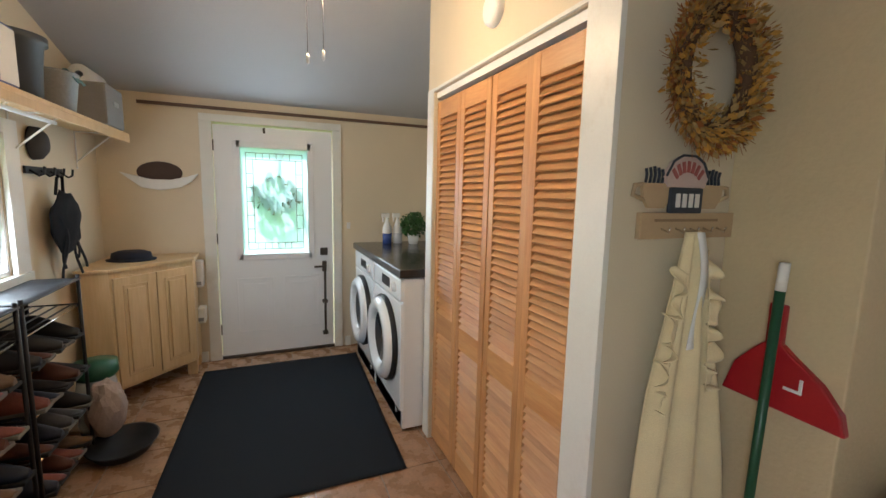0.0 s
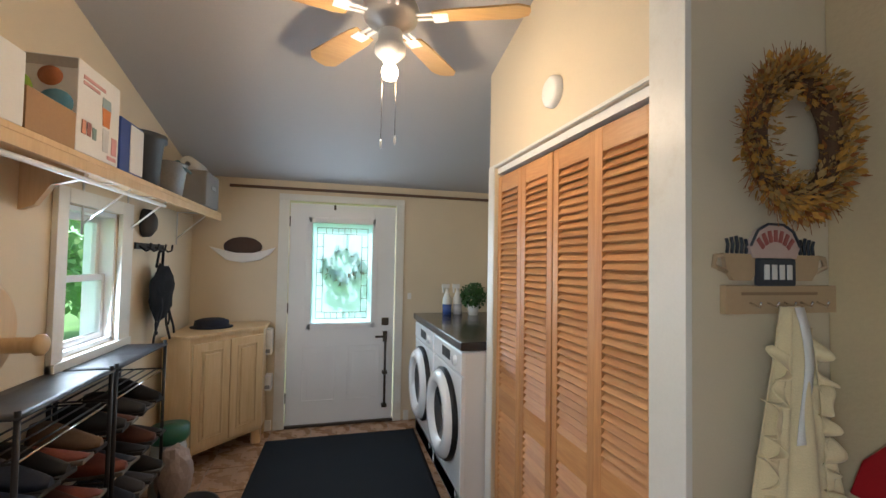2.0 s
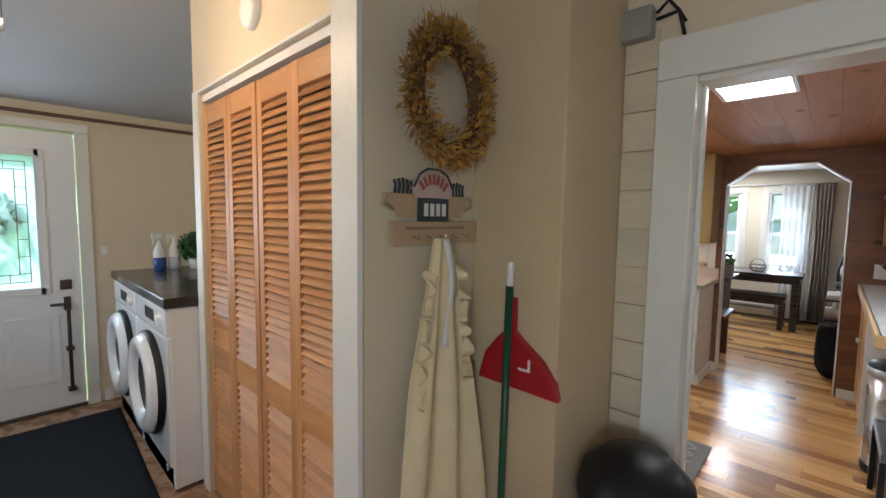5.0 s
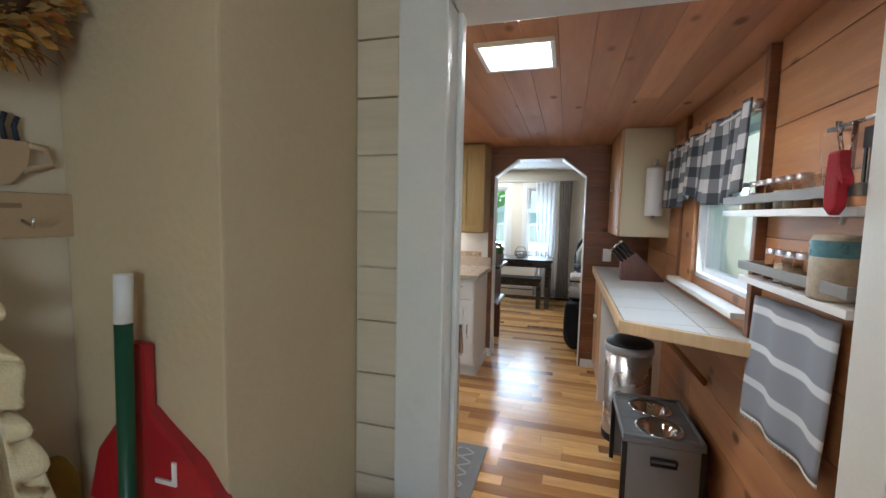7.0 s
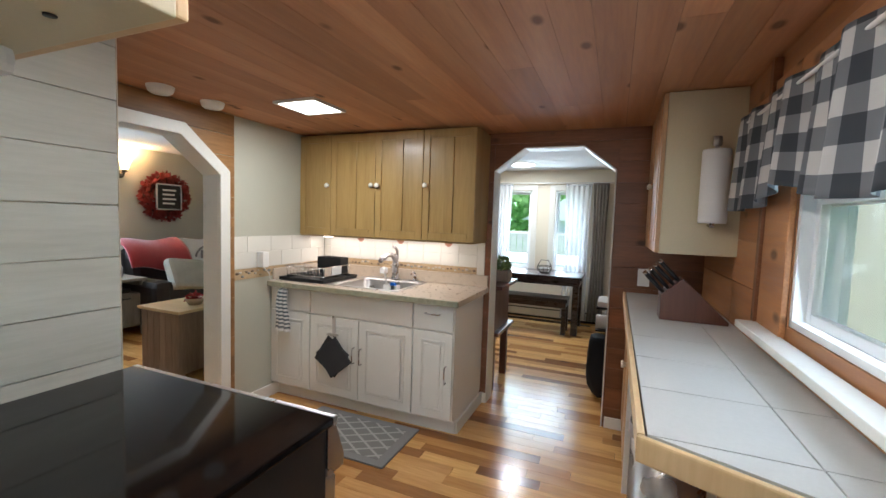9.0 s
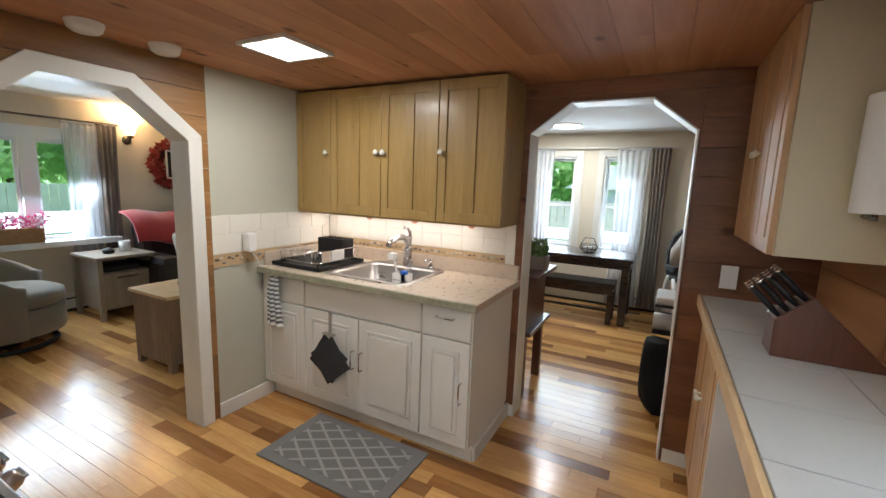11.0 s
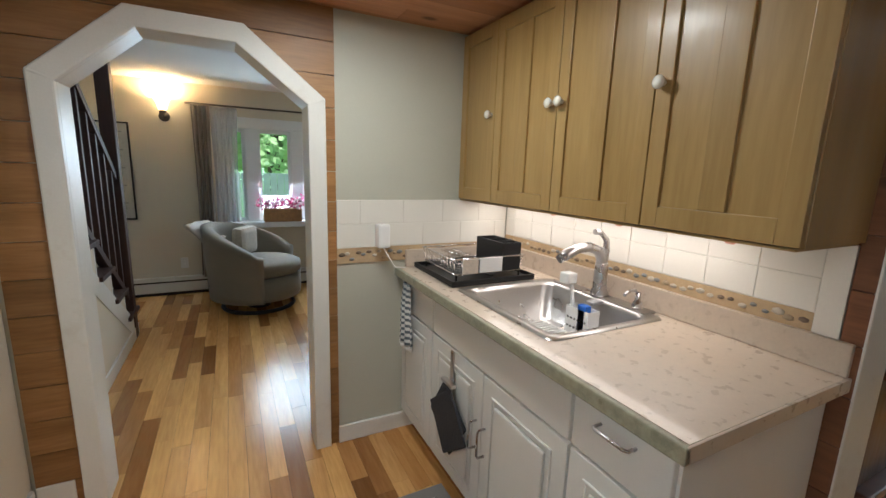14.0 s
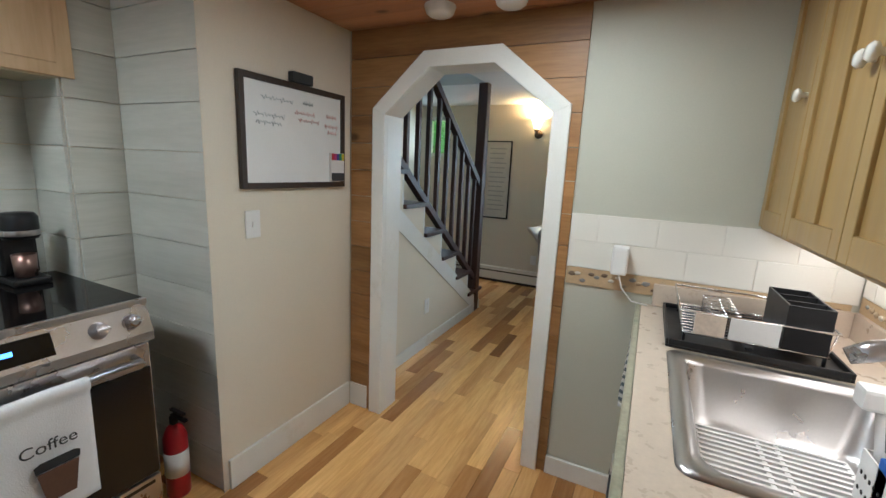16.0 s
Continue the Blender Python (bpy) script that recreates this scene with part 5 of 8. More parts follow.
solo("blue_sponge", box(-0.015, 0.015, -0.02, 0.025, 0.0, 0.12, 0.006), surf("blue_plastic", (0.02, 0.12, 0.50), 0.5), "blue scrubbing sponge standing in the caddy", "sponge", at=(5.285, 1.775, 0.79))

# dish rack on its black tray
tr = thing("drying_tray", (5.13, 2.37, 0.912), "black plastic drip tray under the dish rack", "tray")
part("tray", boxes([(-0.22, 0.22, -0.21, 0.21, 0.0, 0.008), (-0.22, -0.212, -0.21, 0.21, 0.008, 0.026), (0.212, 0.22, -0.21, 0.21, 0.008, 0.026), (-0.212, 0.212, -0.21, -0.202, 0.008, 0.026), (-0.212, 0.212, 0.202, 0.21, 0.008, 0.026)], 0.003), BLACK, tr)
rk = thing("dish_rack", (5.13, 2.38, 0.921), "chrome wire dish rack", "dish rack")
for z, r in ((0.03, 0.003), (0.10, 0.0035)):
    s = 0.19 if z > 0.05 else 0.175
    part("rim", tube([(-s, -0.17, z), (s, -0.17, z), (s, 0.17, z), (-s, 0.17, z), (-s, -0.17, z)], r, 6), CHROME, rk)
for k in range(11):
    y = -0.155 + 0.031 * k
    part("wire", tube([(-0.19, y, 0.10), (-0.175, y, 0.03), (0.175, y, 0.03), (0.19, y, 0.10)], 0.003, 5), CHROME, rk)
for k in range(8):
    y = -0.13 + 0.036 * k
    part("prong", tube([(-0.10, y, 0.03), (-0.10, y + 0.005, 0.085), (-0.02, y + 0.005, 0.085), (-0.02, y, 0.03)], 0.002, 5), CHROME, rk)
for x in (-0.17, 0.17):
    for y in (-0.16, 0.16):
        part("foot", tube([(x, y, 0.0), (x, y, 0.03)], 0.005, 6), BLACK, rk)
part("utensil_box", boxes([(0.07, 0.175, -0.16, -0.155, 0.03, 0.16), (0.07, 0.175, 0.065, 0.07, 0.03, 0.16), (0.07, 0.075, -0.155, 0.065, 0.03, 0.16), (0.17, 0.175, -0.155, 0.065, 0.03, 0.16), (0.075, 0.17, -0.10, -0.095, 0.03, 0.16), (0.075, 0.17, -0.02, -0.015, 0.03, 0.16), (0.075, 0.17, -0.155, 0.065, 0.03, 0.036)]), BLACK, rk, "black utensil box with three slots")
part("side_bin", boxes([(-0.06, 0.06, -0.178, -0.174, 0.035, 0.10)], 0.001), CARD_W, rk, "white side holder")
part("dish_card", boxes([(-0.15, -0.07, -0.18, -0.176, 0.035, 0.10)], 0.001), surf("printed_beige", (0.62, 0.52, 0.42), 0.5, 0.2, 40), rk)
part("knife_sheath", box(-0.02, 0.0, -0.20, -0.02, 0.02, 0.028, 0.002), BLACK, rk)

# upper cabinets
for a, b, side in ((2.303, 2.612, -1), (1.893, 2.303, 1), (1.492, 1.893, -1), (1.09, 1.492, -1)):
    u = thing("wall_cabinet", (5.17, b, 1.26), "olive-stained maple wall cabinet with a panelled door", "cabinet", "sink wall cabinets")
    w = b - a
    bm = box(0.0, w, 0.02, 0.325, 0.0, 0.80, 0.002)
    bmesh.ops.transform(bm, matrix=M_EAST, verts=bm.verts)
    part("body", bm, CAB_WOOD, u)
    st = 0.052
    fr = boxes([(0.002, st, 0, 0.019, 0.002, 0.798), (w - st, w - 0.002, 0, 0.019, 0.002, 0.798), (st, w - st, 0, 0.019, 0.002, 0.062), (st, w - st, 0, 0.019, 0.738, 0.798)], 0.003)
    if w > 0.35:
        addbox(fr, w / 2 - 0.034, w / 2 + 0.034, 0, 0.019, 0.062, 0.738, bevel=0.003)
    bmesh.ops.transform(fr, matrix=M_EAST, verts=fr.verts)
    d = part("door_frame", fr, CAB_WOOD, u)
    pn = box(st - 0.004, w - st + 0.004, 0.009, 0.017, 0.055, 0.745)
    bmesh.ops.transform(pn, matrix=M_EAST, verts=pn.verts)
    part("door_panel", pn, CAB_WOOD, d)
    kx = w - 0.026 if (w < 0.35 or side == 1) else 0.026
    kb = lathe([(0.008, 0.0), (0.007, 0.012), (0.017, 0.018), (0.019, 0.026), (0.012, 0.033), (0, 0.034)], 20, M_EAST @ pose(kx, 0, 0.40, 90, 0, 0))
    part("knob", kb, surf("white_ceramic", (0.80, 0.78, 0.70), 0.2, 0.03, coat=0.4), d, "white ceramic knob")
setting("trim_undercabinet", boxes([(5.18, 5.49, 1.102, 2.61, 1.252, 1.2585)]), CAB_WOOD)
solo("undercabinet_lamp", box(-0.02, 0.02, -0.03, 0.03, -0.010, 0.0, 0.002), glow("undercabinet_glow", (1.0, 0.86, 0.7), 6), "small lit puck lamp under the wall cabinets", "lamp", at=(5.30, 2.42, 1.251))

# striped towel, potholders
STRIPES, nt, b = nodes_of("striped_towel")
sep = nt.nodes.new("ShaderNodeTexWave")
sep.bands_direction = "Z"
sep.inputs["Scale"].default_value, sep.inputs["Distortion"].default_value = 11.0, 0.6
nt.links.new(coord(nt), sep.inputs["Vector"])
nt.links.new(ramp(nt, sep.outputs["Fac"], [(0.35, (0.10, 0.12, 0.14)), (0.5, (0.50, 0.51, 0.50)), (0.8, (0.62, 0.62, 0.60))]), b.inputs["Base Color"])
b.inputs["Roughness"].default_value = 0.95
tw = thing("dish_towel", (4.838, 2.46, 0.86), "gray and white striped dish towel hanging from a drawer", "towel")
part("cloth", sheet(22, 24, lambda u, v: (-0.012 + 0.014 * math.sin(u * 16) * (0.4 + 0.6 * v) - 0.01 * v, (u - 0.5) * (0.09 + 0.05 * v) + 0.01 * math.sin(5 * v), -0.30 * v), 0.004), STRIPES, tw)
part("fringe", sheet(22, 2, lambda u, v: (-0.022 + 0.014 * math.sin(u * 16), (u - 0.5) * 0.14 + 0.01 * math.sin(5), -0.30 - 0.02 * v), 0.003), CLOTH_WHITE, tw)
part("hook", box(-0.012, 0.0, -0.02, 0.02, -0.02, 0.01, 0.003), STEEL, tw)
pot = thing("potholders", (4.838, 2.0, 0.69), "two dark gray quilted potholders on an over-door hook", "potholder")
pot.name = "potholder"
pot.scale = (1.0, 1.28, 1.28)
part("hook", boxes([(-0.006, 0.0, -0.01, 0.01, -0.09, 0.012), (-0.03, -0.006, -0.035, 0.035, -0.095, -0.085)], 0.002), STEEL, pot, "steel over-door hook")
CHAR = surf("charcoal_cotton", (0.035, 0.035, 0.04), 0.9, 0.2, 12, 120, 0.5)
for k, (x, ry) in enumerate(((-0.026, 6), (-0.012, -12))):
    bm = box(-0.005, 0.005, -0.085, 0.085, -0.085, 0.085, 0.004)
    bmesh.ops.transform(bm, matrix=pose(x, -0.012 + 0.02 * k, -0.215, 45 + ry, 0, 0), verts=bm.verts)
    part("pad", bm, CHAR, pot)
    part("loop", tube([(x, -0.012, -0.12), (x - 0.004, -0.02, -0.10), (x, -0.005, -0.09)], 0.003, 6), CHAR, pot)

# kitchen mat with a lattice
MATG, nt, b = nodes_of("gray_lattice_mat")
v = coord(nt, (1, 1, 1), (0, 0, 0))
lines = None
for ang in (33, -33):
    wv = nt.nodes.new("ShaderNodeTexWave")
    wv.bands_direction, wv.wave_profile = "X", "SIN"
    wv.inputs["Scale"].default_value, wv.inputs["Distortion"].default_value = 3.7, 0.25
    nt.links.new(coord(nt, (1, 1, 1), (0, 0, ang)), wv.inputs["Vector"])
    r = ramp(nt, wv.outputs["Fac"], [(0.88, (0, 0, 0)), (0.97, (1, 1, 1))])
    lines = r if lines is None else mix(nt, 1.0, lines, r, "LIGHTEN")
nt.links.new(mix(nt, lines, (0.17, 0.165, 0.155), (0.34, 0.33, 0.31)), b.inputs["Base Color"])
b.inputs["Roughness"].default_value = 0.75
km = thing("kitchen_mat", (4.63, 1.72, 0.001), "gray cushioned kitchen mat with a pale lattice", "mat")
part("pad", box(-0.24, 0.24, -0.40, 0.40, 0.0, 0.012, 0.005), surf("mat_border", (0.20, 0.195, 0.19), 0.75, 0.1), km)
part("lattice", box(-0.185, 0.185, -0.335, 0.335, 0.0122, 0.0135), MATG, km)

rm = thing("kitchen_mat", (3.58, 1.13, 0.001), "gray cushioned mat before the range", "mat")
part("pad", box(-0.25, 0.25, -0.37, 0.37, 0.0, 0.012, 0.005), bpy.data.materials["mat_border"], rm)
part("lattice", box(-0.195, 0.195, -0.305, 0.305, 0.0122, 0.0135), MATG, rm)

# wall switchgear
def plate(name, m, label, cat, slots=1):
    p = new(name)
    p.matrix_basis = m
    tagged(p, label, cat)
    part("plate", box(-0.036, 0.036, -0.006, 0.0, -0.058, 0.058, 0.003), WHITE_PLASTIC, p)
    for k in range(slots):
        part("toggle", box(-0.007, 0.007, -0.012, -0.006, -0.012 + 0.04 * (k - (slots - 1) / 2), 0.012 + 0.04 * (k - (slots - 1) / 2), 0.002), WHITE_PLASTIC, p)
    return p


M_FACE_E = lambda x, y, z: pose(x, y, z, 0, 0, 90)      # faces +x
M_FACE_W = lambda x, y, z: pose(x, y, z, 0, 0, -90)     # faces -x
plate("light_switch", M_FACE_E(3.337, 1.98, 1.145), "white wall switch plate below the whiteboard", "switch")
plate("wall_outlet", M_FACE_W(5.478, -0.005, 1.077), "white double wall outlet on dark pine boards", "outlet", 2)
nl = thing("plug_in_freshener", (4.735, 2.585, 1.08), "white plug-in night light on the tiles", "night light")
part("housing", box(-0.03, 0.03, -0.05, 0.015, -0.055, 0.06, 0.010), WHITE_PLASTIC, nl)
part("cord", tube([(0.0, -0.02, -0.05), (0.02, -0.06, -0.10), (0.06, -0.03, -0.155), (0.12, -0.02, -0.165)], 0.003, 6), WHITE_PLASTIC, nl)

# whiteboard
wb = thing("whiteboard", (3.337, 2.236, 1.52), "whiteboard with dark brown frame and faint marker notes", "whiteboard")
FRAME_D = surf("dark_brown_frame", (0.035, 0.022, 0.016), 0.45, 0.2)
part("panel", box(0, 0.012, -0.295, 0.295, -0.212, 0.212), surf("gloss_white_board", (0.78, 0.78, 0.77), 0.12, 0.03, bumps=0, coat=0.5), wb)
part("frame", boxes([(0, 0.022, -0.31, -0.285, -0.228, 0.228), (0, 0.022, 0.285, 0.31, -0.228, 0.228), (0, 0.022, -0.285, 0.285, -0.228, -0.203), (0, 0.022, -0.285, 0.285, 0.203, 0.228)], 0.003), FRAME_D, wb)
INKS = {"red": surf("faded_red_ink", (0.68, 0.48, 0.46), 0.5), "gray": surf("gray_ink", (0.50, 0.53, 0.54), 0.5)}
for (y0, y1, z, c) in ((-0.20, -0.03, 0.145, "gray"), (0.03, 0.09, 0.15, "gray"), (-0.24, -0.08, 0.075, "gray"), (-0.23, -0.10, 0.045, "gray"), (-0.02, 0.10, 0.105, "red"), (0.0, 0.13, 0.075, "red"), (0.18, 0.25, 0.11, "red"), (0.17, 0.26, 0.065, "red"), (0.19, 0.25, 0.035, "red")):
    pts = [(0.0135, y0 + (y1 - y0) * k / 24, z + 0.012 * math.sin(k * 2.4 + z * 90) * (0.6 + 0.4 * math.sin(k * 0.9))) for k in range(25)]
    part("note_stroke", tube(pts, 0.0022, 4), INKS[c], wb)
part("eraser", box(0.001, 0.035, -0.045, 0.075, 0.229, 0.275, 0.006), surf("eraser_gray", (0.03, 0.035, 0.038), 0.7), wb)
mk = part("marker_pack", box(0.0125, 0.026, 0.20, 0.298, -0.20, -0.06, 0.002), CARD_W, wb, "pack of coloured markers")
for k, c in enumerate(((0.5, 0.03, 0.05), (0.45, 0.05, 0.2), (0.05, 0.06, 0.3), (0.03, 0.25, 0.10), (0.55, 0.45, 0.03))):
    ink = surf("marker_ink", c, 0.4, 0.1)
    part("marker", box(0.026, 0.030, 0.203 + 0.0185 * k, 0.219 + 0.0185 * k, -0.095, -0.062, 0.001), ink, mk)
part("pack_base", box(0.026, 0.029, 0.203, 0.295, -0.198, -0.158, 0.001), NAVYS, mk)

# casings and baseboards
def arch_casing(name, inner, width, front, back, m, material, label):
    """A mitred casing around an arch: inner outline and the same grown by width."""
    a, b, fa, fb, side, top = inner
    w = width
    c = w * 0.42
    outer = [(a - w, 0), (a - w, side + c), (fa - c, top + w), (fb + c, top + w), (b + w, side + c), (b + w, 0)]
    inn = arch_outline(*inner)
    bm = bmesh.new()
    v = [[bm.verts.new((x, y, z)) for x, z in o] for o in (outer, inn) for y in (front, back)]
    of, ob_, inf, inb = v
    for k in range(5):
        for p, q in ((of, inf), (inf, inb), (inb, ob_), (ob_, of)):
            bm.faces.new((p[k], p[k + 1], q[k + 1], q[k]))
    for k in (0, 5):
        bm.faces.new((of[k], inf[k], inb[k], ob_[k]))
    bmesh.ops.recalc_face_normals(bm, faces=bm.faces)
    bmesh.ops.bevel(bm, geom=[e for e in bm.edges if abs(e.verts[0].co.y - front) < 1e-6 and abs(e.verts[1].co.y - front) < 1e-6], offset=0.006, segments=2, profile=0.6, affect="EDGES")
    bmesh.ops.transform(bm, matrix=m, verts=bm.verts)
    return setting(name, bm, material, label)


A1 = (3.570, 4.404, 3.813, 4.136, 1.661, 1.871)
arch_casing("trim_living_arch", A1, 0.075, -0.028, -0.002, pose(0, NY, 0), TRIM, "white casing around the angled living room archway")
arch_casing("jamb_living_arch", A1, 0.0065, -0.0015, 0.14, pose(0, NY, 0), TRIM, "")
A2 = (0.207, 1.045, 0.418, 0.824, 1.791, 1.955)
arch_casing("jamb_dining_arch", A2, 0.0085, -0.012, 0.15, Matrix(((0, 1, 0, EX), (1, 0, 0, 0), (0, 0, 1, 0), (0, 0, 0, 1))), TRIM, "white lining of the angled dining room archway")
setting("baseboard_kitchen", boxes([(3.336, 3.35, 1.81, 2.60, 0, 0.14), (4.52, 4.94, 2.602, 2.618, 0, 0.09), (3.352, 3.47, 2.602, 2.618, 0, 0.14), (5.484, 5.499, -0.34, 0.185, 0, 0.08), (5.484, 5.499, 1.05, 1.09, 0, 0.08)], 0.003), TRIM, "white baseboard")

# ceiling lights and detectors
for x, y in ((3.165, 0.578), (4.47, 1.92)):
    cl = thing("ceiling_light", (x, y, CK), "square flat lit ceiling panel light", "ceiling light", "kitchen ceiling panels")
    part("frame", boxes([(-0.15, 0.15, -0.15, -0.132, -0.016, 0), (-0.15, 0.15, 0.132, 0.15, -0.016, 0), (-0.15, -0.132, -0.132, 0.132, -0.016, 0), (0.132, 0.15, -0.132, 0.132, -0.016, 0)], 0.002), WHITE_PLASTIC, cl)
    part("diffuser", box(-0.132, 0.132, -0.132, 0.132, -0.012, -0.006), glow("panel_diffuser", (1.0, 0.93, 0.82), 5.0), cl, "glowing diffuser")
for x in (3.93, 4.24):
    d = thing("smoke_detector", (x, 2.46, CK), "round white detector on the pine ceiling", "smoke detector", "smoke detectors")
    part("housing", lathe([(0, -0.04), (0.045, -0.04), (0.058, -0.03), (0.066, -0.008), (0.066, 0)], 28), WHITE_PLASTIC, d)

# range with black glass top
RG = surf("black_ceramic_glass", (0.006, 0.005, 0.005), 0.06, 0.2, 8, 120, 0.0, spec=0.25)
st = thing("range", (3.262, 1.194, 0), "stainless steel range with black glass cooktop", "range")
part("body", box(-0.64, -0.03, -0.385, 0.385, 0.04, 0.895, 0.004), BLACK, st, "black enamel sides")
for k in range(9):
    part("side_rib", box(-0.56, -0.12, -0.388, -0.3855, 0.10 + 0.08 * k, 0.112 + 0.08 * k, 0.001), BLACK, st)
part("cooktop", box(-0.645, -0.01, -0.392, 0.392, 0.896, 0.916, 0.004), RG, st, "black ceramic glass cooktop")
part("cooktop_trim", box(-0.012, 0.004, -0.393, 0.393, 0.893, 0.9165, 0.003), STEEL, st)
cp = prism([(0.0, 0.895), (0.035, 0.80), (0.035, 0.77), (-0.03, 0.77), (-0.03, 0.895)], 0.78, pose(0, -0.39, 0))
pc = part("control_panel", cp, STEEL, st, "sloping stainless control panel")
tilt = math.degrees(math.atan2(0.035, 0.095))
part("display", box(-0.001, 0.003, -0.17, 0.12, -0.035, 0.035, 0.001, pose(0.0175, 0, 0.8475, 0, -tilt, 0)), RG, pc)
part("clock_digits", box(0.003, 0.0045, -0.02, 0.03, -0.005, 0.008, 0, pose(0.0175, 0, 0.8475, 0, -tilt, 0)), glow("blue_digits", (0.1, 0.3, 1.0), 3), pc)
for y in (-0.33, -0.235, 0.235, 0.33):
    kn = part("knob", lathe([(0.0, 0.036), (0.016, 0.036), (0.020, 0.030), (0.026, 0.008), (0.028, 0)], 24, pose(0.0175, y, 0.8475, 0, 90 - tilt, 0)), STEEL, pc, "steel knob")
    part("grip", box(-0.004, 0.004, -0.020, 0.020, 0.034, 0.044, 0.002, pose(0.0175, y, 0.8475, 0, 90 - tilt, 0)), STEEL, kn)
od = part("oven_door", box(-0.029, 0.012, -0.383, 0.383, 0.235, 0.755, 0.005), STEEL, st)
part("oven_window", box(0.0125, 0.016, -0.378, 0.378, 0.24, 0.665, 0.002), surf("oven_glass", (0.006, 0.006, 0.007), 0.2, 0.2, bumps=0), od, "black oven glass")
part("oven_handle", tube([(0.012, -0.33, 0.715), (0.055, -0.33, 0.715), (0.055, 0.33, 0.715), (0.012, 0.33, 0.715)], 0.012, 10), STEEL, od)
part("warming_drawer", box(-0.029, 0.012, -0.383, 0.383, 0.055, 0.225, 0.005), STEEL, st)
part("drawer_gap", box(-0.02, 0.0125, -0.36, 0.36, 0.196, 0.210), DARK, st)
for x in (-0.6, -0.08):
    for y in (-0.34, 0.34):
        part("foot", tube([(x, y, 0.0), (x, y, 0.04)], 0.015, 8), BLACK, st)
tt = thing("coffee_towel", (3.337, 1.247, 0.725), "white hand towel printed with a coffee cup on the oven handle", "towel")
part("cloth", sheet(16, 26, lambda u, v: (-0.012 + 0.013 * math.sin(math.pi * min(1, v * 9)) + 0.004 * math.sin(8 * u + 3 * v), (u - 0.5) * 0.24, 0.006 - 0.40 * v), 0.004), CLOTH_WHITE, tt)
part("printed_cup", prism([(-0.05, 0.0), (0.05, 0.0), (0.035, -0.10), (-0.035, -0.10)], 0.001, pose(0.004, 0.02, -0.235, 0, 0, 90)), surf("brown_print", (0.12, 0.06, 0.035), 0.9), tt)
part("printed_lid", prism([(-0.055, 0.022), (-0.04, 0.03), (0.04, 0.03), (0.055, 0.022), (0.052, 0.0), (-0.052, 0.0)], 0.001, pose(0.0045, 0.02, -0.232, 0, 0, 90)), surf("black_print", (0.03, 0.03, 0.03), 0.9), tt)
cu = bpy.data.curves.new("lettering", "FONT")
cu.body, cu.size, cu.extrude, cu.align_x = "Coffee", 0.05, 0.0004, "CENTER"
tx = new("lettering", cu)
tx.data.materials.append(bpy.data.materials["black_print"])
tx.matrix_basis = pose(0.007, 0.005, -0.17, 90, 0, 90)
tx.parent = tt

# wall cabinet above the range
oh = thing("wall_cabinet", (2.547, 1.193, 1.67), "cream wall cabinet with a maple door above the range", "cabinet")
part("body", box(0, 0.265, -0.456, 0.45, 0.0, 0.395, 0.003), CAB_CREAM, oh)
for k in range(2):
    bm = box(0.266, 0.286, -0.452 + 0.452 * k, -0.004 + 0.45 * k, 0.004, 0.392, 0.004)
    for q in ((-0.40 + 0.452 * k, -0.056 + 0.45 * k, 0.05, 0.345),):
        addbox(bm, 0.284, 0.290, q[0], q[1], q[2], q[3], bevel=0.003)
    part("door", bm, MAPLE, oh)
part("screw_plug", lathe([(0, 0.0), (0.008, 0.0), (0.008, -0.002), (0, -0.002)], 10, pose(0.2, -0.30, -0.0005)), FRAME_D, oh)
hood = thing("hood_lamp", (2.672, 1.193, 1.668), "white plastic hood lamp under the wall cabinet", "lamp")
part("housing", box(-0.11, 0.12, -0.11, 0.11, -0.045, 0.0, 0.015), WHITE_PLASTIC, hood)
part("slot", box(0.121, 0.123, -0.05, 0.05, -0.02, -0.012), DARK, hood)
cf = thing("coffee_maker", (2.72, 1.45, 0.916), "black and steel single cup coffee maker", "coffee maker")
part("base", box(-0.07, 0.09, -0.055, 0.055, 0.0, 0.025, 0.008), BLACK, cf)
part("tower", box(-0.07, 0.0, -0.055, 0.055, 0.025, 0.24, 0.012), BLACK, cf)
part("brew_head", lathe([(0, 0.17), (0.05, 0.17), (0.055, 0.18), (0.055, 0.25), (0.045, 0.265), (0, 0.265)], 24, pose(0.03, 0, 0)), BLACK, cf)
part("band", lathe([(0.0555, 0.183), (0.0565, 0.186), (0.0565, 0.20), (0.0555, 0.203)], 24, pose(0.03, 0, 0)), STEEL, cf)
part("mug", lathe([(0, 0.026), (0.032, 0.026), (0.036, 0.11), (0.032, 0.11), (0.028, 0.03), (0, 0.03)], 20, pose(0.035, 0, 0)), surf("copper_mug", (0.35, 0.22, 0.18), 0.3, 0.1, metal=0.7), cf)
fx = thing("fire_extinguisher", (3.17, 1.695, 0), "small red fire extinguisher standing on the floor", "fire extinguisher")
part("cylinder", lathe([(0, 0), (0.042, 0), (0.045, 0.01), (0.045, 0.27), (0.03, 0.31), (0.014, 0.325), (0, 0.325)], 24), RED, fx)
part("valve", box(-0.012, 0.012, -0.012, 0.012, 0.325, 0.36, 0.003), BLACK, fx)
part("lever", boxes([(-0.01, 0.085, -0.008, 0.008, 0.36, 0.37), (-0.01, 0.075, -0.008, 0.008, 0.385, 0.395)], 0.002), BLACK, fx)
part("label", lathe([(0.0455, 0.10), (0.0458, 0.10), (0.0458, 0.21), (0.0455, 0.21)], 24), CARD_W, fx)

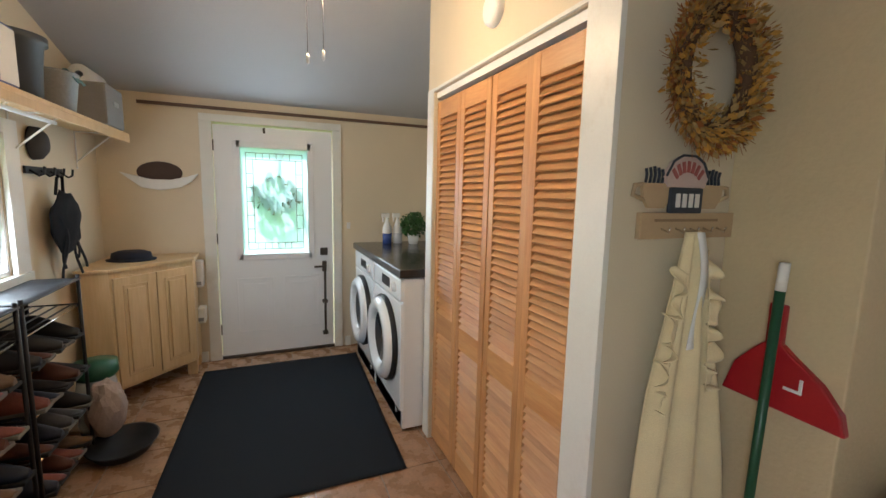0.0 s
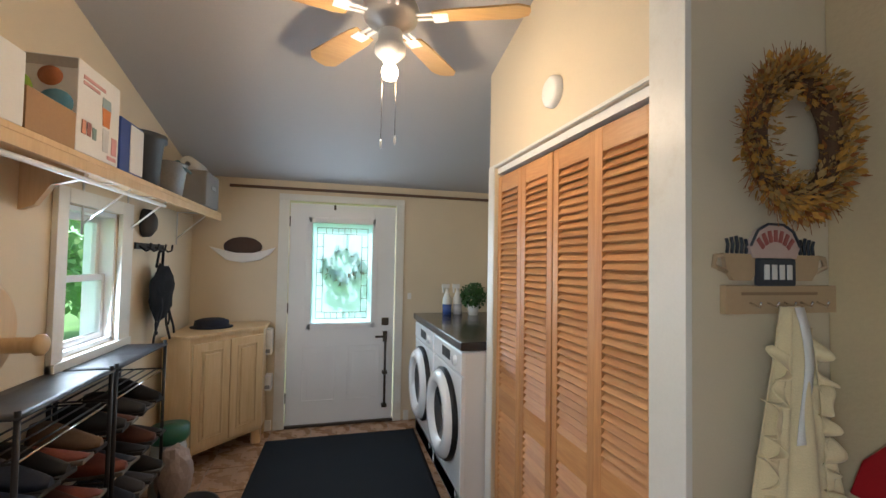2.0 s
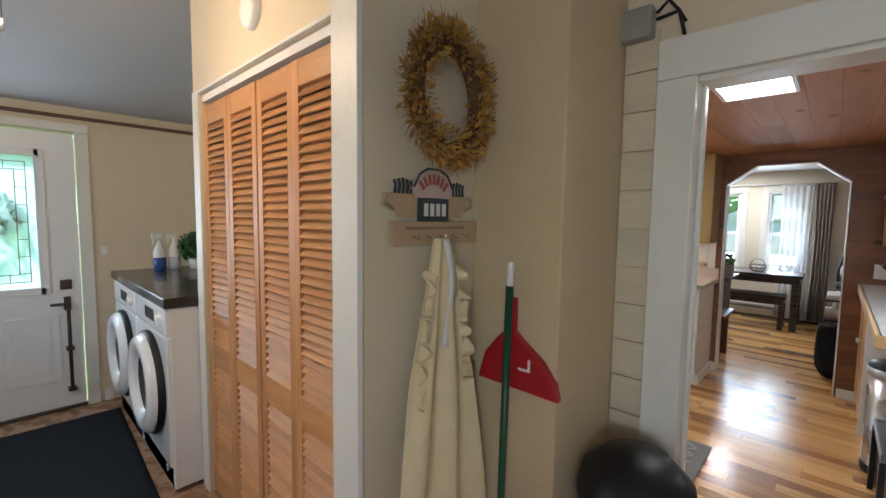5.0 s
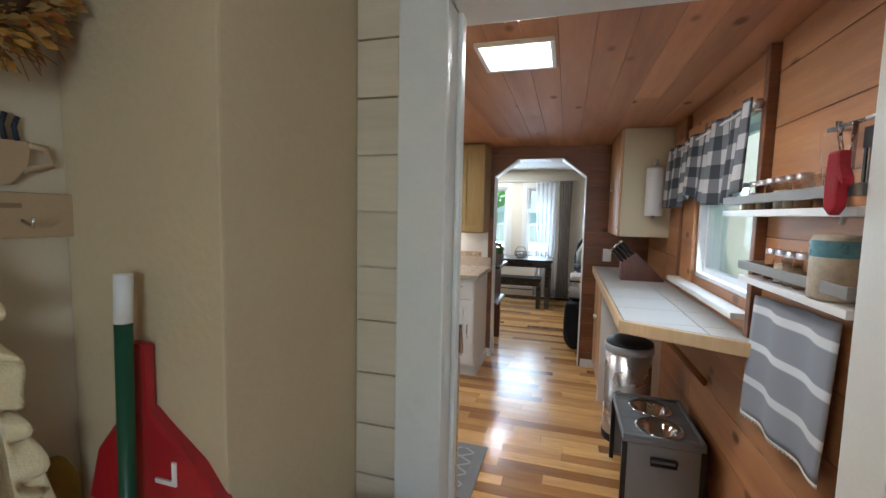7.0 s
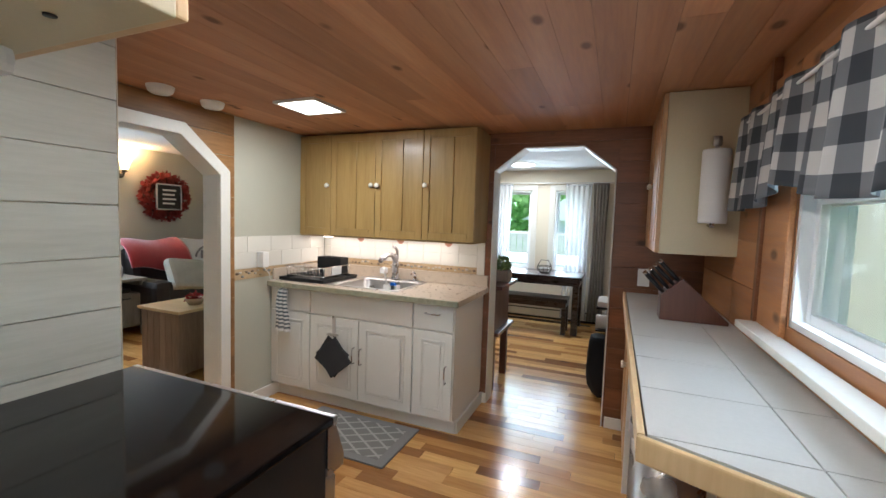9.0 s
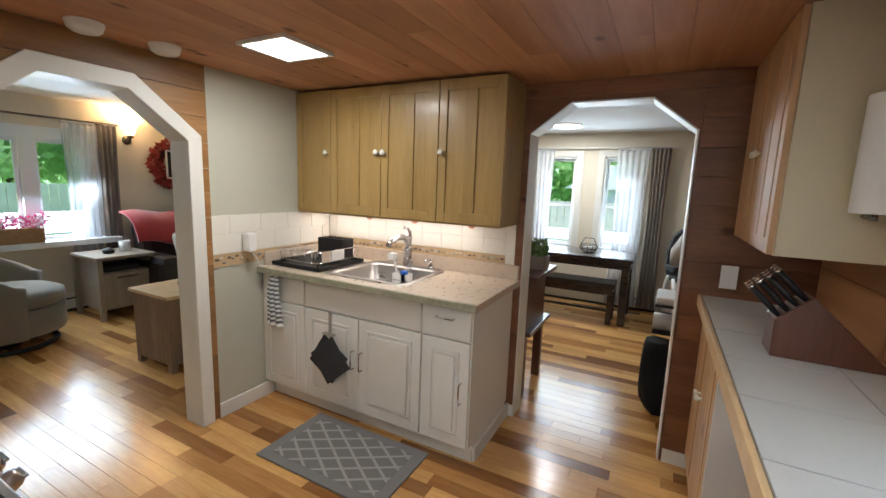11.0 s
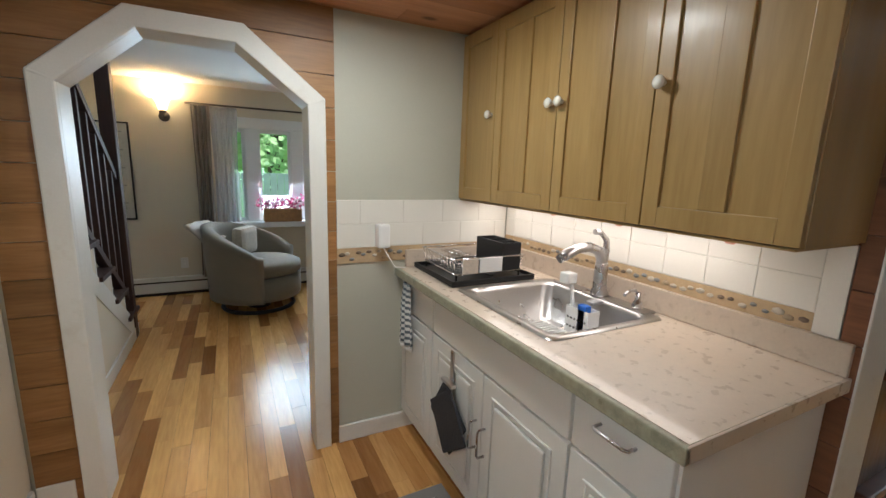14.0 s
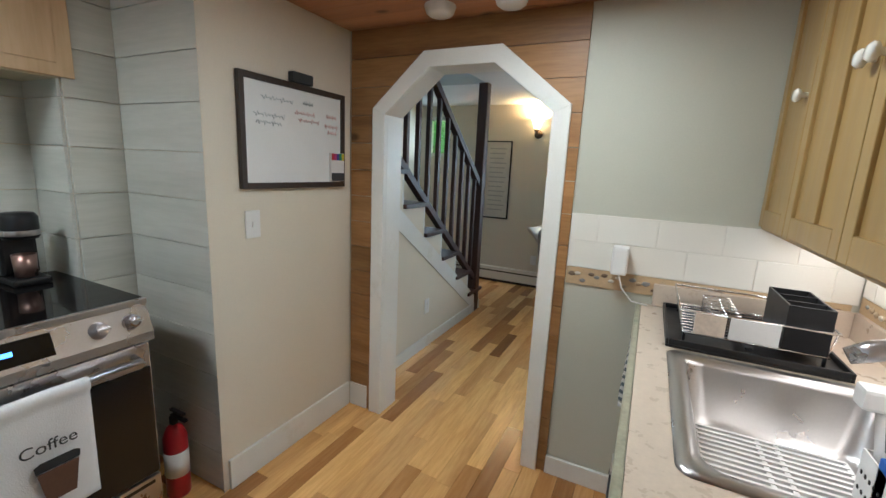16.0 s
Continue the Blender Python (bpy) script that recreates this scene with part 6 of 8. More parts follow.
# window-side counter with tile top
rc = thing("tiled_counter", (5.49, SY + 0.001, 0.93), "pale tiled counter with a wooden edge under the window", "counter")
OUT = [(0.0, 0.0), (0.0, 0.455), (-2.10, 0.45), (-2.30, 0.0)]
part("top", slab([(x * 1.0, y) for x, y in OUT], 0.0, 0.030), GROUT, rc)
part("edge", boxes([(-2.10, 0.0, 0.456, 0.473, -0.016, 0.041)], 0.005), MAPLE, rc, "pale wooden edge")
dx, dy = -0.20, -0.45
L = math.hypot(dx, dy)
eb = box(0, L + 0.008, -0.017, 0.0, -0.016, 0.041, 0.005)
bmesh.ops.transform(eb, matrix=Matrix.Translation((-2.10, 0.469, 0)) @ Matrix.Rotation(math.atan2(dy, dx), 4, "Z") @ pose(0, 0.0, 0), verts=eb.verts)
part("edge", eb, MAPLE, rc, "pale wooden edge")
part("brace", tube([(-1.75, 0.012, -0.33), (-1.75, 0.30, -0.012)], 0.02, 4), PINE, rc, "wooden knee brace")
HONEY = wood("pale_honey_pine", (0.42, 0.23, 0.10), (0.56, 0.33, 0.155), (0.64, 0.41, 0.21), "z", 0.42, 9, True, 0.08, bumps=0.06)
ub = thing("base_cabinet", (5.49, SY + 0.002, 0), "pine base cabinet with a slatted door under the window counter", "cabinet")
part("body", box(-0.72, 0.0, 0.0, 0.415, 0.09, 0.928), CAB_CREAM, ub)
part("end_panel", box(-0.735, -0.7205, 0.0, 0.435, 0.0, 0.928, 0.002), WHITE_PLASTIC, ub, "white end panel")
part("toe_kick", box(-0.70, 0.0, 0.0, 0.355, 0, 0.089), DARK, ub)
for k in range(2):
    a = -0.715 + 0.36 * k
    bm = boxes([(a, a + 0.352, 0.416, 0.436, 0.095, 0.905)], 0.003)
    for j in range(4):
        addbox(bm, a + 0.045 + 0.068 * j, a + 0.105 + 0.068 * j, 0.435, 0.440, 0.15, 0.85, bevel=0.003)
    d = part("door", bm, HONEY, ub)
    part("knob", lathe([(0.008, 0), (0.007, 0.012), (0.017, 0.018), (0.012, 0.03), (0, 0.031)], 16, pose(a + (0.33 if k == 0 else 0.025), 0.436, 0.58, -90, 0, 0)), bpy.data.materials["white_ceramic"], d)
rcab = thing("wall_cabinet", (5.49, SY + 0.002, 1.285), "cream wall cabinet with pine doors beside the window", "cabinet")
part("body", box(-0.74, 0.0, 0.0, 0.335, 0, 0.785, 0.002), CAB_CREAM, rcab)
for k in range(2):
    a = -0.738 + 0.37 * k
    bm = box(a, a + 0.366, 0.336, 0.356, 0.003, 0.782, 0.003)
    for j in range(2):
        addbox(bm, a + 0.05 + 0.14 * j, a + 0.175 + 0.14 * j, 0.354, 0.360, 0.055, 0.73, bevel=0.004)
    d = part("door", bm, HONEY, rcab)
    part("knob", lathe([(0.008, 0), (0.007, 0.012), (0.017, 0.018), (0.012, 0.03), (0, 0.031)], 16, pose(a + (0.335 if k == 0 else 0.03), 0.356, 0.36, -90, 0, 0)), bpy.data.materials["white_ceramic"], d)
pt = thing("paper_towel_holder", (4.72, -0.225, 1.42), "white paper towel roll on a steel holder", "paper towel")
part("roll", lathe([(0.018, 0.02), (0.056, 0.02), (0.058, 0.03), (0.058, 0.345), (0.056, 0.355), (0.018, 0.355)], 32, pose(-0.045, 0, 0)), CARD_W, pt)
part("rod", tube([(-0.045, 0, 0.0), (-0.045, 0, 0.40)], 0.009, 12), STEEL, pt)
part("arm", tube([(0.028, 0, 0.01), (-0.045, 0, 0.01)], 0.008, 8), STEEL, pt)
part("finial", lathe([(0, 0), (0.018, 0.0), (0.018, 0.04), (0, 0.04)], 16, pose(-0.045, 0, 0.375)), STEEL, pt)
kbk = thing("knife_block", (4.66, -0.035, 0.971), "dark reddish wooden knife block with black-handled knives", "knife block", rz=-90)
part("block", prism([(0.0, 0.0), (0.285, 0.0), (0.285, 0.015), (0.09, 0.205), (0.0, 0.12)], 0.12, pose(0, 0, 0), 0.004), MAHOGANY, kbk)
for j in range(3):
    for k in range(4):
        base = Vector((0.012 + 0.021 * k, 0.022 + 0.037 * j, 0.131 + 0.020 * k))
        d = Vector((-0.69, 0.0, 0.72)).normalized()
        h = part("knife_handle", tube([base, base + d * 0.04, base + d * 0.115], [0.008, 0.010, 0.011], 8), BLACK, kbk)
        part("knife_end", tube([base + d * 0.115, base + d * 0.122], 0.0112, 8), CHROME, h)

# kitchen window with casings, sill and gingham valance
M_SOUTH = Matrix(((-1, 0, 0, 0), (0, -1, 0, SY - 0.02), (0, 0, 1, 0), (0, 0, 0, 1)))
sash_window("window_2", -4.118, -3.302, 1.102, 1.878, M_SOUTH, "white vinyl double-hung kitchen window", 0.53, True)
setting("trim_kitchen_window", boxes([(4.121, 4.36, SY + 0.001, SY + 0.02, 1.055, 1.97), (3.26, 3.298, SY + 0.001, SY + 0.03, 1.0, 2.0), (3.30, 4.12, SY + 0.001, SY + 0.02, 1.88, 1.97)], 0.004), PINE, "pine window casing boards")
setting("trim_window_post", boxes([(3.22, 3.258, SY + 0.001, SY + 0.045, 0.98, 2.06), (4.36, 4.40, SY + 0.001, SY + 0.03, 1.055, 2.06)], 0.004), PINE_DARK)
setting("window_sill_kitchen", box(3.28, 4.38, SY + 0.012, SY + 0.085, 1.035, 1.062, 0.004), TRIM, "white window sill")
GINGHAM, nt, b = nodes_of("gingham_cloth")
uvn = nt.nodes.new("ShaderNodeAttribute")
uvn.attribute_name = "weave"
sepx = nt.nodes.new("ShaderNodeSeparateXYZ")
nt.links.new(uvn.outputs["Vector"], sepx.inputs[0])
steps = []
for i in range(2):
    md = nt.nodes.new("ShaderNodeMath")
    md.operation = "PINGPONG"
    md.inputs[1].default_value = 0.056
    gt = nt.nodes.new("ShaderNodeMath")
    gt.operation = "GREATER_THAN"
    gt.inputs[1].default_value = 0.028
    nt.links.new(sepx.outputs[i], md.inputs[0])
    nt.links.new(md.outputs[0], gt.inputs[0])
    steps.append(gt.outputs[0])
sm = nt.nodes.new("ShaderNodeMath")
sm.operation = "ADD"
nt.links.new(steps[0], sm.inputs[0])
nt.links.new(steps[1], sm.inputs[1])
hf = nt.nodes.new("ShaderNodeMath")
hf.operation = "MULTIPLY"
hf.inputs[1].default_value = 0.5
nt.links.new(sm.outputs[0], hf.inputs[0])
cr = nt.nodes.new("ShaderNodeValToRGB")
cr.color_ramp.interpolation = "CONSTANT"
e = cr.color_ramp.elements
e[0].position, e[0].color = 0.0, (0.52, 0.51, 0.49, 1)
e[1].position, e[1].color = 0.75, (0.045, 0.05, 0.058, 1)
e.new(0.25).color = (0.16, 0.165, 0.175, 1)
nt.links.new(hf.outputs[0], cr.inputs[0])
nt.links.new(cr.outputs[0], b.inputs["Base Color"])
b.inputs["Roughness"].default_value = 0.95
b.inputs["Transmission Weight"].default_value = 0.0


def weave_cloth(name, nu, nv, fn, width, height, thick, material, parent, label=""):
    """A cloth grid that keeps its flat lengths as the attribute 'weave'."""
    bm = bmesh.new()
    lay = bm.verts.layers.float_vector.new("weave")
    g = []
    for i in range(nu + 1):
        row = []
        for j in range(nv + 1):
            v = bm.verts.new(fn(i / nu, j / nv))
            v[lay] = (width * i / nu + 5, height * j / nv + 5, 0)
            row.append(v)
        g.append(row)
    for i in range(nu):
        for j in range(nv):
            bm.faces.new((g[i][j], g[i + 1][j], g[i + 1][j + 1], g[i][j + 1])).smooth = True
    bmesh.ops.recalc_face_normals(bm, faces=bm.faces)
    bmesh.ops.solidify(bm, geom=bm.faces[:], thickness=thick)
    return part(name, bm, material, parent, label)


vl = thing("valance", (3.25, SY + 0.07, 1.895), "gray and white gingham window valance on a thin rod", "curtain")


def val_pt(u, v):
    f = 0.026 * math.sin(u * 46) * (0.35 + 0.65 * v) + 0.012 * math.sin(u * 21 + 1)
    return (1.31 * u, f + 0.01 * v, -0.035 + 0.02 * (1 - v) - v * (0.30 + 0.07 * abs(math.sin(u * 4.7 + 0.4))))


weave_cloth("cloth", 140, 20, val_pt, 2.0, 0.34, 0.003, GINGHAM, vl)
part("rod", tube([(-0.02, 0, -0.045), (1.34, 0, -0.045)], 0.006, 8), WHITE_PLASTIC, vl)
part("rod_end", lathe([(0, 0), (0.014, 0.004), (0.016, 0.02), (0, 0.03)], 12, pose(-0.02, 0, -0.045, 0, -90, 0)), STEEL, vl)
part("bracket", box(-0.005, 0.012, -0.068, 0.0, -0.06, -0.03, 0.002), STEEL, vl)
part("bracket", box(1.315, 1.332, -0.068, 0.0, -0.06, -0.03, 0.002), STEEL, vl)

# steel trash can and raised dog bowls
tc = thing("trash_can", (4.25, -0.06, 0), "brushed steel pedal trash can with a black lid", "trash can")
part("can_body", lathe([(0, 0.0), (0.135, 0.0), (0.138, 0.03), (0.138, 0.61), (0, 0.61)], 40), STEEL, tc)
part("base_ring", lathe([(0.139, 0.0), (0.143, 0.005), (0.143, 0.045), (0.139, 0.05)], 40), BLACK, tc)
part("collar", lathe([(0.139, 0.575), (0.146, 0.58), (0.146, 0.62), (0.138, 0.625)], 40), surf("silver_plastic", (0.45, 0.46, 0.48), 0.35, metal=0.5), tc)
part("lid", lathe([(0.142, 0.626), (0.138, 0.645), (0.09, 0.665), (0, 0.672)], 40), BLACK, tc)
part("pedal", box(-0.19, -0.13, -0.03, 0.03, 0.012, 0.028, 0.004), STEEL, tc)
part("hinge_box", box(0.10, 0.16, -0.07, 0.07, 0.45, 0.63, 0.01), BLACK, tc)
dw = thing("dog_bowl_stand", (3.74, -0.13, 0), "gray plastic raised feeder with two steel bowls", "pet feeder")
GP = surf("gray_feeder", (0.17, 0.175, 0.18), 0.45, 0.06)
part("stand", boxes([(-0.25, -0.19, -0.17, 0.185, 0.36, 0.385), (0.19, 0.25, -0.17, 0.185, 0.36, 0.385), (-0.04, 0.04, -0.17, 0.185, 0.36, 0.385), (-0.19, -0.04, -0.17, -0.07, 0.36, 0.385), (0.04, 0.19, -0.17, -0.07, 0.36, 0.385), (-0.19, -0.04, 0.08, 0.185, 0.36, 0.385), (0.04, 0.19, 0.08, 0.185, 0.36, 0.385), (-0.25, -0.235, -0.17, 0.185, 0.03, 0.36), (0.235, 0.25, -0.17, 0.185, 0.03, 0.36), (-0.25, 0.25, -0.17, -0.155, 0.03, 0.36), (-0.25, -0.235, -0.17, 0.185, 0.385, 0.40), (0.235, 0.25, -0.17, 0.185, 0.385, 0.40), (-0.25, 0.25, -0.17, -0.155, 0.385, 0.40), (-0.25, 0.25, 0.17, 0.185, 0.385, 0.40)], 0.005), GP, dw)
for x in (-0.24, 0.24):
    for y in (-0.16, 0.175):
        part("leg", box(x - 0.012, x + 0.012, y - 0.012, y + 0.012, 0, 0.36, 0.003), BLACK, dw)
part("grip", tube([(-0.2545, -0.05, 0.30), (-0.2545, -0.05, 0.27), (-0.2545, 0.06, 0.27), (-0.2545, 0.06, 0.30), (-0.2545, -0.05, 0.30)], 0.008, 6), BLACK, dw)
for x in (-0.115, 0.115):
    part("bowl", lathe([(0.0, 0.335), (0.055, 0.337), (0.072, 0.38), (0.10, 0.396), (0.112, 0.391), (0.108, 0.386)], 32, pose(x, 0.005, 0)), CHROME, dw, "steel bowl")

# spice rails, jars, utensils and towel beside the doorway
def spice_shelf(z, end):
    s = thing("spice_shelf", (2.44, SY + 0.001, z), "white wall shelf with a gray guard rail", "shelf", "spice shelves")
    part("board", box(0.12, end, 0.0, 0.10, 0.0, 0.022, 0.002), WHITE_PLASTIC, s)
    part("guard", box(0.12, end, 0.094, 0.102, 0.045, 0.075, 0.002), surf("gray_guard", (0.25, 0.245, 0.23), 0.5), s)
    for x in (0.13, end - 0.01):
        part("rail_end", box(x - 0.008, x + 0.008, 0.0, 0.094, 0.045, 0.075, 0.002), bpy.data.materials["gray_guard"], s)
    return s


spice_shelf(1.205, 0.75)
spice_shelf(1.44, 0.96)
JAR_GLASS = glass("jar_glass", (0.98, 0.99, 0.99), 0.02, True)
SPICES = [surf("spice_" + n, c, 0.9, 0.3, 60) for n, c in (("brown", (0.34, 0.22, 0.12)), ("tan", (0.55, 0.44, 0.28)), ("cream", (0.66, 0.58, 0.44)), ("dark", (0.12, 0.08, 0.05)), ("sand", (0.50, 0.36, 0.22)))]
for z, xs in ((1.463, [2.90 + 0.066 * k for k in range(7)]), (1.228, [2.86 + 0.064 * k for k in range(4)])):
    for k, x in enumerate(xs):
        j = thing("spice_jar", (x, SY + 0.05, z), "small glass spice jar with a silver lid", "jar", "spice jars")
        part("glass", lathe([(0.0, 0), (0.022, 0), (0.024, 0.01), (0.024, 0.075), (0.018, 0.085), (0.018, 0.09)], 16), JAR_GLASS, j)
        part("spice", lathe([(0, 0.003), (0.0205, 0.003), (0.0215, 0.05 + 0.006 * (k % 3)), (0, 0.052 + 0.006 * (k % 3))], 14), SPICES[k % 5], j)
        part("lid", lathe([(0.0205, 0.088), (0.021, 0.105), (0, 0.107)], 16), STEEL, j)
bj = thing("crock", (2.70, SY + 0.056, 1.228), "large glass crock with pale grains and painted bands", "jar")
part("crock_body", lathe([(0, 0), (0.05, 0), (0.055, 0.01), (0.055, 0.15), (0.05, 0.165), (0, 0.165)], 28), surf("pale_grain", (0.55, 0.46, 0.34), 0.35, 0.2, 50, coat=0.4), bj)
part("band", lathe([(0.0556, 0.11), (0.0562, 0.112), (0.0562, 0.15), (0.0556, 0.152)], 28), surf("teal_glaze", (0.12, 0.28, 0.33), 0.3, 0.3, 40), bj)
ut = thing("utensil_rail", (2.60, SY + 0.001, 1.62), "steel rail with hanging kitchen utensils", "utensil rail")
part("rail", tube([(-0.08, 0.05, 0.05), (0.20, 0.05, 0.05)], 0.006, 8), STEEL, ut)
for x in (-0.07, 0.19):
    part("bracket", tube([(x, 0.0, 0.05), (x, 0.05, 0.05)], 0.005, 6), STEEL, ut)
part("spatula", boxes([(-0.05, 0.05, 0.05, 0.054, -0.02, 0.03), (-0.006, 0.006, 0.05, 0.056, -0.22, -0.02)] + [(-0.045 + 0.02 * k, -0.035 + 0.02 * k, 0.05, 0.054, -0.10, -0.02) for k in range(5)], 0.001), BLACK, ut, "black slotted turner")
part("ladle", tube([(0.08, 0.055, 0.05), (0.085, 0.055, -0.16), (0.09, 0.06, -0.2)], 0.006, 8), STEEL, ut)
part("clear_bag", sheet(8, 10, lambda u, v: (0.10 + 0.09 * u, 0.06 + 0.015 * math.sin(7 * u + 5 * v), 0.06 - 0.2 * v), 0.001), glass("clear_film", (0.97, 0.97, 0.98), 0.15), ut)
om = thing("oven_mitt", (2.60, SY + 0.11, 1.53), "red quilted oven mitt hanging from the rail", "mitt")
part("mitt", prism([(-0.022, 0.06), (0.022, 0.06), (0.028, 0.0), (0.026, -0.07), (0.0, -0.09), (-0.022, -0.07), (-0.026, -0.01), (-0.044, -0.025), (-0.04, 0.0), (-0.026, 0.02)], 0.025, None, 0.007), surf("red_cotton", (0.30, 0.012, 0.02), 0.9, 0.2, 20, 160, 0.4), om)
TOWEL_G, nt, b = nodes_of("gray_towel_stripes")
wv = nt.nodes.new("ShaderNodeTexWave")
wv.bands_direction = "Z"
wv.inputs["Scale"].default_value, wv.inputs["Distortion"].default_value = 2.35, 0.3
nt.links.new(coord(nt), wv.inputs["Vector"])
nt.links.new(ramp(nt, wv.outputs["Fac"], [(0.86, (0.27, 0.28, 0.31)), (0.93, (0.66, 0.66, 0.67))]), b.inputs["Base Color"])
b.inputs["Roughness"].default_value = 0.95
kt = thing("kitchen_towel", (2.68, SY + 0.03, 1.17), "gray checked kitchen towel hanging below the spice shelf", "towel")
part("cloth", sheet(26, 24, lambda u, v: (0.02 + 0.50 * u, 0.010 * math.sin(u * 13 + v) + 0.012 * v, -0.44 * v - 0.02 * u), 0.004), TOWEL_G, kt)
part("fringe", sheet(60, 2, lambda u, v: (0.02 + 0.50 * u, 0.012 + 0.010 * math.sin(u * 13 + 1), -0.44 - 0.02 * u - 0.02 * v * (0.6 + 0.4 * math.sin(u * 190))), 0.003), CLOTH_WHITE, kt)

# ---- living room ----
def sconce(x):
    s = thing("wall_sconce", (x, 5.848, 1.87), "lit bell-shaped glass wall sconce", "wall lamp", "wall sconces")
    part("backplate", lathe([(0, 0.012), (0.045, 0.012), (0.05, 0.0)], 24, pose(0, 0, -0.02, 90, 0, 0)), IRON, s)
    part("arm", tube([(0, -0.01, -0.02), (0, -0.06, -0.03), (0, -0.09, 0.0), (0, -0.09, 0.02)], 0.008, 8), IRON, s)
    part("cup", lathe([(0, 0.0), (0.028, 0.005), (0.035, 0.03), (0.02, 0.035)], 20, pose(0, -0.09, 0.0)), IRON, s)
    part("shade", lathe([(0.03, 0.035), (0.042, 0.06), (0.05, 0.10), (0.075, 0.145), (0.072, 0.145), (0.045, 0.10), (0.028, 0.04)], 28, pose(0, -0.09, 0)), glow("sconce_glass", (1.0, 0.72, 0.36), 4.0), s, "glowing frosted glass shade")
    return s


sconce(3.53)
sconce(5.67)

# bay window
bw = thing("window_3", (4.80, 5.85, 0), "white bay window with three tall casements", "window", kind="structure")
for a, b in ((-0.55, -0.42), (-0.07, 0.05), (0.45, 0.60)):
    part("post", box(a, b, -0.02, 0.10, 0.73, 1.87, 0.004), VINYL, bw)
part("head", box(-0.74, 0.66, -0.03, 0.11, 1.785, 1.90, 0.004), VINYL, bw)
part("sill", box(-0.74, 0.68, -0.16, 0.11, 0.71, 0.77, 0.006), VINYL, bw)
for a, b in ((-0.70, -0.55), (-0.42, -0.07), (0.05, 0.45)):
    s = part("sash", boxes([(a, a + 0.03, 0.02, 0.06, 0.77, 1.785), (b - 0.03, b, 0.02, 0.06, 0.77, 1.785), (a + 0.03, b - 0.03, 0.02, 0.06, 0.77, 0.81), (a + 0.03, b - 0.03, 0.02, 0.06, 1.745, 1.785)], 0.003), VINYL, bw)
    p = part("pane", box(a + 0.03, b - 0.03, 0.038, 0.042, 0.81, 1.745), CLEAR, s)
    p.visible_shadow = False
setting("trim_stair_window", boxes([(2.02, 2.058, 5.835, 5.849, 1.56, 2.06), (2.322, 2.36, 5.835, 5.849, 1.56, 2.06), (2.058, 2.322, 5.835, 5.849, 1.56, 1.598), (2.058, 2.322, 5.835, 5.849, 2.022, 2.06)]), TRIM)

CURTAIN = surf("taupe_curtain", (0.235, 0.20, 0.165), 0.8, 0.25, 12, 160, 0.3, sheen=0.3)
SHEER = sheer("white_sheer", (0.86, 0.88, 0.92), 0.58)


def drape(name, at, width, height, axis, material, label, waves=6, amp=0.03):
    c = thing(name, at, label, "curtain")

    def f(u, v):
        a = (u - 0.5) * width * (1 - 0.15 * math.sin(math.pi * v))
        o = amp * math.sin(u * waves * 6.283 + 0.6 * math.sin(3 * v)) * (0.5 + 0.5 * v)
        return (a, o, -height * v) if axis == "x" else (o, a, -height * v)

    part("cloth", sheet(waves * 10, 16, f, 0.003), material, c)
    part("header", tube([(-width / 2, 0, 0.0), (width / 2, 0, 0.0)] if axis == "x" else [(0, -width / 2, 0), (0, width / 2, 0)], 0.012, 8), material, c)
    return c


drape("curtain", (5.44, 5.77, 1.98), 0.19, 1.85, "x", CURTAIN, "taupe drape gathered beside the bay window", 4)
drape("sheer_curtain", (5.20, 5.79, 1.97), 0.30, 1.80, "x", SHEER, "translucent white sheer at the bay window", 5, 0.02)
drape("curtain", (3.85, 5.77, 1.98), 0.17, 1.80, "x", CURTAIN, "taupe drape gathered beside the bay window", 4)
drape("sheer_curtain", (4.06, 5.79, 1.97), 0.26, 1.78, "x", SHEER, "translucent white sheer at the bay window", 5, 0.02)
solo("curtain_rod", tube([(3.72, 5.78, 1.995), (5.56, 5.78, 1.995)], 0.010, 8), IRON, "thin dark curtain rod above the bay window", "curtain rod")

fb = thing("flower_box", (4.55, 5.62, 0.70), "woven basket of pink and white silk flowers on the sill", "flowers")
fb.location = (4.61, 5.745, 0.771)
fb.scale = (1.2, 1.0, 1.15)
part("basket", boxes([(-0.17, 0.17, -0.06, 0.055, 0.0, 0.13)], 0.012), surf("wicker", (0.36, 0.20, 0.09), 0.8, 0.3, 40, 120, 0.6), fb)
for nm, c, n in (("pink_petals", (0.62, 0.06, 0.25), 420), ("white_petals", (0.75, 0.62, 0.66), 300)):
    bm = bmesh.new()
    for k in range(6):
        foliage(bm, (-0.17 + 0.068 * k, RNG.uniform(-0.04, 0.02), 0.18 + RNG.uniform(-0.02, 0.03)), 0.055, n // 6, 0.032, RNG)
    part("blossom", bm, surf(nm, c, 0.7, 0.2, 20), fb)

# swivel armchair
CHAIR = surf("greige_upholstery", (0.20, 0.175, 0.135), 0.9, 0.12, 9, 220, 0.4, sheen=0.3)
ac = thing("armchair", (4.29, 5.12, 0), "greige barrel swivel armchair", "armchair", rz=-25)
ac.scale = (1.1, 1.1, 1.06)
part("swivel_base", tube([(0.30 * math.cos(a), 0.30 * math.sin(a), 0.02) for a in (6.283 * k / 24 for k in range(25))], 0.018, 6, False), BLACK, ac)
part("pedestal", lathe([(0, 0), (0.10, 0.0), (0.06, 0.06), (0.06, 0.12), (0, 0.12)], 20), BLACK, ac)


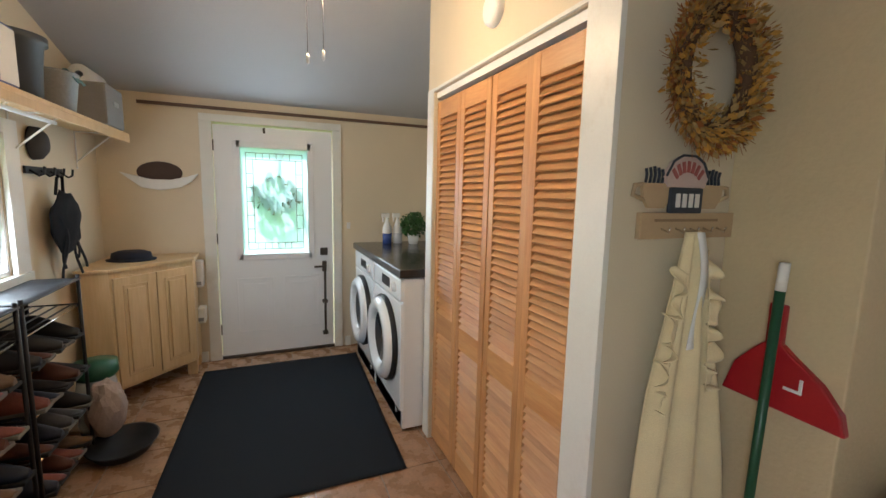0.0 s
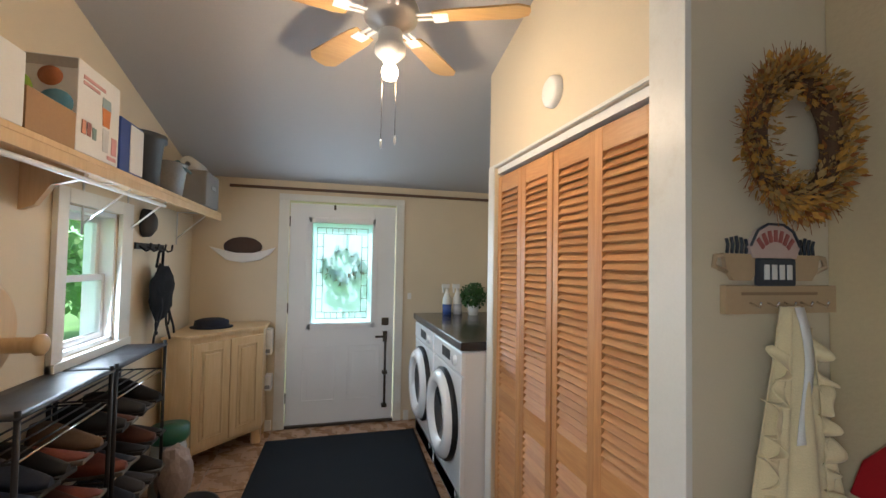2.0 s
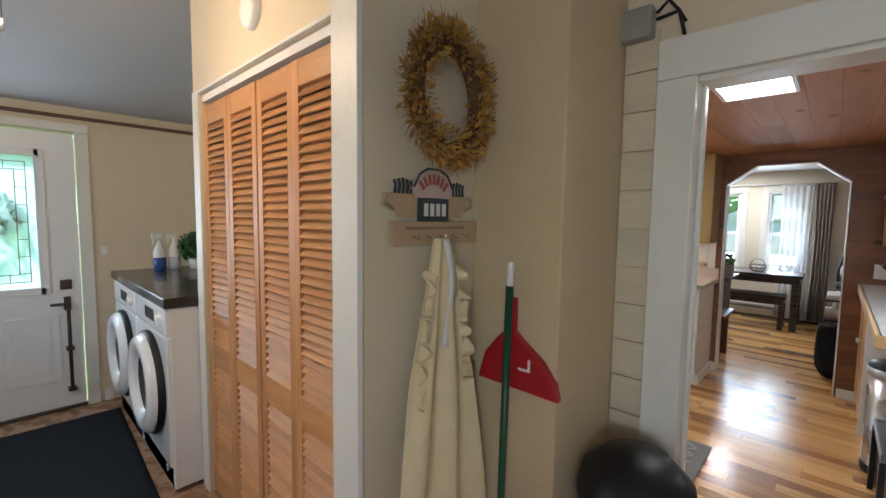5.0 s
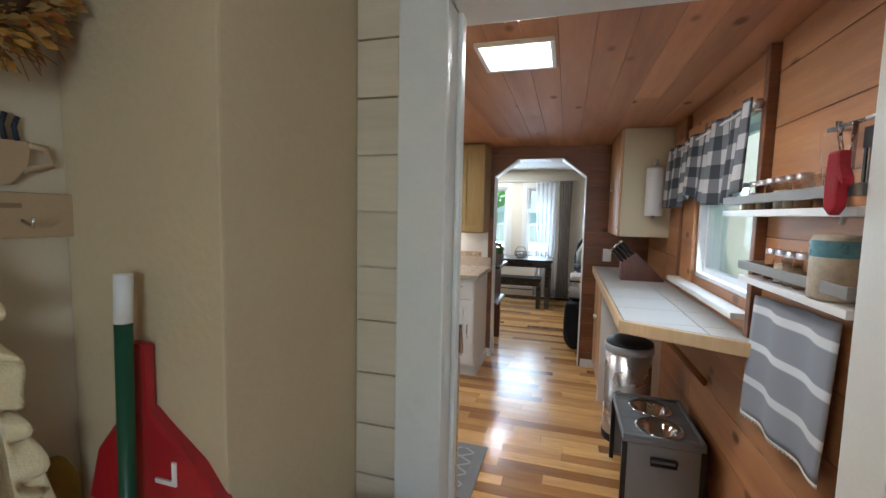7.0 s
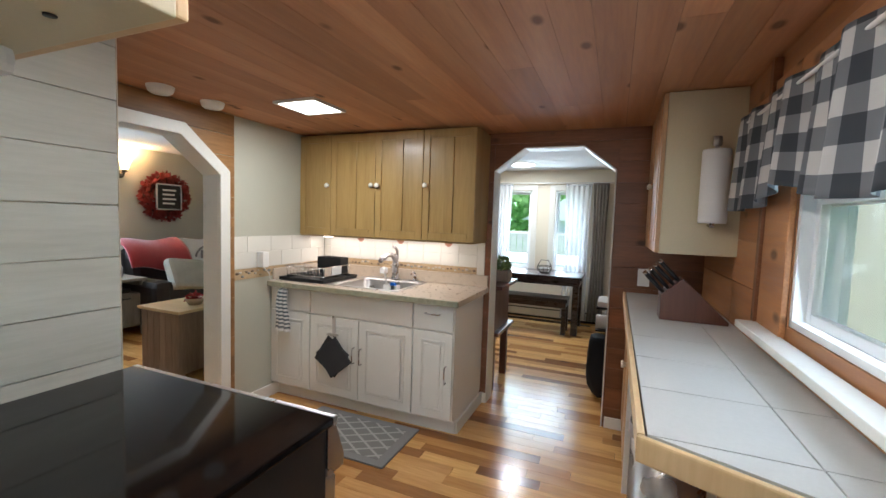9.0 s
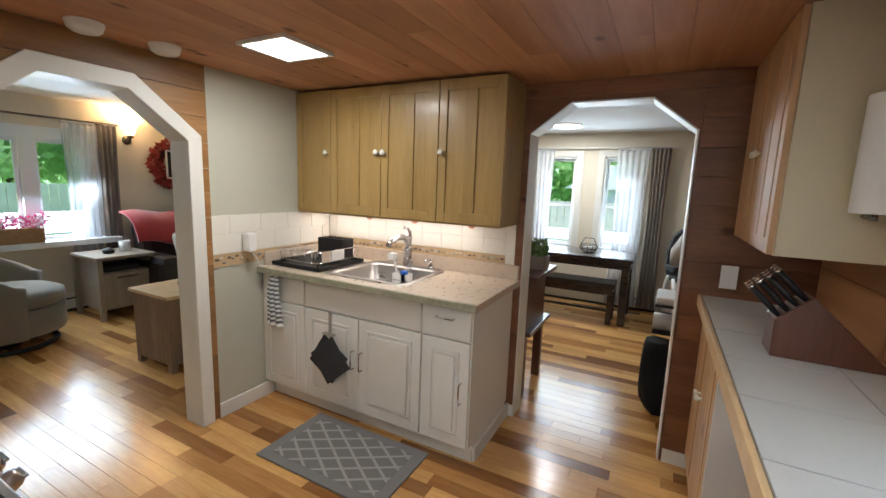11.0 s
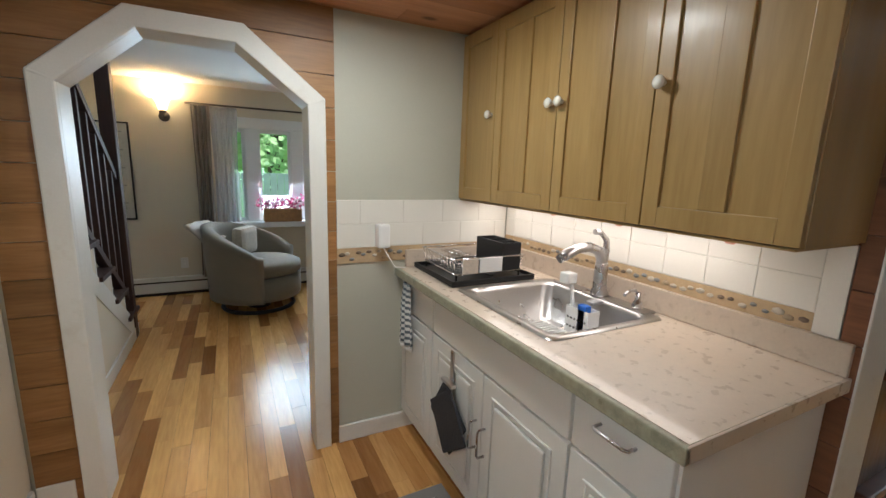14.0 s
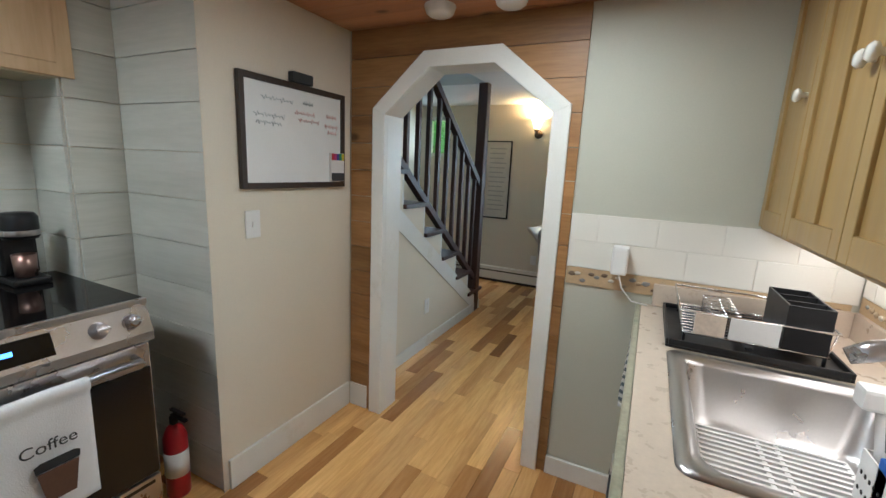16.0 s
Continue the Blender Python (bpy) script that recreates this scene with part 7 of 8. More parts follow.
def shell_pt(u, v):
    a = radians(62 + 236 * u)
    top = 0.52 + 0.26 * max(0.0, math.cos((u - 0.5) * math.pi * 1.05)) ** 0.8
    r = 0.40 + 0.035 * v
    return (r * math.cos(a), r * math.sin(a) * 0.98, 0.12 + (top - 0.12) * v)


part("shell", sheet(36, 8, shell_pt, 0.09), CHAIR, ac, "curved upholstered back and arms")
part("seat_base", lathe([(0, 0.12), (0.36, 0.12), (0.37, 0.16), (0.37, 0.32), (0, 0.33)], 32), CHAIR, ac)
part("seat_cushion", lathe([(0, 0.33), (0.31, 0.33), (0.345, 0.36), (0.34, 0.43), (0.28, 0.46), (0, 0.47)], 32, pose(0.03, 0, 0)), CHAIR, ac)
pw = solo("fluffy_pillow", box(-0.16, 0.16, -0.06, 0.06, -0.14, 0.14, 0.058), surf("cream_fur", (0.48, 0.42, 0.33), 0.95, 0.2, 30, 200, 0.9, sheen=0.5), "cream fluffy pillow on the armchair", "pillow", at=(4.19, 5.20, 0.66), rz=60)
th = solo("throw_blanket", sheet(16, 20, lambda u, v: (-0.30 + 0.10 * math.cos(6 * v) * 0.2 - 0.14 * math.sin(math.pi * v) + 0.02 * math.sin(9 * u), -0.22 + 0.40 * u, 0.66 + 0.17 * math.sin(math.pi * v)), 0.012), surf("white_throw", (0.62, 0.58, 0.52), 0.95, 0.15, 30, 160, 0.7), "pale knitted throw over the chair back", "blanket", at=(4.19, 5.12, 0.005), rz=-25)

# side table
sd = thing("side_table", (5.24, 5.37, 0), "weathered gray side table with a drop door and open shelf", "side table")
part("top", box(-0.27, 0.27, -0.26, 0.28, 0.62, 0.65, 0.004), GRAYWOOD, sd)
for x in (-0.235, 0.235):
    for y in (-0.23, 0.25):
        part("leg", box(x - 0.022, x + 0.022, y - 0.022, y + 0.022, 0, 0.62, 0.003), GRAYWOOD, sd)
part("carcass", boxes([(-0.21, 0.21, -0.21, 0.23, 0.10, 0.48), (-0.21, 0.21, 0.20, 0.23, 0.48, 0.62), (-0.22, -0.21, -0.21, 0.23, 0.10, 0.62), (0.21, 0.22, -0.21, 0.23, 0.10, 0.62)]), GRAYWOOD, sd)
d = part("door", box(-0.205, 0.205, -0.232, -0.212, 0.12, 0.47, 0.004), GRAYWOOD, sd)
part("handle", tube([(-0.09, -0.232, 0.43), (-0.09, -0.255, 0.43), (0.09, -0.255, 0.43), (0.09, -0.232, 0.43)], 0.006, 8), BLACK_METAL, d)
part("media_box", box(-0.16, 0.14, -0.18, 0.10, 0.481, 0.53, 0.004), BLACK, sd)
solo("white_mug", lathe([(0, 0), (0.05, 0), (0.052, 0.11), (0.047, 0.11), (0.045, 0.01), (0, 0.01)], 24), CARD_W, "white ceramic candle cup on the side table", "mug", at=(5.36, 5.40, 0.651))
solo("black_dish", lathe([(0, 0), (0.045, 0.0), (0.055, 0.03), (0.03, 0.045), (0.012, 0.06), (0, 0.06)], 20), BLACK, "small black lidded dish", "dish", at=(5.18, 5.34, 0.651))

# driftwood cabinet near the archway
ch = thing("low_cabinet", (5.10, 3.67, 0), "driftwood brown low cabinet with a pale top", "cabinet")
part("top", box(-0.42, 0.42, -0.26, 0.26, 0.575, 0.60, 0.003), MAPLE, ch)
part("body", box(-0.40, 0.40, -0.235, 0.235, 0.06, 0.574), OAKDRIFT, ch)
for x in (-0.375, 0.375):
    for y in (-0.21, 0.21):
        part("leg", box(x - 0.025, x + 0.025, y - 0.025, y + 0.025, 0, 0.06), OAKDRIFT, ch)
for k in range(6):
    part("board", box(-0.4035, -0.4005, -0.225 + 0.076 * k, -0.155 + 0.076 * k, 0.07, 0.565, 0.001), OAKDRIFT, ch)
bo = thing("snack_bowl", (4.95, 3.58, 0.60), "glass bowl with red wrapped snacks", "bowl")
part("bowl", lathe([(0, 0), (0.05, 0), (0.085, 0.06), (0.08, 0.06), (0.045, 0.008), (0, 0.008)], 24), surf("tan_bowl", (0.5, 0.33, 0.2), 0.4), bo)
bm = bmesh.new()
foliage(bm, (0, 0, 0.06), 0.05, 60, 0.05, RNG, 0.4)
part("snack", bm, RED, bo)

# leather sofa with blanket and pillows
so = thing("sofa", (6.25, 5.30, 0), "black leather reclining sofa", "sofa")
part("base", box(-0.72, 0.72, -0.42, 0.40, 0.06, 0.34, 0.04), LEATHER, so)
for x in (-0.695, 0.80):
    part("arm", box(x - 0.11, x + 0.11, -0.44, 0.42, 0.05, 0.62, 0.08), LEATHER, so)
for k in range(2):
    part("seat_cushion", box(-0.67 + 0.67 * k, 0.0 + 0.67 * k, -0.44, 0.22, 0.335, 0.50, 0.06), LEATHER, so)
    bm = box(-0.67 + 0.67 * k, 0.0 + 0.67 * k, -0.02, 0.22, 0.0, 0.56, 0.09)
    bmesh.ops.transform(bm, matrix=pose(0, 0.16, 0.44, -14, 0, 0), verts=bm.verts)
    part("back_cushion", bm, LEATHER, so)
solo("red_blanket", sheet(20, 16, lambda u, v: (-0.40 + 0.75 * u, 0.28 - 0.36 * v - 0.06 * math.sin(3 * v), 1.01 + 0.02 * math.sin(8 * u) - 0.30 * v * v - 0.10 * u * v), 0.02), surf("red_plush", (0.36, 0.02, 0.025), 0.95, 0.2, 12, 160, 0.6, sheen=0.5), "red plush blanket over the sofa back", "blanket", at=(5.80, 5.28, 0.05))
WB = thing("team_blanket", (6.45, 5.24, 0.0), "white and gray printed fleece blanket over the sofa back", "blanket")
part("cloth", sheet(20, 16, lambda u, v: (-0.35 + 0.7 * u, 0.30 - 0.26 * v, 1.05 + 0.015 * math.sin(9 * u) - 0.42 * v), 0.015), CLOTH_WHITE, WB)
part("print_ring", tube([(0.02 + 0.15 * math.cos(a), 0.145 - 0.062 * math.sin(a), 0.84 + 0.13 * math.sin(a)) for a in (6.283 * k / 32 for k in range(33))], 0.014, 6, False), CLOTH_GRAY, WB)
part("print_bar", boxes([(-0.06, -0.03, 0.12, 0.15, 0.79, 0.90), (0.0, 0.03, 0.12, 0.15, 0.79, 0.90), (0.06, 0.09, 0.12, 0.15, 0.79, 0.90)]), CLOTH_GRAY, WB)
solo("striped_pillow", box(-0.24, 0.24, -0.06, 0.06, -0.2, 0.2, 0.05, pose(0, 0, 0, -32, 8, 0)), surf("cream_plaid", (0.52, 0.50, 0.43), 0.95, 0.2, 8, 160, 0.5), "cream plaid throw pillow on the sofa", "pillow", at=(5.90, 4.98, 0.65))
rw = thing("wreath", (6.19, 5.84, 1.60), "red berry wreath with a small letter board", "wreath")
part("ring", tube([(0.17 * math.cos(a), -0.04, 0.17 * math.sin(a)) for a in (6.283 * k / 32 for k in range(33))], 0.03, 8, False), surf("dark_twig", (0.07, 0.02, 0.018), 0.9), rw)
bm = bmesh.new()
for _ in range(900):
    a = RNG.uniform(0, 6.283)
    foliage(bm, (0.19 * math.cos(a), -0.05, 0.19 * math.sin(a)), 0.05, 1, 0.06, RNG)
part("leaves", bm, surf("red_leaf", (0.34, 0.04, 0.03), 0.7, 0.35, 20), rw)
rw.scale = (1.3, 1.0, 1.3)
lb = part("letter_board", box(-0.12, 0.12, -0.12, -0.105, -0.12, 0.12, 0.002), BLACK, rw, "small black letter board")
part("board_frame", boxes([(-0.13, 0.13, -0.124, -0.104, 0.12, 0.132), (-0.13, 0.13, -0.124, -0.104, -0.132, -0.12), (-0.132, -0.12, -0.124, -0.104, -0.12, 0.12), (0.12, 0.132, -0.124, -0.104, -0.12, 0.12)]), CARD_W, lb)
for k in range(4):
    part("letter_bar", box(-0.07, 0.07 - 0.015 * (k % 2), -0.123, -0.1205, 0.06 - 0.045 * k, 0.078 - 0.045 * k), CARD_W, lb)

# framed poster, baseboard heater
pf = thing("framed_poster", (3.055, 5.848, 1.29), "tall framed poster of printed lines on the wall", "picture")
part("frame", boxes([(-0.17, -0.155, -0.02, 0, -0.48, 0.48), (0.155, 0.17, -0.02, 0, -0.48, 0.48), (-0.155, 0.155, -0.02, 0, 0.465, 0.48), (-0.155, 0.155, -0.02, 0, -0.48, -0.465)], 0.002), BLACK, pf)
pp = part("poster", box(-0.155, 0.155, -0.008, -0.004, -0.465, 0.465), surf("cream_paper", (0.66, 0.62, 0.53), 0.5), pf)
for k in range(14):
    part("text_bar", box(-0.11, 0.11 - 0.02 * (k % 3), -0.0095, -0.0082, 0.38 - 0.058 * k, 0.392 - 0.058 * k), surf("faint_text", (0.42, 0.40, 0.35), 0.6), pp)


def heater(name, x0, x1, y0, y1):
    h = thing(name, (0, 0, 0), "cream metal baseboard heater along the wall", "heater")
    part("cover", boxes([(x0, x1, y0, y1, 0.03, 0.19)], 0.006), CAB_WHITE, h)
    if x1 - x0 > y1 - y0:
        part("slot", boxes([(x0 + 0.01, x1 - 0.01, y0 - 0.002, y0 + 0.01, 0.135, 0.15)]), DARK, h)
        part("kick", boxes([(x0, x1, y0 + 0.01, y1, 0.0, 0.03)]), DARK, h)
    else:
        part("slot", boxes([(x0 - 0.002, x0 + 0.01, y0 + 0.01, y1 - 0.01, 0.135, 0.15)]), DARK, h)
        part("kick", boxes([(x0 + 0.01, x1, y0, y1, 0.0, 0.03)]), DARK, h)
    return h


heater("baseboard_heater", 2.4, 5.6, 5.78, 5.848)
heater("baseboard_heater", 8.69, 8.748, -0.2, 2.5)
plate("wall_outlet", pose(3.60, 5.848, 0.33), "white wall outlet above the heater", "outlet", 2)

# staircase
stc = thing("staircase", (3.34, 4.68, 0), "staircase with dark treads and white risers", "stairs")
RISE, RUN, NST = 0.232, 0.302, 6
for k in range(NST):
    y = -RUN * k
    part("tread", box(-0.93, 0.025, y - RUN - 0.0, y + 0.028, RISE * (k + 1) - 0.03, RISE * (k + 1), 0.004), STAIR_DARK, stc, "dark stained tread")
    part("riser", box(-0.93, 0.0, y - 0.018, y, RISE * k + (0.001 if k else 0.0), RISE * (k + 1) - 0.031), TRIM, stc)
pts = [(0.02, 0.0)]
for k in range(6):
    pts += [(-RUN * k - 0.001, RISE * (k + 1) - 0.031), (-RUN * (k + 1) - 0.001, RISE * (k + 1) - 0.031)]
pts += [(-RUN * 6, 0.0)]
bm = prism(pts, 0.03, Matrix(((0, 1, 0, -0.031), (1, 0, 0, 0), (0, 0, 1, 0), (0, 0, 0, 1))))
bmesh.ops.triangulate(bm, faces=[f for f in bm.faces if len(f.verts) > 4])
part("side_wall", bm, WALL_CREAM, stc, "cream painted stair side")
sk2 = prism([(0.03, 0.0), (0.03, 0.085), (-0.02, 0.10), (-RUN * 6.4, 0.085 + RISE * 5.6), (-RUN * 6.4, -0.06 + RISE * 5.6), (-0.10, 0.0)], 0.006, Matrix(((0, 1, 0, 0.0), (1, 0, 0, 0), (0, 0, 1, 0), (0, 0, 0, 1))))
part("string_board", sk2, TRIM, stc, "white string board")
part("skirting", box(0.0, 0.012, -1.9, -0.11, 0, 0.09, 0.003), TRIM, stc)
rl = thing("stair_railing", (3.31, 4.60, 0), "dark wooden stair railing with square balusters", "railing")
part("newel_post", box(-0.045, 0.045, -0.045, 0.045, 0.0, CL - 0.002, 0.006), STAIR_DARK, rl)
sl = RISE / RUN
for nm, off, hh in (("handrail", 1.22, 0.065), ("bottom_rail", 0.29, 0.06)):
    bm = prism([(-0.03, off + sl * 0.03), (-1.86, off + sl * 1.86), (-1.86, off + sl * 1.86 + hh), (-0.03, off + sl * 0.03 + hh)], 0.05, Matrix(((0, 1, 0, -0.025), (1, 0, 0, 0), (0, 0, 1, 0), (0, 0, 0, 1))))
    part(nm, bm, STAIR_DARK, rl)
for k in range(11):
    y = -0.13 - 0.155 * k
    part("baluster", box(-0.016, 0.016, y - 0.016, y + 0.016, 0.33 - sl * y, 1.225 - sl * y, 0.002), STAIR_DARK, rl)
plate("wall_outlet", M_FACE_E(3.342, 3.55, 0.34), "white wall outlet on the stair side", "outlet", 2)

# ---- dining room ----
M_DIN = Matrix(((0, 1, 0, 8.77), (-1, 0, 0, 0), (0, 0, 1, 0), (0, 0, 0, 1)))
for a, b in ((-1.028, -0.622), (-1.798, -1.372)):
    sash_window("window_4", a, b, 0.722, 1.898, M_DIN, "white double-hung dining room window", 0.46)
setting("trim_dining_windows", boxes([(8.732, 8.749, y0, y1, z0, z1) for y0, y1, z0, z1 in ((0.54, 0.618, 0.66, 1.98), (1.032, 1.11, 0.66, 1.98), (1.29, 1.368, 0.66, 1.98), (1.802, 1.88, 0.66, 1.98), (0.618, 1.032, 1.902, 1.98), (1.368, 1.802, 1.902, 1.98), (0.50, 1.92, 0.62, 0.66))], 0.003), TRIM)
drape("curtain", (8.66, 0.40, 1.99), 0.21, 1.95, "y", CURTAIN, "taupe drape beside the dining windows", 5)
drape("sheer_curtain", (8.67, 0.70, 1.98), 0.36, 1.93, "y", SHEER, "white sheer curtain at the dining windows", 5, 0.02)
drape("sheer_curtain", (8.67, 1.80, 1.98), 0.30, 1.93, "y", SHEER, "white sheer curtain at the dining windows", 5, 0.02)
solo("curtain_rod", tube([(8.67, 0.24, 2.005), (8.67, 2.1, 2.005)], 0.009, 8), WHITE_PLASTIC, "thin white curtain rod above the dining windows", "curtain rod")
dt = thing("dining_table", (8.20, 1.20, 0), "dark espresso wooden dining table", "table")
part("tabletop", box(-0.345, 0.33, -0.66, 0.70, 0.712, 0.75, 0.005), ESPRESSO, dt)
part("apron", boxes([(-0.30, 0.29, -0.635, -0.61, 0.63, 0.712), (-0.30, 0.29, 0.65, 0.675, 0.63, 0.712), (-0.325, -0.30, -0.635, 0.675, 0.63, 0.712), (0.29, 0.315, -0.635, 0.675, 0.63, 0.712)]), ESPRESSO, dt)
for x in (-0.285, 0.275):
    for y in (-0.59, 0.63):
        part("leg", box(x - 0.038, x + 0.038, y - 0.038, y + 0.038, 0, 0.711, 0.003), ESPRESSO, dt)
bn = thing("bench", (8.02, 1.20, 0), "dark espresso bench with a padded seat", "bench")
part("seat", box(-0.17, 0.15, -0.50, 0.60, 0.41, 0.46, 0.012), LEATHER, bn)
part("apron", boxes([(-0.15, 0.13, -0.48, 0.58, 0.34, 0.409)]), ESPRESSO, bn)
for x in (-0.14, 0.12):
    for y in (-0.46, 0.56):
        part("leg", box(x - 0.028, x + 0.028, y - 0.028, y + 0.028, 0, 0.34, 0.003), ESPRESSO, bn)
part("stretcher", boxes([(-0.15, -0.13, -0.45, 0.53, 0.14, 0.17)]), ESPRESSO, bn)
cb = thing("wire_basket", (8.15, 1.05, 0.75), "round wire basket on the dining table", "basket")
for z, r in ((0.006, 0.06), (0.05, 0.10), (0.09, 0.095)):
    part("hoop", tube([(r * math.cos(a), r * math.sin(a), z) for a in (6.283 * k / 20 for k in range(21))], 0.005, 5, False), IRON, cb)
for k in range(10):
    a = 6.283 * k / 10
    part("rib", tube([(0.06 * math.cos(a), 0.06 * math.sin(a), 0.006), (0.10 * math.cos(a), 0.10 * math.sin(a), 0.05), (0.095 * math.cos(a), 0.095 * math.sin(a), 0.09)], 0.004, 5), IRON, cb)
part("handle", tube([(0, -0.09, 0.09), (0, -0.05, 0.17), (0, 0.05, 0.17), (0, 0.09, 0.09)], 0.005, 6), IRON, cb)
part("napkin", box(-0.06, 0.06, -0.06, 0.06, 0.012, 0.075, 0.01), CARD_W, cb)
dl = thing("ceiling_light", (7.98, 1.38, CL), "flat round lit ceiling light", "ceiling light")
part("diffuser", lathe([(0, -0.03), (0.14, -0.028), (0.155, -0.015)], 36), glow("disc_diffuser", (1.0, 0.95, 0.86), 4.0), dl, "glowing disc")
part("ring", lathe([(0.155, -0.016), (0.168, -0.012), (0.17, 0)], 36), WHITE_PLASTIC, dl)

# reddish sideboard and plant just inside the archway
sb = thing("sideboard", (6.0, 1.275, 0), "reddish brown wooden stand with a lower shelf", "sideboard")
part("top", box(-0.30, 0.28, -0.27, 0.30, 0.86, 0.89, 0.005), MAHOGANY, sb)
part("case", box(-0.27, 0.20, -0.21, 0.28, 0.50, 0.86, 0.003), MAHOGANY, sb)
part("shelf", box(-0.29, 0.26, -0.25, 0.29, 0.47, 0.499, 0.005), MAHOGANY, sb)
for x in (-0.24, 0.20):
    for y in (-0.18, 0.25):
        part("leg", box(x - 0.03, x + 0.03, y - 0.03, y + 0.03, 0, 0.47, 0.006), MAHOGANY, sb)
pl = thing("potted_plant", (6.06, 1.10, 0.89), "small leafy plant in a gray pot", "plant")
part("pot", box(-0.07, 0.07, -0.07, 0.07, 0, 0.10, 0.01), GRAYWOOD, pl)
bm = bmesh.new()
foliage(bm, (0, 0, 0.14), 0.075, 260, 0.04, RNG)
part("leaves", bm, surf("plant_leaf", (0.13, 0.22, 0.06), 0.5, 0.4, 20), pl)

# high chair
hc = thing("high_chair", (8.34, -0.02, 0), "gray and white padded high chair", "high chair", rz=-70)
WHITE_S = surf("highchair_shell", (0.70, 0.70, 0.69), 0.4)
DKG = surf("charcoal_pad", (0.05, 0.053, 0.06), 0.8, 0.15)
part("base", boxes([(-0.22, 0.22, -0.30, -0.26, 0.02, 0.06), (-0.22, 0.22, 0.24, 0.28, 0.02, 0.06)], 0.01), BLACK, hc)
for x in (-0.20, 0.20):
    part("leg", tube([(x, -0.26, 0.05), (x, -0.10, 0.55)], 0.025, 10), WHITE_S, hc)
    part("leg", tube([(x, 0.24, 0.05), (x, 0.05, 0.55)], 0.025, 10), WHITE_S, hc)
part("front_panel", box(-0.19, 0.19, -0.20, -0.15, 0.08, 0.52, 0.04), WHITE_S, hc)
part("seat_shell", box(-0.20, 0.20, -0.17, 0.17, 0.50, 0.60, 0.04), DKG, hc)
bm = prism([(-0.20, 0.0), (0.20, 0.0), (0.23, 0.25), (0.20, 0.45), (0.12, 0.53), (-0.12, 0.53), (-0.20, 0.45), (-0.23, 0.25)], 0.06, pose(0, 0.12, 0.56, 12, 0, 0), 0.02)
part("backrest", bm, DKG, hc)
part("back_pad", tube([(-0.13, 0.10, 0.66), (-0.15, 0.065, 0.85), (-0.10, 0.04, 0.98), (0.10, 0.04, 0.98), (0.15, 0.065, 0.85), (0.13, 0.10, 0.66)], 0.062, 10), WHITE_S, hc, "pale padded rim")
part("harness", boxes([(-0.06, -0.035, 0.06, 0.075, 0.62, 0.88), (0.035, 0.06, 0.06, 0.075, 0.62, 0.88), (-0.03, 0.03, 0.0, 0.02, 0.60, 0.68)], 0.004), BLACK, hc)
part("armrest", box(-0.24, -0.19, -0.14, 0.10, 0.62, 0.68, 0.015), DKG, hc)
part("armrest", box(0.19, 0.24, -0.14, 0.10, 0.62, 0.68, 0.015), DKG, hc)

bg = thing("tote_bag", (6.11, 0.235, 0), "black fabric tote bag slumped against a rack", "bag")
bm = bmesh.new()
bmesh.ops.create_icosphere(bm, subdivisions=3, radius=1.0)
for v in bm.verts:
    n3, k = 1 + 0.30 * noise.noise(v.co * 2.4), 1 + 0.35 * max(0, 1 - abs(v.co.z)) - 0.1 * v.co.z
    v.co = Vector((max(-0.92, min(0.92, v.co.x * 1.15)) * 0.12 * k * n3, max(-0.95, min(0.95, v.co.y * 1.15)) * 0.085 * k * n3 + 0.03 * v.co.z, 0.25 + max(-0.9, min(0.85, v.co.z * 1.3)) * 0.28))
    v.co.z = max(0.0, v.co.z)
for f in bm.faces:
    f.smooth = True
part("bag_body", bm, FABRIC_K, bg)
fr = thing("folding_rack", (6.28, 0.18, 0), "gray metal rack with folded white linen on top", "rack")
for x in (0.04, 0.22):
    for y in (-0.22, -0.04):
        part("leg", tube([(x, y, 0), (x, y, 0.70)], 0.010, 8), BLACK_METAL, fr)
part("tray", box(-0.10, 0.25, -0.25, 0.12, 0.70, 0.715, 0.004), BLACK_METAL, fr)
part("linen", box(-0.095, 0.245, -0.245, 0.115, 0.716, 0.765, 0.02), CLOTH_WHITE, fr)
part("paper_roll", lathe([(0.02, 0), (0.06, 0), (0.06, 0.22), (0.02, 0.22)], 20, pose(0.0, 0.12, 0.575, 90, 0, 0)), CARD_W, fr)
part("shelf", box(-0.07, 0.23, -0.23, 0.12, 0.50, 0.513, 0.003), BLACK_METAL, fr)

# ---- outside ----
GRASS = surf("lawn", (0.13, 0.27, 0.06), 0.95, 0.35, 1.2, 40, 0.6)
setting("ground", boxes([(-80, 80, -80, 80, -0.62, -0.5)]), GRASS, "green lawn around the house", "ground")
BARK = surf("bark", (0.09, 0.065, 0.045), 0.95, 0.3, 9, 40, 0.8)
CROWNS = [surf("crown_leaf_a", (0.26, 0.46, 0.17), 0.6, 0.4, 3), surf("crown_leaf_b", (0.32, 0.52, 0.20), 0.6, 0.4, 3)]
for lm in CROWNS:
    lt = lm.node_tree
    tl, ms = lt.nodes.new("ShaderNodeBsdfTranslucent"), lt.nodes.new("ShaderNodeMixShader")
    tl.inputs[0].default_value = (0.58, 0.76, 0.38, 1)
    ms.inputs[0].default_value = 0.5
    lt.links.new(lt.nodes["Principled BSDF"].outputs[0], ms.inputs[1])
    lt.links.new(tl.outputs[0], ms.inputs[2])
    lt.links.new(ms.outputs[0], lt.nodes["Material Output"].inputs[0])


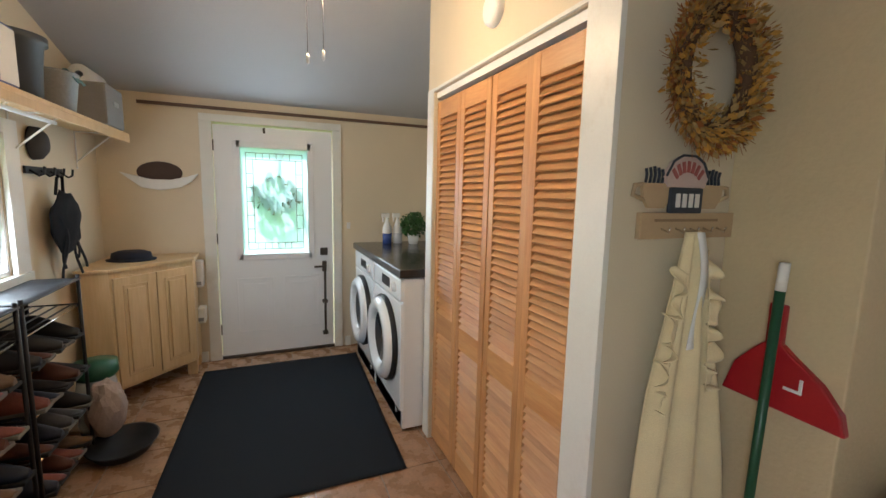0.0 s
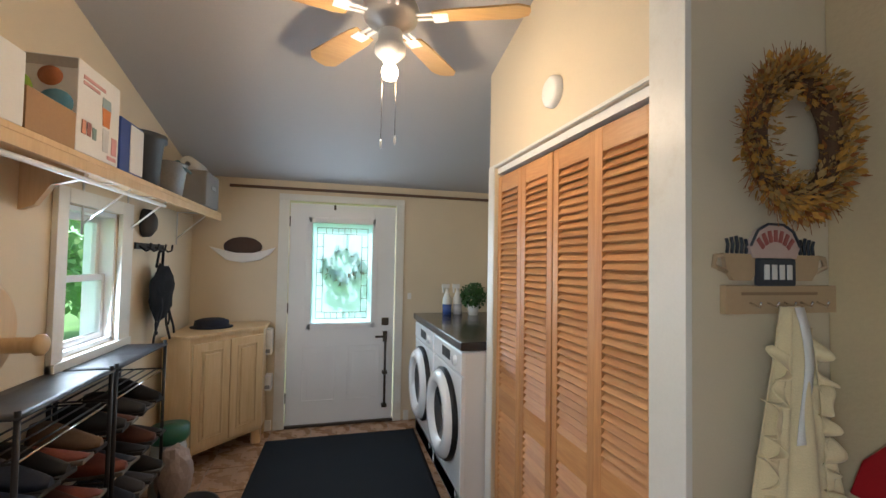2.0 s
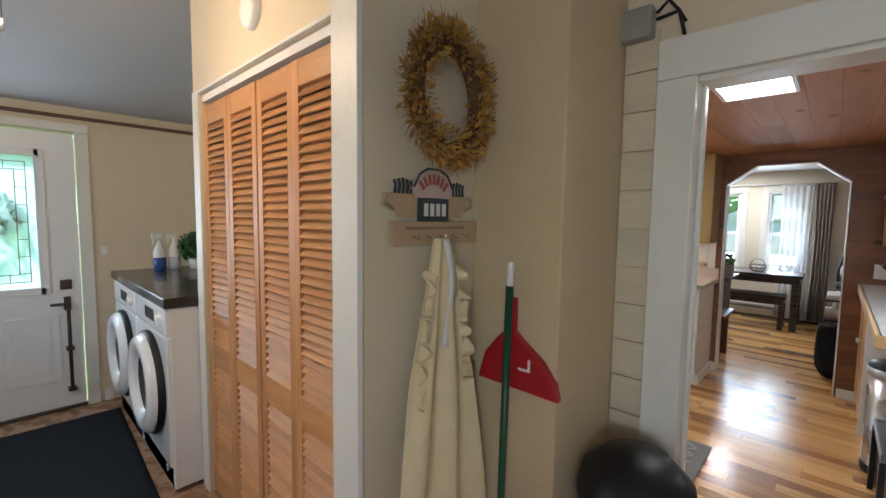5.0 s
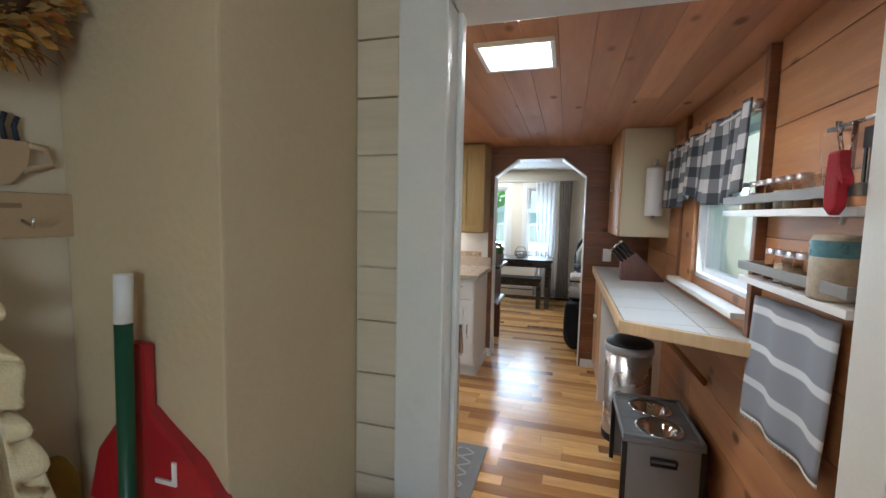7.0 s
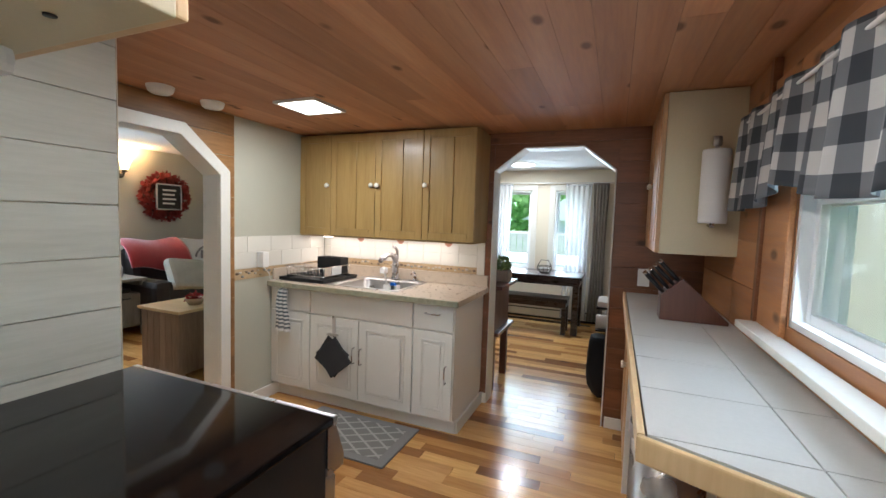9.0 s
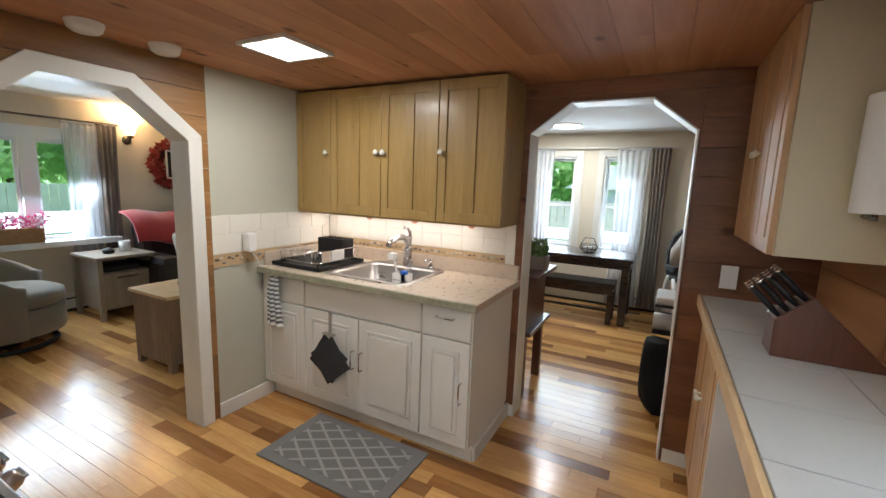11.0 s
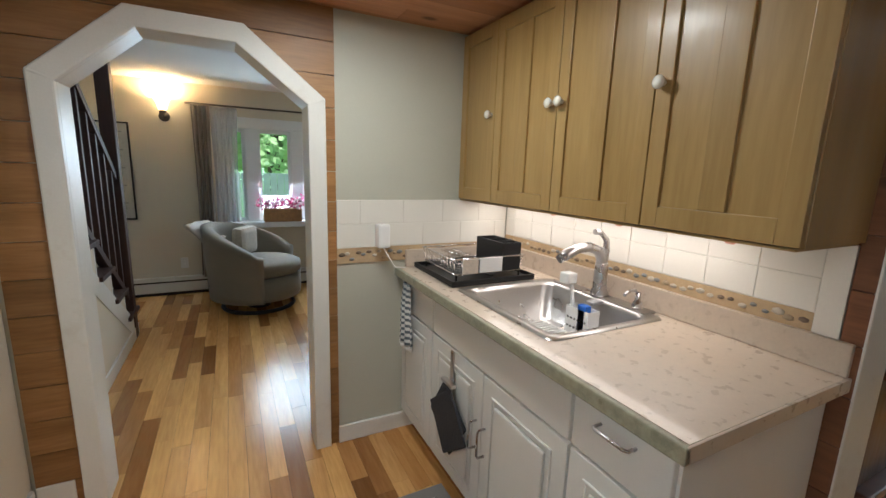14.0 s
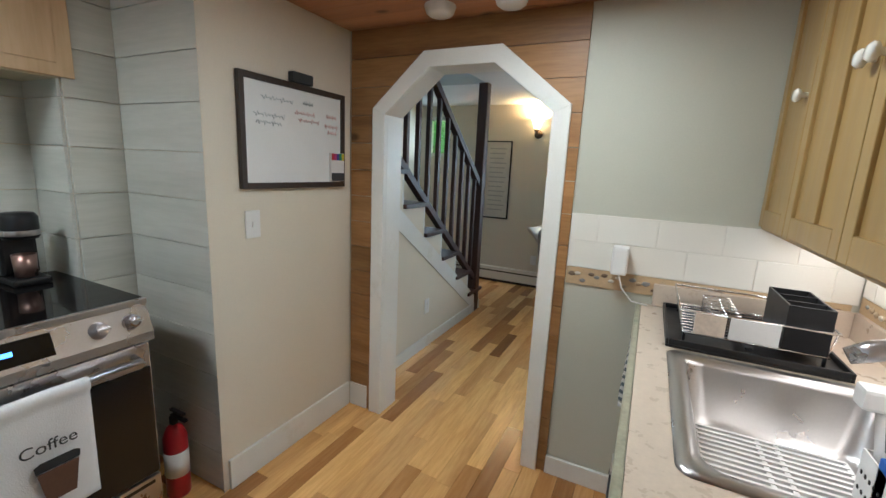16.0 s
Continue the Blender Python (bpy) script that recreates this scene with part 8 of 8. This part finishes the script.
def tree_parts(seed, height):
    rng = random.Random(seed)
    tr = thing("tree", (0, -60, -0.5), "leafy green deciduous tree on the lawn", "tree", "garden trees")
    trunk = bmesh.new()
    addtube(trunk, [(0, 0, 0), (0.05, 0.02, height * 0.3), (0.0, 0.08, height * 0.6), (0.1, 0.0, height * 0.85)], [0.22, 0.17, 0.10, 0.04], 10)
    tips = []
    for k in range(9):
        a, z0 = rng.uniform(0, 6.283), height * rng.uniform(0.2, 0.7)
        l = height * rng.uniform(0.22, 0.42)
        tip = Vector((math.cos(a) * l, math.sin(a) * l, z0 + l * rng.uniform(0.2, 0.7)))
        addtube(trunk, [(0, 0.03, z0), tuple(tip * 0.5 + Vector((0, 0, z0 * 0.5 + 0.1))), tuple(tip)], [0.07, 0.045, 0.015], 6)
        tips.append(tip)
    part("trunk", trunk, BARK, tr)
    bm = bmesh.new()
    for tip in tips + [Vector((0, 0, height * 0.9))]:
        for _ in range(4):
            foliage(bm, tip + Vector((rng.gauss(0, 0.5), rng.gauss(0, 0.5), rng.gauss(0, 0.4))), height * rng.uniform(0.09, 0.16), 150, 0.24, rng)
    part("crown", bm, CROWNS[seed % 2], tr)
    return tr


t0, t1 = tree_parts(1, 5.5), tree_parts(2, 6.5)
t0.matrix_basis = pose(5.2, 14.0, -0.5)
t1.matrix_basis = pose(7.8, 16.5, -0.5, 0, 0, 40)
for k, (x, y) in enumerate(((3.2, 15.5), (-4.5, 16), (10.5, 15), (-7.5, 3.5), (-8.5, 7.0), (-6.5, 10.5), (15.5, 3.4), (17.0, 0.8), (16, 6.0), (19, -2.0), (2.6, -12), (5.8, -13.5), (9.5, -12.5), (-0.6, -13), (-2.8, 15), (-5, 12.5), (13.5, -10))):
    copy_thing((t0, t1)[k % 2], pose(x, y, -0.5, 0, 0, 67 * k))
# far ring glows by itself: daylight, paling with height, is put into its colour
BACK, nt, b = nodes_of("glowing_distance")
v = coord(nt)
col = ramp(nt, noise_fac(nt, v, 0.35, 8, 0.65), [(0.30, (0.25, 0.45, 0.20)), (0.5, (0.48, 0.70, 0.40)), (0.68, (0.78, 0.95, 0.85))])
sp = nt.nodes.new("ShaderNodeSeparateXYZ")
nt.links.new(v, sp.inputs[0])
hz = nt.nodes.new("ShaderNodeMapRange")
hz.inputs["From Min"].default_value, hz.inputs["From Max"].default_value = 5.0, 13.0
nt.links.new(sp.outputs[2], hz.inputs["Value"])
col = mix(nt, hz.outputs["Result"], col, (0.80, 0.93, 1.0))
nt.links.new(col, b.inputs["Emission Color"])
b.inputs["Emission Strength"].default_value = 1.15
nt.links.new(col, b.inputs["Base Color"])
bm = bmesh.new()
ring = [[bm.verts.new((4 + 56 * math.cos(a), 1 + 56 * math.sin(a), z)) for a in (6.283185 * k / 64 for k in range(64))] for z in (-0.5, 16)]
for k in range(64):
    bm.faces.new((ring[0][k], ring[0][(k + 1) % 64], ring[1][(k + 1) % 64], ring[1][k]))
setting("backdrop", bm, BACK, "self-lit backdrop ring coloured as green woods and pale sky", "backdrop")
FENCE = surf("weathered_fence", (0.60, 0.60, 0.58), 0.9, 0.15, 5, 60, 0.4)
fe = thing("fence", (12.2, 0, -0.5), "weathered pale board fence in the garden", "fence")
for k in range(46):
    part("board", box(0, 0.02, -3.2 + 0.15 * k, -3.06 + 0.15 * k, 0.05, 1.72, 0.004), FENCE, fe)
for z in (0.35, 1.2):
    part("rail", box(0.021, 0.06, -3.2, 3.7, z, z + 0.09), FENCE, fe)
f2 = copy_thing(fe, pose(5.0, 11.0, -0.5, 0, 0, 90))
f3 = copy_thing(fe, pose(-5.2, 5.0, -0.5))
sh2 = thing("garden_shed", (14.5, 1.1, -0.5), "white garden shed behind the fence", "shed")
part("wall", box(-1, 1, -1.2, 1.2, 0, 2.0), VINYL, sh2)
part("roof", prism([(-1.4, 0), (1.4, 0), (0, 0.7)], 2.3, Matrix(((0, 1, 0, -1.15), (1, 0, 0, 0), (0, 0, 1, 2.0), (0, 0, 0, 1)))), CLOTH_WHITE, sh2)
# wreath hanging outside on the entry door
ow = thing("door_wreath", (0.675, 4.43, 1.45), "gray-green wreath hanging outside the door glass", "wreath")
bm = bmesh.new()
for _ in range(260):
    a = RNG.uniform(0, 6.283)
    foliage(bm, (0.15 * math.cos(a), 0.0, 0.15 * math.sin(a)), 0.05, 1, 0.06, RNG)
part("leaves", bm, surf("wreath_green", (0.50, 0.58, 0.50), 0.8, 0.3, 20), ow)
part("hanger", box(-0.01, 0.01, 0.0, 0.004, 0.17, 0.48), STEEL, ow)

# ---- boards, tiles and planks laid piece by piece ----
def island_wood(name, dark, mid, light, axis, rough, piece, coat, knots=True, tones=None):
    m = wood(name, dark, mid, light, axis, rough, 9, knots, piece, coat, tones=tones)
    nt = m.node_tree
    geo = nt.nodes.new("ShaderNodeNewGeometry")
    info = next(n for n in nt.nodes if n.type == "OBJECT_INFO")
    for l in list(info.outputs["Random"].links):
        nt.links.new(geo.outputs["Random Per Island"], l.to_socket)
    return m


def raw_boxes(name, items, material):
    """Many plain blocks in one mesh."""
    vs, fs = [], []
    for x0, x1, y0, y1, z0, z1 in items:
        n = len(vs)
        vs += [(x0, y0, z0), (x1, y0, z0), (x1, y1, z0), (x0, y1, z0), (x0, y0, z1), (x1, y0, z1), (x1, y1, z1), (x0, y1, z1)]
        fs += [(n, n + 3, n + 2, n + 1), (n + 4, n + 5, n + 6, n + 7), (n, n + 1, n + 5, n + 4), (n + 1, n + 2, n + 6, n + 5), (n + 2, n + 3, n + 7, n + 6), (n + 3, n, n + 4, n + 7)]
    me = bpy.data.meshes.new(name)
    me.from_pydata(vs, [], fs)
    me.materials.append(material)
    return me


PIECE = {}


def piece(name, x0, x1, y0, y1, z0, z1, material, parent, bevel=0.0015):
    key = (name, round(x1 - x0, 3), round(y1 - y0, 3), round(z1 - z0, 3), material.name)
    if key not in PIECE:
        PIECE[key] = mesh_of(name, box(0, x1 - x0, 0, y1 - y0, 0, z1 - z0, bevel), material)
    ob = new(name, PIECE[key])
    ob.parent = parent
    ob.location = (x0, y0, z0)
    return ob


def named(n):
    return bpy.data.objects[n]


# kitchen ceiling planks: one mesh
items = []
pr = random.Random(3)
y = SY - 0.12
while y < NY + 0.1:
    w = 0.128
    x = 2.535
    while x < EX + 0.12:
        l = pr.uniform(1.4, 3.4)
        items.append((x, min(x + l - 0.002, EX + 0.13), y, y + w - 0.0015, CK, CK + 0.0135))
        x += l
    y += w
cm = raw_boxes("ceiling_planks", items, island_wood("pine_ceiling_boards", (0.38, 0.165, 0.075), (0.50, 0.24, 0.12), (0.60, 0.32, 0.17), "x", 0.62, 0.2, 0.0))
tagged(new("ceiling_planks", cm), "knotty orange pine ceiling boards", "ceiling", kind="structure")

# maple strips: the nearest singly, the rest joined
fl = named("floor")
near, rest = 0, []
x = 2.43
while x < 8.74:
    w = 0.083
    y = -1.48 - pr.uniform(0, 0.4)
    while y < 5.84:
        l = pr.choice((0.35, 0.5, 0.65, 0.8, 1.0))
        y0, y1 = max(y, -1.47), min(y + l, 5.84)
        if y1 - y0 > 0.02:
            inside = 3.0 < x < 5.3 and y1 > 0.1 and y0 < 2.6 and near < 290
            if inside and y1 - y0 > l - 0.001:
                piece("floor_strip", x, x + w - 0.0012, y0, y1 - 0.0012, -0.006, 0.0, FLOOR_WOOD, fl, 0.0006)
                near += 1
            else:
                rest.append((x, x + w - 0.0012, y0, y1 - 0.0012, -0.006, 0.0))
        y += l
    x += w
x = 1.93
while x < 2.42:
    rest.append((x, x + 0.0815, 4.61, 5.84, -0.006, 0.0))
    x += 0.083
FW2 = island_wood("maple_floor_rest", (0.40, 0.215, 0.075), (0.55, 0.325, 0.125), (0.65, 0.42, 0.18), "y", 0.20, 0.42, 0.15, False, FLOOR_TONES)
next(n for n in FW2.node_tree.nodes if n.type == "BUMP").inputs["Strength"].default_value = 0.04
fr_ob = new("floor_strips", raw_boxes("floor_strips", rest, FW2))
fr_ob.parent = fl
tagged(fr_ob, "maple floor strips in mixed tones", kind="stuff")

# laundry tiles
lf = named("floor_laundry")
for i in range(9):
    for j in range(19):
        x0, y0 = -0.57 + 0.335 * i, -2.0 + 0.335 * j
        if x0 < 2.35 and y0 < 4.3 and not (x0 > 1.5 and y0 > 1.0):
            piece("floor_tile", x0, min(x0 + 0.329, 2.395), y0, min(y0 + 0.329, 4.328), -0.004, 0.0, TILE_BROWN, lf, 0.001)

# shiplap
pw = named("wall_pantry")
SHIP_Y = wood("whitewashed_shiplap_y", (0.50, 0.51, 0.45), (0.60, 0.60, 0.54), (0.66, 0.66, 0.60), "y", 0.6, 9, False, 0.10, bumps=0.1)
for k in range(12):
    z0, z1 = 0.005 + 0.178 * k, min(0.005 + 0.178 * k + 0.175, 2.07)
    if z1 - z0 > 0.02:
        piece("shiplap_board", 2.812, 3.333, 1.786, 1.799, z0, z1, SHIPLAP, pw)
        piece("shiplap_board", 2.811, 2.823, 1.600, 1.785, z0, z1, SHIP_Y, pw)
        piece("shiplap_board", 2.535, 2.809, 1.588, 1.599, z0, z1, SHIPLAP, pw)
        piece("shiplap_board", 2.531, 2.541, 0.665, 1.587, z0, z1, SHIP_Y, pw)
setting("trim_pantry_corner", box(3.3335, 3.3365, 1.784, 1.81, 0, 2.07), WALL_CREAM)
lk = named("wall_laundry_kitchen")
SHIP_B = wood("beige_shiplap", (0.58, 0.50, 0.36), (0.66, 0.57, 0.42), (0.70, 0.61, 0.46), "y", 0.6, 9, False, 0.06, bumps=0.1)
for k in range(15):
    z0 = 0.01 + 0.142 * k
    piece("shiplap_board", 2.385, 2.3995, 0.764, 0.880, z0, z0 + 0.138, SHIP_B, lk, 0.003)

# pine boards on the window wall
sw = named("wall_kitchen_south")
for k in range(11):
    z0, z1 = 0.004 + 0.195 * k, min(0.004 + 0.195 * k + 0.192, 2.072)
    if z1 - z0 < 0.02:
        continue
    spans = [(2.535, 5.498)] if (z1 < 1.04 or z0 > 1.97) else [(2.535, 3.219), (4.402, 5.498)]
    for a, b in spans:
        cut = a + (b - a) * pr.uniform(0.35, 0.65) if b - a > 1 else b
        piece("pine_board", a, cut - 0.001, SY + 0.0005, SY + 0.011, z0, z1, PINE, sw)
        if cut < b:
            piece("pine_board", cut + 0.001, b, SY + 0.0005, SY + 0.011, z0, z1, PINE, sw)
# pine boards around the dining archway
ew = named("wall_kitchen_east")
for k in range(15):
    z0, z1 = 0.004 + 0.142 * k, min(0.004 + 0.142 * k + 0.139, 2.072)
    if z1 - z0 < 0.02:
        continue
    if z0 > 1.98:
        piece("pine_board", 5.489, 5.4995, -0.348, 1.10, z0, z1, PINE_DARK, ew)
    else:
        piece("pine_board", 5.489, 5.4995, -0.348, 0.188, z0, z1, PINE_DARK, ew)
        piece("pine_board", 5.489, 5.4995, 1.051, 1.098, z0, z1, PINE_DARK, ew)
# pine boards around the living room archway
PINE_ORANGE = wood("honey_pine", (0.20, 0.092, 0.028), (0.31, 0.155, 0.05), (0.41, 0.22, 0.08), "x", 0.45, 11, True, 0.25)
nw = named("wall_kitchen_north")
for k in range(16):
    z0, z1 = 0.004 + 0.138 * k, min(0.004 + 0.138 * k + 0.135, 2.072)
    if z1 - z0 < 0.02:
        continue
    if z0 > 1.92:
        piece("pine_board", 3.352, 4.522, NY - 0.013, NY - 0.0005, z0, z1, PINE_ORANGE, nw)
    else:
        e0, e1 = (min(max(0.0, (q - 1.675) * 1.15), 0.27) for q in (z0, z1))
        for outline in ([(3.352, z0), (3.532 + e0, z0), (3.532 + e1, z1), (3.352, z1)], [(4.522, z0), (4.442 - e0, z0), (4.442 - e1, z1), (4.522, z1)]):
            ob = new("pine_board", mesh_of("pine_board", prism(outline, 0.0125, pose(0, NY - 0.013, 0)), PINE_ORANGE))
            ob.parent = nw

# pale grout behind the tiles
GROUT_W = surf("white_grout", (0.76, 0.73, 0.66), 0.8, 0.05)
piece("grout_bed", 4.524, 5.4855, NY - 0.0062, NY - 0.0004, 1.0205, 1.252, GROUT_W, nw)
piece("grout_bed", 5.4895, 5.4996, 1.10, 2.61, 1.0, 1.2505, GROUT_W, named("wall_kitchen_east"))

# wall tiles, pebble bands and shell tiles
STONES = [surf("pebble_" + n, c, 0.5, 0.2, 20) for n, c in (("gray", (0.24, 0.24, 0.23)), ("tan", (0.42, 0.32, 0.2)), ("cream", (0.58, 0.52, 0.42)), ("brown", (0.2, 0.14, 0.09)))]
PEBBLE_BED = surf("pebble_bed", (0.52, 0.38, 0.22), 0.6, 0.15, 20)
n_ob, e_ob = named("wall_kitchen_north"), named("wall_kitchen_east")


def pebble(at, r, s, parent, axis):
    key = ("pebble", s)
    if key not in PIECE:
        bm = bmesh.new()
        bmesh.ops.create_icosphere(bm, subdivisions=1, radius=1.0)
        for f in bm.faces:
            f.smooth = True
        PIECE[key] = mesh_of("pebble", bm, STONES[s])
    ob = new("pebble", PIECE[key])
    ob.parent = parent
    ob.location = at
    ob.scale = (r, 0.006, r * 0.62) if axis == "y" else (0.006, r, r * 0.62)


# north side: band then two rows of tile
piece("pebble_strip", 4.524, 5.47, NY - 0.007, NY - 0.0005, 0.945, 1.02, PEBBLE_BED, n_ob)
for k in range(34):
    pebble((4.545 + 0.027 * k + pr.uniform(-0.004, 0.004), NY - 0.008, 0.982 + pr.uniform(-0.018, 0.018)), pr.uniform(0.011, 0.019), pr.randrange(4), n_ob, "y")
for r, (z0, z1) in enumerate(((1.023, 1.136), (1.139, 1.252))):
    x = 4.524 - (0.11 if r else 0)
    while x < 5.47:
        a, b = max(x, 4.524), min(x + 0.222, 5.488)
        if b - a > 0.02:
            piece("wall_tile", a, b - 0.003, NY - 0.009, NY - 0.0005, z0, z1, TILE_WHITE, n_ob, 0.002)
        x += 0.222
# sink side: upstand, band, row of tile with shells
piece("pebble_strip", 5.488, 5.4995, 1.16, 2.608, 1.001, 1.055, PEBBLE_BED, e_ob)
for k in range(44):
    pebble((5.487, 1.18 + 0.032 * k + pr.uniform(-0.005, 0.005), 1.028 + pr.uniform(-0.008, 0.008)), pr.uniform(0.010, 0.019), pr.randrange(4), e_ob, "x")
y = 1.16
while y < 2.6:
    b = min(y + 0.152, 2.608)
    if b - y > 0.02:
        piece("wall_tile", 5.486, 5.4995, y, b - 0.003, 1.058, 1.152, TILE_WHITE, e_ob, 0.002)
        piece("wall_tile", 5.486, 5.4995, y, b - 0.003, 1.155, 1.250, TILE_WHITE, e_ob, 0.002)
    y += 0.152
piece("wall_tile", 5.486, 5.4995, 1.10, 1.157, 1.001, 1.250, TILE_WHITE, e_ob, 0.002)
SHELL = surf("coral_shell", (0.55, 0.25, 0.16), 0.4, 0.2, 30)
for y in (1.40, 1.83, 2.22):
    s = prism([(-0.035, 0.02), (-0.03, 0.0), (-0.012, -0.018), (0.012, -0.018), (0.03, 0.0), (0.035, 0.02), (0.0, 0.03)], 0.004, pose(5.4858, y, 1.222, 0, 0, -90), 0.001)
    so_ = new("shell_tile", mesh_of("shell_tile", s, SHELL))
    so_.parent = e_ob

# counter tiles along the window
rco = named("tiled_counter")
for k in range(7):
    a, b = -0.003 - 0.30 * k, max(-0.003 - 0.30 * k - 0.296, -2.095)
    for y0, y1 in ((0.003, 0.15), (0.154, 0.452)):
        part("counter_tile", box(b, a, y0, y1, 0.0303, 0.0395, 0.0015), TILE_COUNTER, rco)
part("counter_tile", slab([(-2.099, 0.003), (-2.099, 0.15), (-2.228, 0.15), (-2.293, 0.003)], 0.0303, 0.0395, 0.0012), TILE_COUNTER, rco)
part("counter_tile", slab([(-2.099, 0.154), (-2.099, 0.44), (-2.225, 0.154)], 0.0303, 0.0395, 0.0012), TILE_COUNTER, rco)
